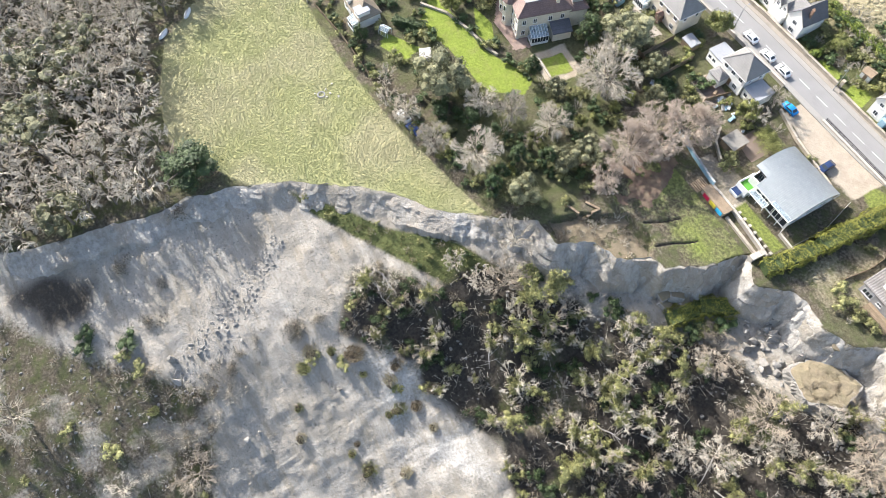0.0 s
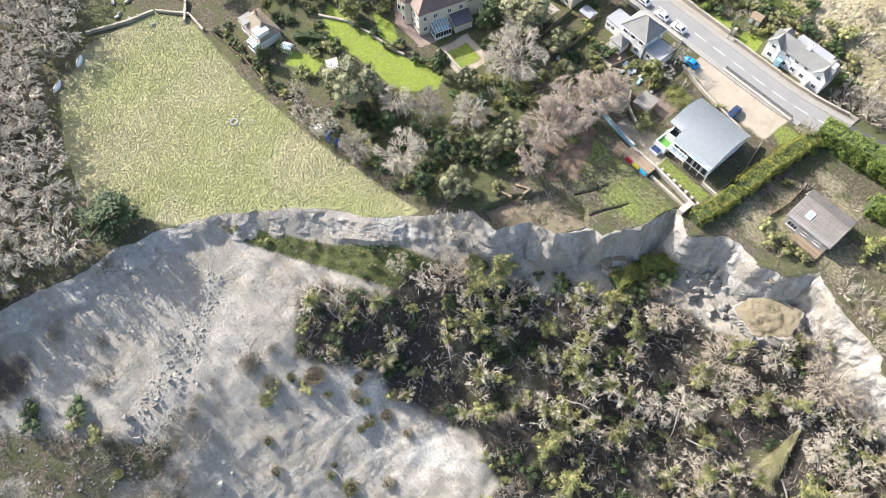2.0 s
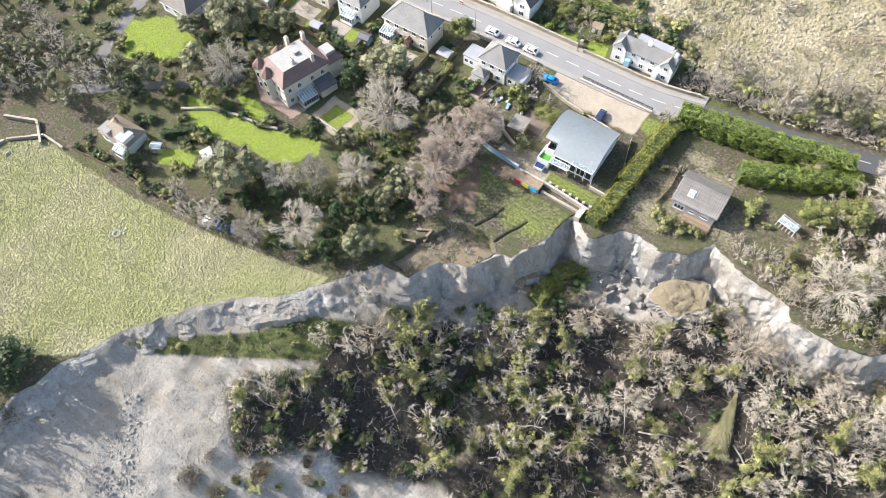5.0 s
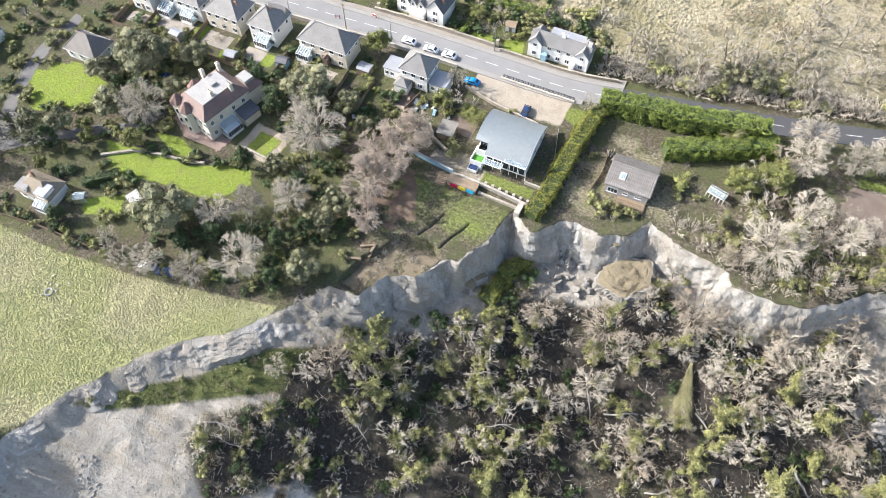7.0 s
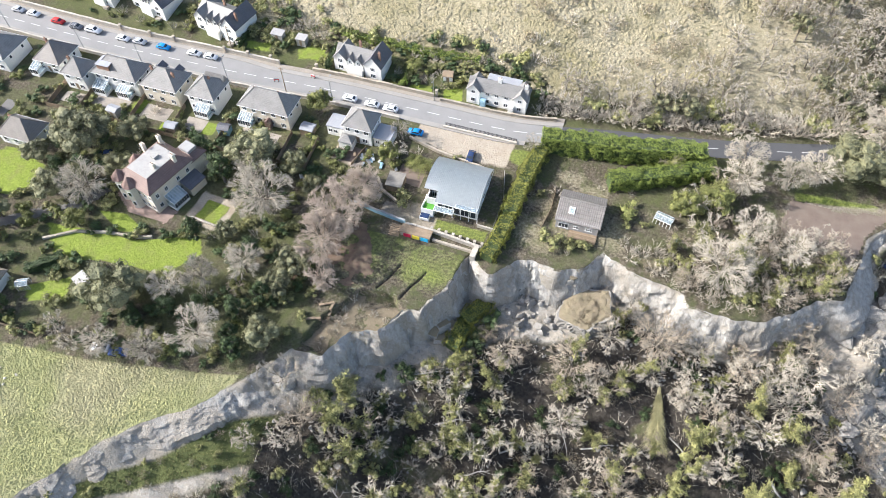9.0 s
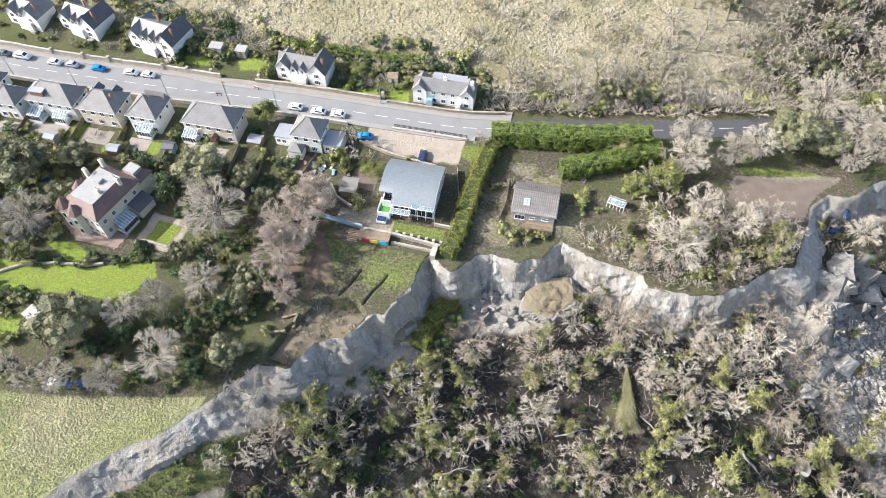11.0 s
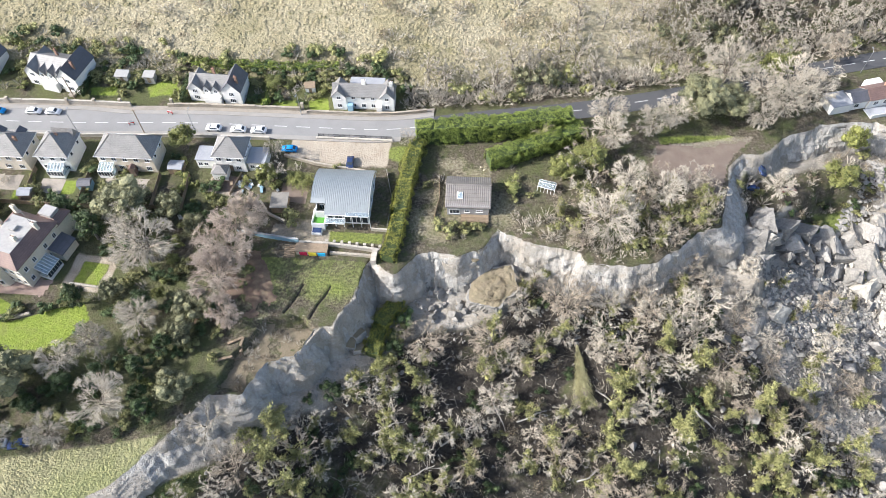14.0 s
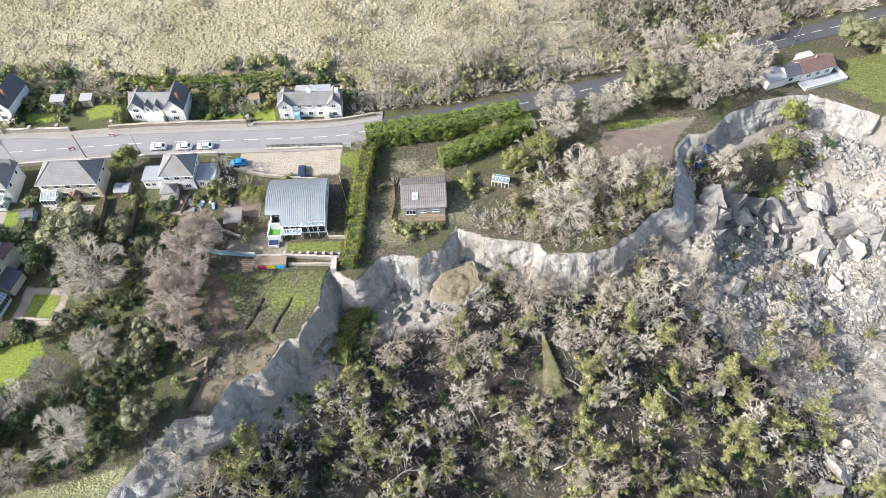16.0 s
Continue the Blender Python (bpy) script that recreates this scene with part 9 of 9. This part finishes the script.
greenhouse(17.6, 110.6, 4.2, 2.4, -14, "white-framed greenhouse on the plot")
greenhouse(-117.9, 48.2, 2.6, 2.0, 30, "small white-framed greenhouse beside a hedge")
t = empty("garden_table", 21.4, 105.6, height(21.4, 105.6), 20, "small pale blue garden table on grass", "table")
part("tabletop", box(-0.9, 0.9, -0.6, 0.6, 0.7, 0.78, 0.02), PALE_BLUE, t)
for sx in (-0.75, 0.75):
    for sy in (-0.45, 0.45):
        part("leg", box(sx - 0.04, sx + 0.04, sy - 0.04, sy + 0.04, 0, 0.7), PALE_BLUE, t)

# terraces before the modern house
stone_wall("terrace_wall", [(-40.6, 90.8), (-33.5, 90.8), (-24, 89.9), (-21.4, 89.6)], 1.1, 0.45, STONE_PALE, "pale stone terrace wall with stub piers", STONE_PALE, 1.2)
for k in range(8):
    x = -34 + 1.8 * k
    p = empty("terrace_pier", x, 91.2 - 0.12 * k, height(x, 91.2), 0, "short pale stone pier on the terrace wall", "pier", "terrace piers")
    part("shaft", box(-0.25, 0.25, -0.25, 0.25, -0.3, 1.5, 0.03), STONE_PALE, p)
    part("cap", box(-0.32, 0.32, -0.32, 0.32, 1.504, 1.62, 0.02), STONE_PALE, p)
stone_wall("terrace_wall", [(-33, 88.6), (-23, 88.2)], 0.6, 0.5, STONE, "low rubble wall over the cracked lawn", STONE, 1.2)
stone_wall("garden_wall", [(-22.4, 90), (-22.6, 86.4)], 1.2, 1.2, STONE_PALE, "broad stone pier at lawn's broken corner", STONE_PALE, 1.2)
stone_wall("garden_wall", [(-56, 93.6), (-49, 92.2), (-40.8, 91.2)], 1.3, 0.35, PALE_BLUE, "faded blue painted garden wall", CONCRETE, 1.4)
stone_wall("garden_wall", [(-52, 102), (-49.5, 98.6), (-45, 96.5)], 0.9, 0.35, STONE, "stone wall beside the shed", STONE, 1.2)
stone_wall("garden_wall", [(-51.5, 64.5), (-48.5, 66.2), (-48.8, 62.2), (-53, 60.5)], 0.35, 0.4, TIMBER, "ruined timber-edged garden beds at cliff edge", TIMBER, 1.0)
stone_wall("garden_wall", [(-24.2, 95.6), (-19.8, 95.4)], 0.9, 0.3, STONE_PALE, "short pale wall beside the lawn", STONE_PALE, 1.0)
stone_wall("garden_wall", [(-84, 76.4), (-91, 77)], 0.4, 0.3, STONE_PALE, "low stone edging round the square lawn", STONE_PALE, 1.4)
stone_wall("garden_wall", [(-122, 60.5), (-115.5, 64.8), (-108, 66.8), (-100.5, 67.8), (-97, 69)], 0.5, 0.5, STONE_PALE, "rockery edging beside the long lawn", STONE, 1.0)
stone_wall("field_wall", [(-158.5, 34), (-150, 37.5), (-143.7, 33.3)], 1.0, 0.5, STONE, "dry stone wall at the field corner", STONE, 1.5)
stone_wall("field_wall", [(-152.2, 29.5), (-145, 35.5), (-138, 35.4)], 0.8, 0.4, STONE, "dry stone wall along the field", STONE, 1.5)
stone_wall("field_wall", [(-158, 12), (-154, 22), (-152.5, 29)], 0.8, 0.5, STONE, "broken dry stone wall by the wood", STONE, 1.5)
panel_shed = empty("garden_store", -36.6, 88.9, height(-36.6, 88.9), 0, "low garden store with coloured door panels", "shed")
part("body", box(-4.2, 3.0, -1.0, 1.2, -0.4, 1.3, 0.04), STONE, panel_shed)
part("roof", box(-4.4, 3.2, -1.1, 1.4, 1.304, 1.5, 0.03), TIMBER, panel_shed)
for k, c in enumerate(("crimson", "yellow", "sky")):
    part("door_panel", box(-3.4 + 2.15 * k, -1.6 + 2.15 * k, -1.14, -1.005, -0.1, 1.1, 0.02), PAINTS[c], panel_shed)
steps = empty("garden_steps", -42.4, 88.6, height(-42.4, 88.6), 0, "narrow timber steps down to the lawn", "steps")
for k in range(7):
    part("tread", box(-1.3, 1.3, -1.4 + 0.42 * k, -1.05 + 0.42 * k, -0.3, 0.02 + 0.15 * k, 0.02), TIMBER, steps)
tub = empty("hot_tub", -36.9, 94.6, height(-36.9, 94.6), 2, "blue-covered hot tub on the patio", "hot tub")
part("body", box(-1.2, 1.2, -1.2, 1.2, -0.1, 0.85, 0.08), FRAME, tub)
part("cover", box(-1.05, 1.05, -1.05, 1.05, 0.854, 0.98, 0.05), PAINTS["navy"], tub)


def fence(pts, label, high=1.5, mat=None):
    t = empty("fence", *pts[0], 0, 0, label, "fence", "garden fences")
    mat = mat or TIMBER
    slat = post = None
    for (ax, ay), (bx, by) in zip(pts[:-1], pts[1:]):
        ln, ang = math.hypot(bx - ax, by - ay), math.degrees(math.atan2(by - ay, bx - ax))
        n = max(1, round(ln / 1.8))
        for k in range(n):
            u = (k + 0.5) / n
            x, y = ax + (bx - ax) * u, ay + (by - ay) * u
            z = height(x, y)
            if slat is None:
                slat = part("panel", box(-0.86, 0.86, -0.03, 0.03, 0.05, high), mat, t)
                post = part("post", box(-0.06, 0.06, -0.07, 0.07, -0.4, high + 0.12), mat, t)
                a, b = slat, post
            else:
                a, b = new("panel", slat.data), new("post", post.data)
                a.parent = b.parent = t
            a.matrix_local = pose(x - pts[0][0], y - pts[0][1], z, 0, 0, ang) @ Matrix.Diagonal((ln / n / 1.8, 1, 1, 1))
            b.matrix_local = pose(ax + (bx - ax) * k / n - pts[0][0], ay + (by - ay) * k / n - pts[0][1], z, 0, 0, ang)


for x in (-71.5, -79, -97, -111, -123.5, -138.8, -148):
    fence([(x, 109), (x + 0.5, 98.5)], "weathered timber fence between back gardens")
fence([(-148, 98), (-125, 98.5), (-97, 98), (-74, 99)], "weathered timber fence at garden ends")
fence([(-58.5, 110), (-60, 103.5)], "leaning timber fence beside the rubble heap", 1.3)
fence([(-136, 36.5), (-120.9, 38.2), (-108, 38.6)], "dark timber fence along the field", 1.2)
fence([(-9.5, 100), (-8.6, 106), (-9, 113)], "low timber fence beside the bungalow", 0.9)
fence([(-22.3, 113), (-20, 104), (-20.4, 96)], "pale timber fence beside the hedge", 1.2, TIMBER_PALE)

# builder's rubbish and odd things
r_ = np.random.RandomState(31)
for k in range(26):
    x, y = -56.5 + 2.6 * r_.normal(), 107.4 + 1.3 * r_.normal()
    t = new("scrap_piece")
    t.matrix_world = pose(x, y, height(x, y) + 0.2, r_.uniform(-25, 25), r_.uniform(-25, 25), r_.uniform(0, 360))
    tagged(t, "piece of pale scrap in a rubbish heap", "scrap", "rubbish heap")
    part("scrap_board", box(-r_.uniform(0.3, 0.8), r_.uniform(0.3, 0.8), -0.35, 0.35, 0, r_.uniform(0.08, 0.4), 0.02), (FRAME, CONCRETE, TIMBER, PALE_BLUE)[k % 4], t)
bm = bmesh.new()
for k in range(20):
    a, b = 2 * math.pi * k / 20, 2 * math.pi * (k + 1) / 20
    tube(bm, (0.85 * math.cos(a), 0.85 * math.sin(a), 0.2), (0.85 * math.cos(b), 0.85 * math.sin(b), 0.2), 0.2, 0.2, 6)
t = empty("feed_ring", -108.8, 25.9, height(-108.8, 25.9), 0, "round pale cattle trough on the pasture", "trough")
part("ring", bm, CONCRETE, t)
for k, (x, y) in enumerate(((-109.6, 27.6), (-108, 28), (-110.5, 29.6), (-107.4, 26.8), (-106.2, 29.4), (-109.9, 24.6))):
    t = new("field_stone")
    t.matrix_world = pose(x, y, height(x, y) + 0.15, 5, 8, 40 * k)
    tagged(t, "pale stone lying on the pasture", "stone", "field stones")
    part("stone", rock_mesh(620 + k, 0.6, 12), ROCK_WHITE, t).scale = (0.5, 0.45, 0.4)
for x, y, turn in ((-151.2, 6.3, 140), (-147.7, -1.7, 130)):
    t = empty("rowing_boat", x, y, height(x, y), turn, "pale upturned boat at the wood's edge", "boat", "boats")
    bm = bmesh.new()
    rows = []
    for u in np.linspace(-1, 1, 9):
        w = 0.75 * (1 - abs(u) ** 2.4) + 0.03
        rows.append([bm.verts.new((2.0 * u, w * math.cos(a), 0.75 * math.sin(a) * (0.6 + 0.4 * w) + 0.02)) for a in np.linspace(0, math.pi, 7)])
    for a, b in zip(rows[:-1], rows[1:]):
        for i in range(6):
            bm.faces.new((a[i], a[i + 1], b[i + 1], b[i]))
    part("hull", bm, FRAME, t)
    part("keel", box(-1.8, 1.8, -0.05, 0.05, 0.7, 0.8), TIMBER_PALE, t)
for x, y, w, d, turn in ((-171.2, 33.8, 5, 4, 20), (-165.1, 32.3, 5, 3.4, -15)):
    t = empty("tarpaulin_stack", x, y, height(x, y), turn, "stack under a bright blue tarpaulin", "tarpaulin", "yard stacks")
    part("stack", box(-w / 2 + 0.3, w / 2 - 0.3, -d / 2 + 0.3, d / 2 - 0.3, -0.2, 1.0, 0.1), TIMBER, t)
    bm = bmesh.new()
    bmesh.ops.create_grid(bm, x_segments=12, y_segments=10, size=0.5)
    for v in bm.verts:
        e = max(abs(v.co.x), abs(v.co.y))
        v.co = Vector((v.co.x * w, v.co.y * d, 1.12 - 0.9 * float(smooth(0.38, 0.5, e)) + 0.12 * noise.noise(Vector((v.co.x * 6, v.co.y * 6, x)))))
    part("tarpaulin", bm, TARP, t)
for k in range(14):
    x, y = -160 + 6 * r_.normal(), 25 + 3.5 * r_.normal()
    t = new("stone_heap_piece")
    t.matrix_world = pose(x, y, height(x, y) + 0.3, 10, 5, 33 * k)
    tagged(t, "pale rubble stone heaped in the yard", "stone", "yard rubble")
    part("stone", rock_mesh(640 + k, 0.6, 12), ROCK, t).scale = (1.1, 0.9, 0.8)
for x, y in ((-70.5, 96.2), (-69.2, 95.6)):
    t = empty("garden_chair", x, y, height(x, y), 30, "white garden chair on the dark lawn", "chair", "garden chairs")
    part("seat", box(-0.4, 0.4, -0.35, 0.5, 0.35, 0.43, 0.02), FRAME, t)
    part("backrest", box(-0.4, 0.4, 0.5, 0.58, 0.43, 1.0, 0.02), FRAME, t)
    for sx in (-0.33, 0.33):
        for sy in (-0.28, 0.45):
            part("leg", box(sx - 0.03, sx + 0.03, sy - 0.03, sy + 0.03, 0, 0.35), FRAME, t)
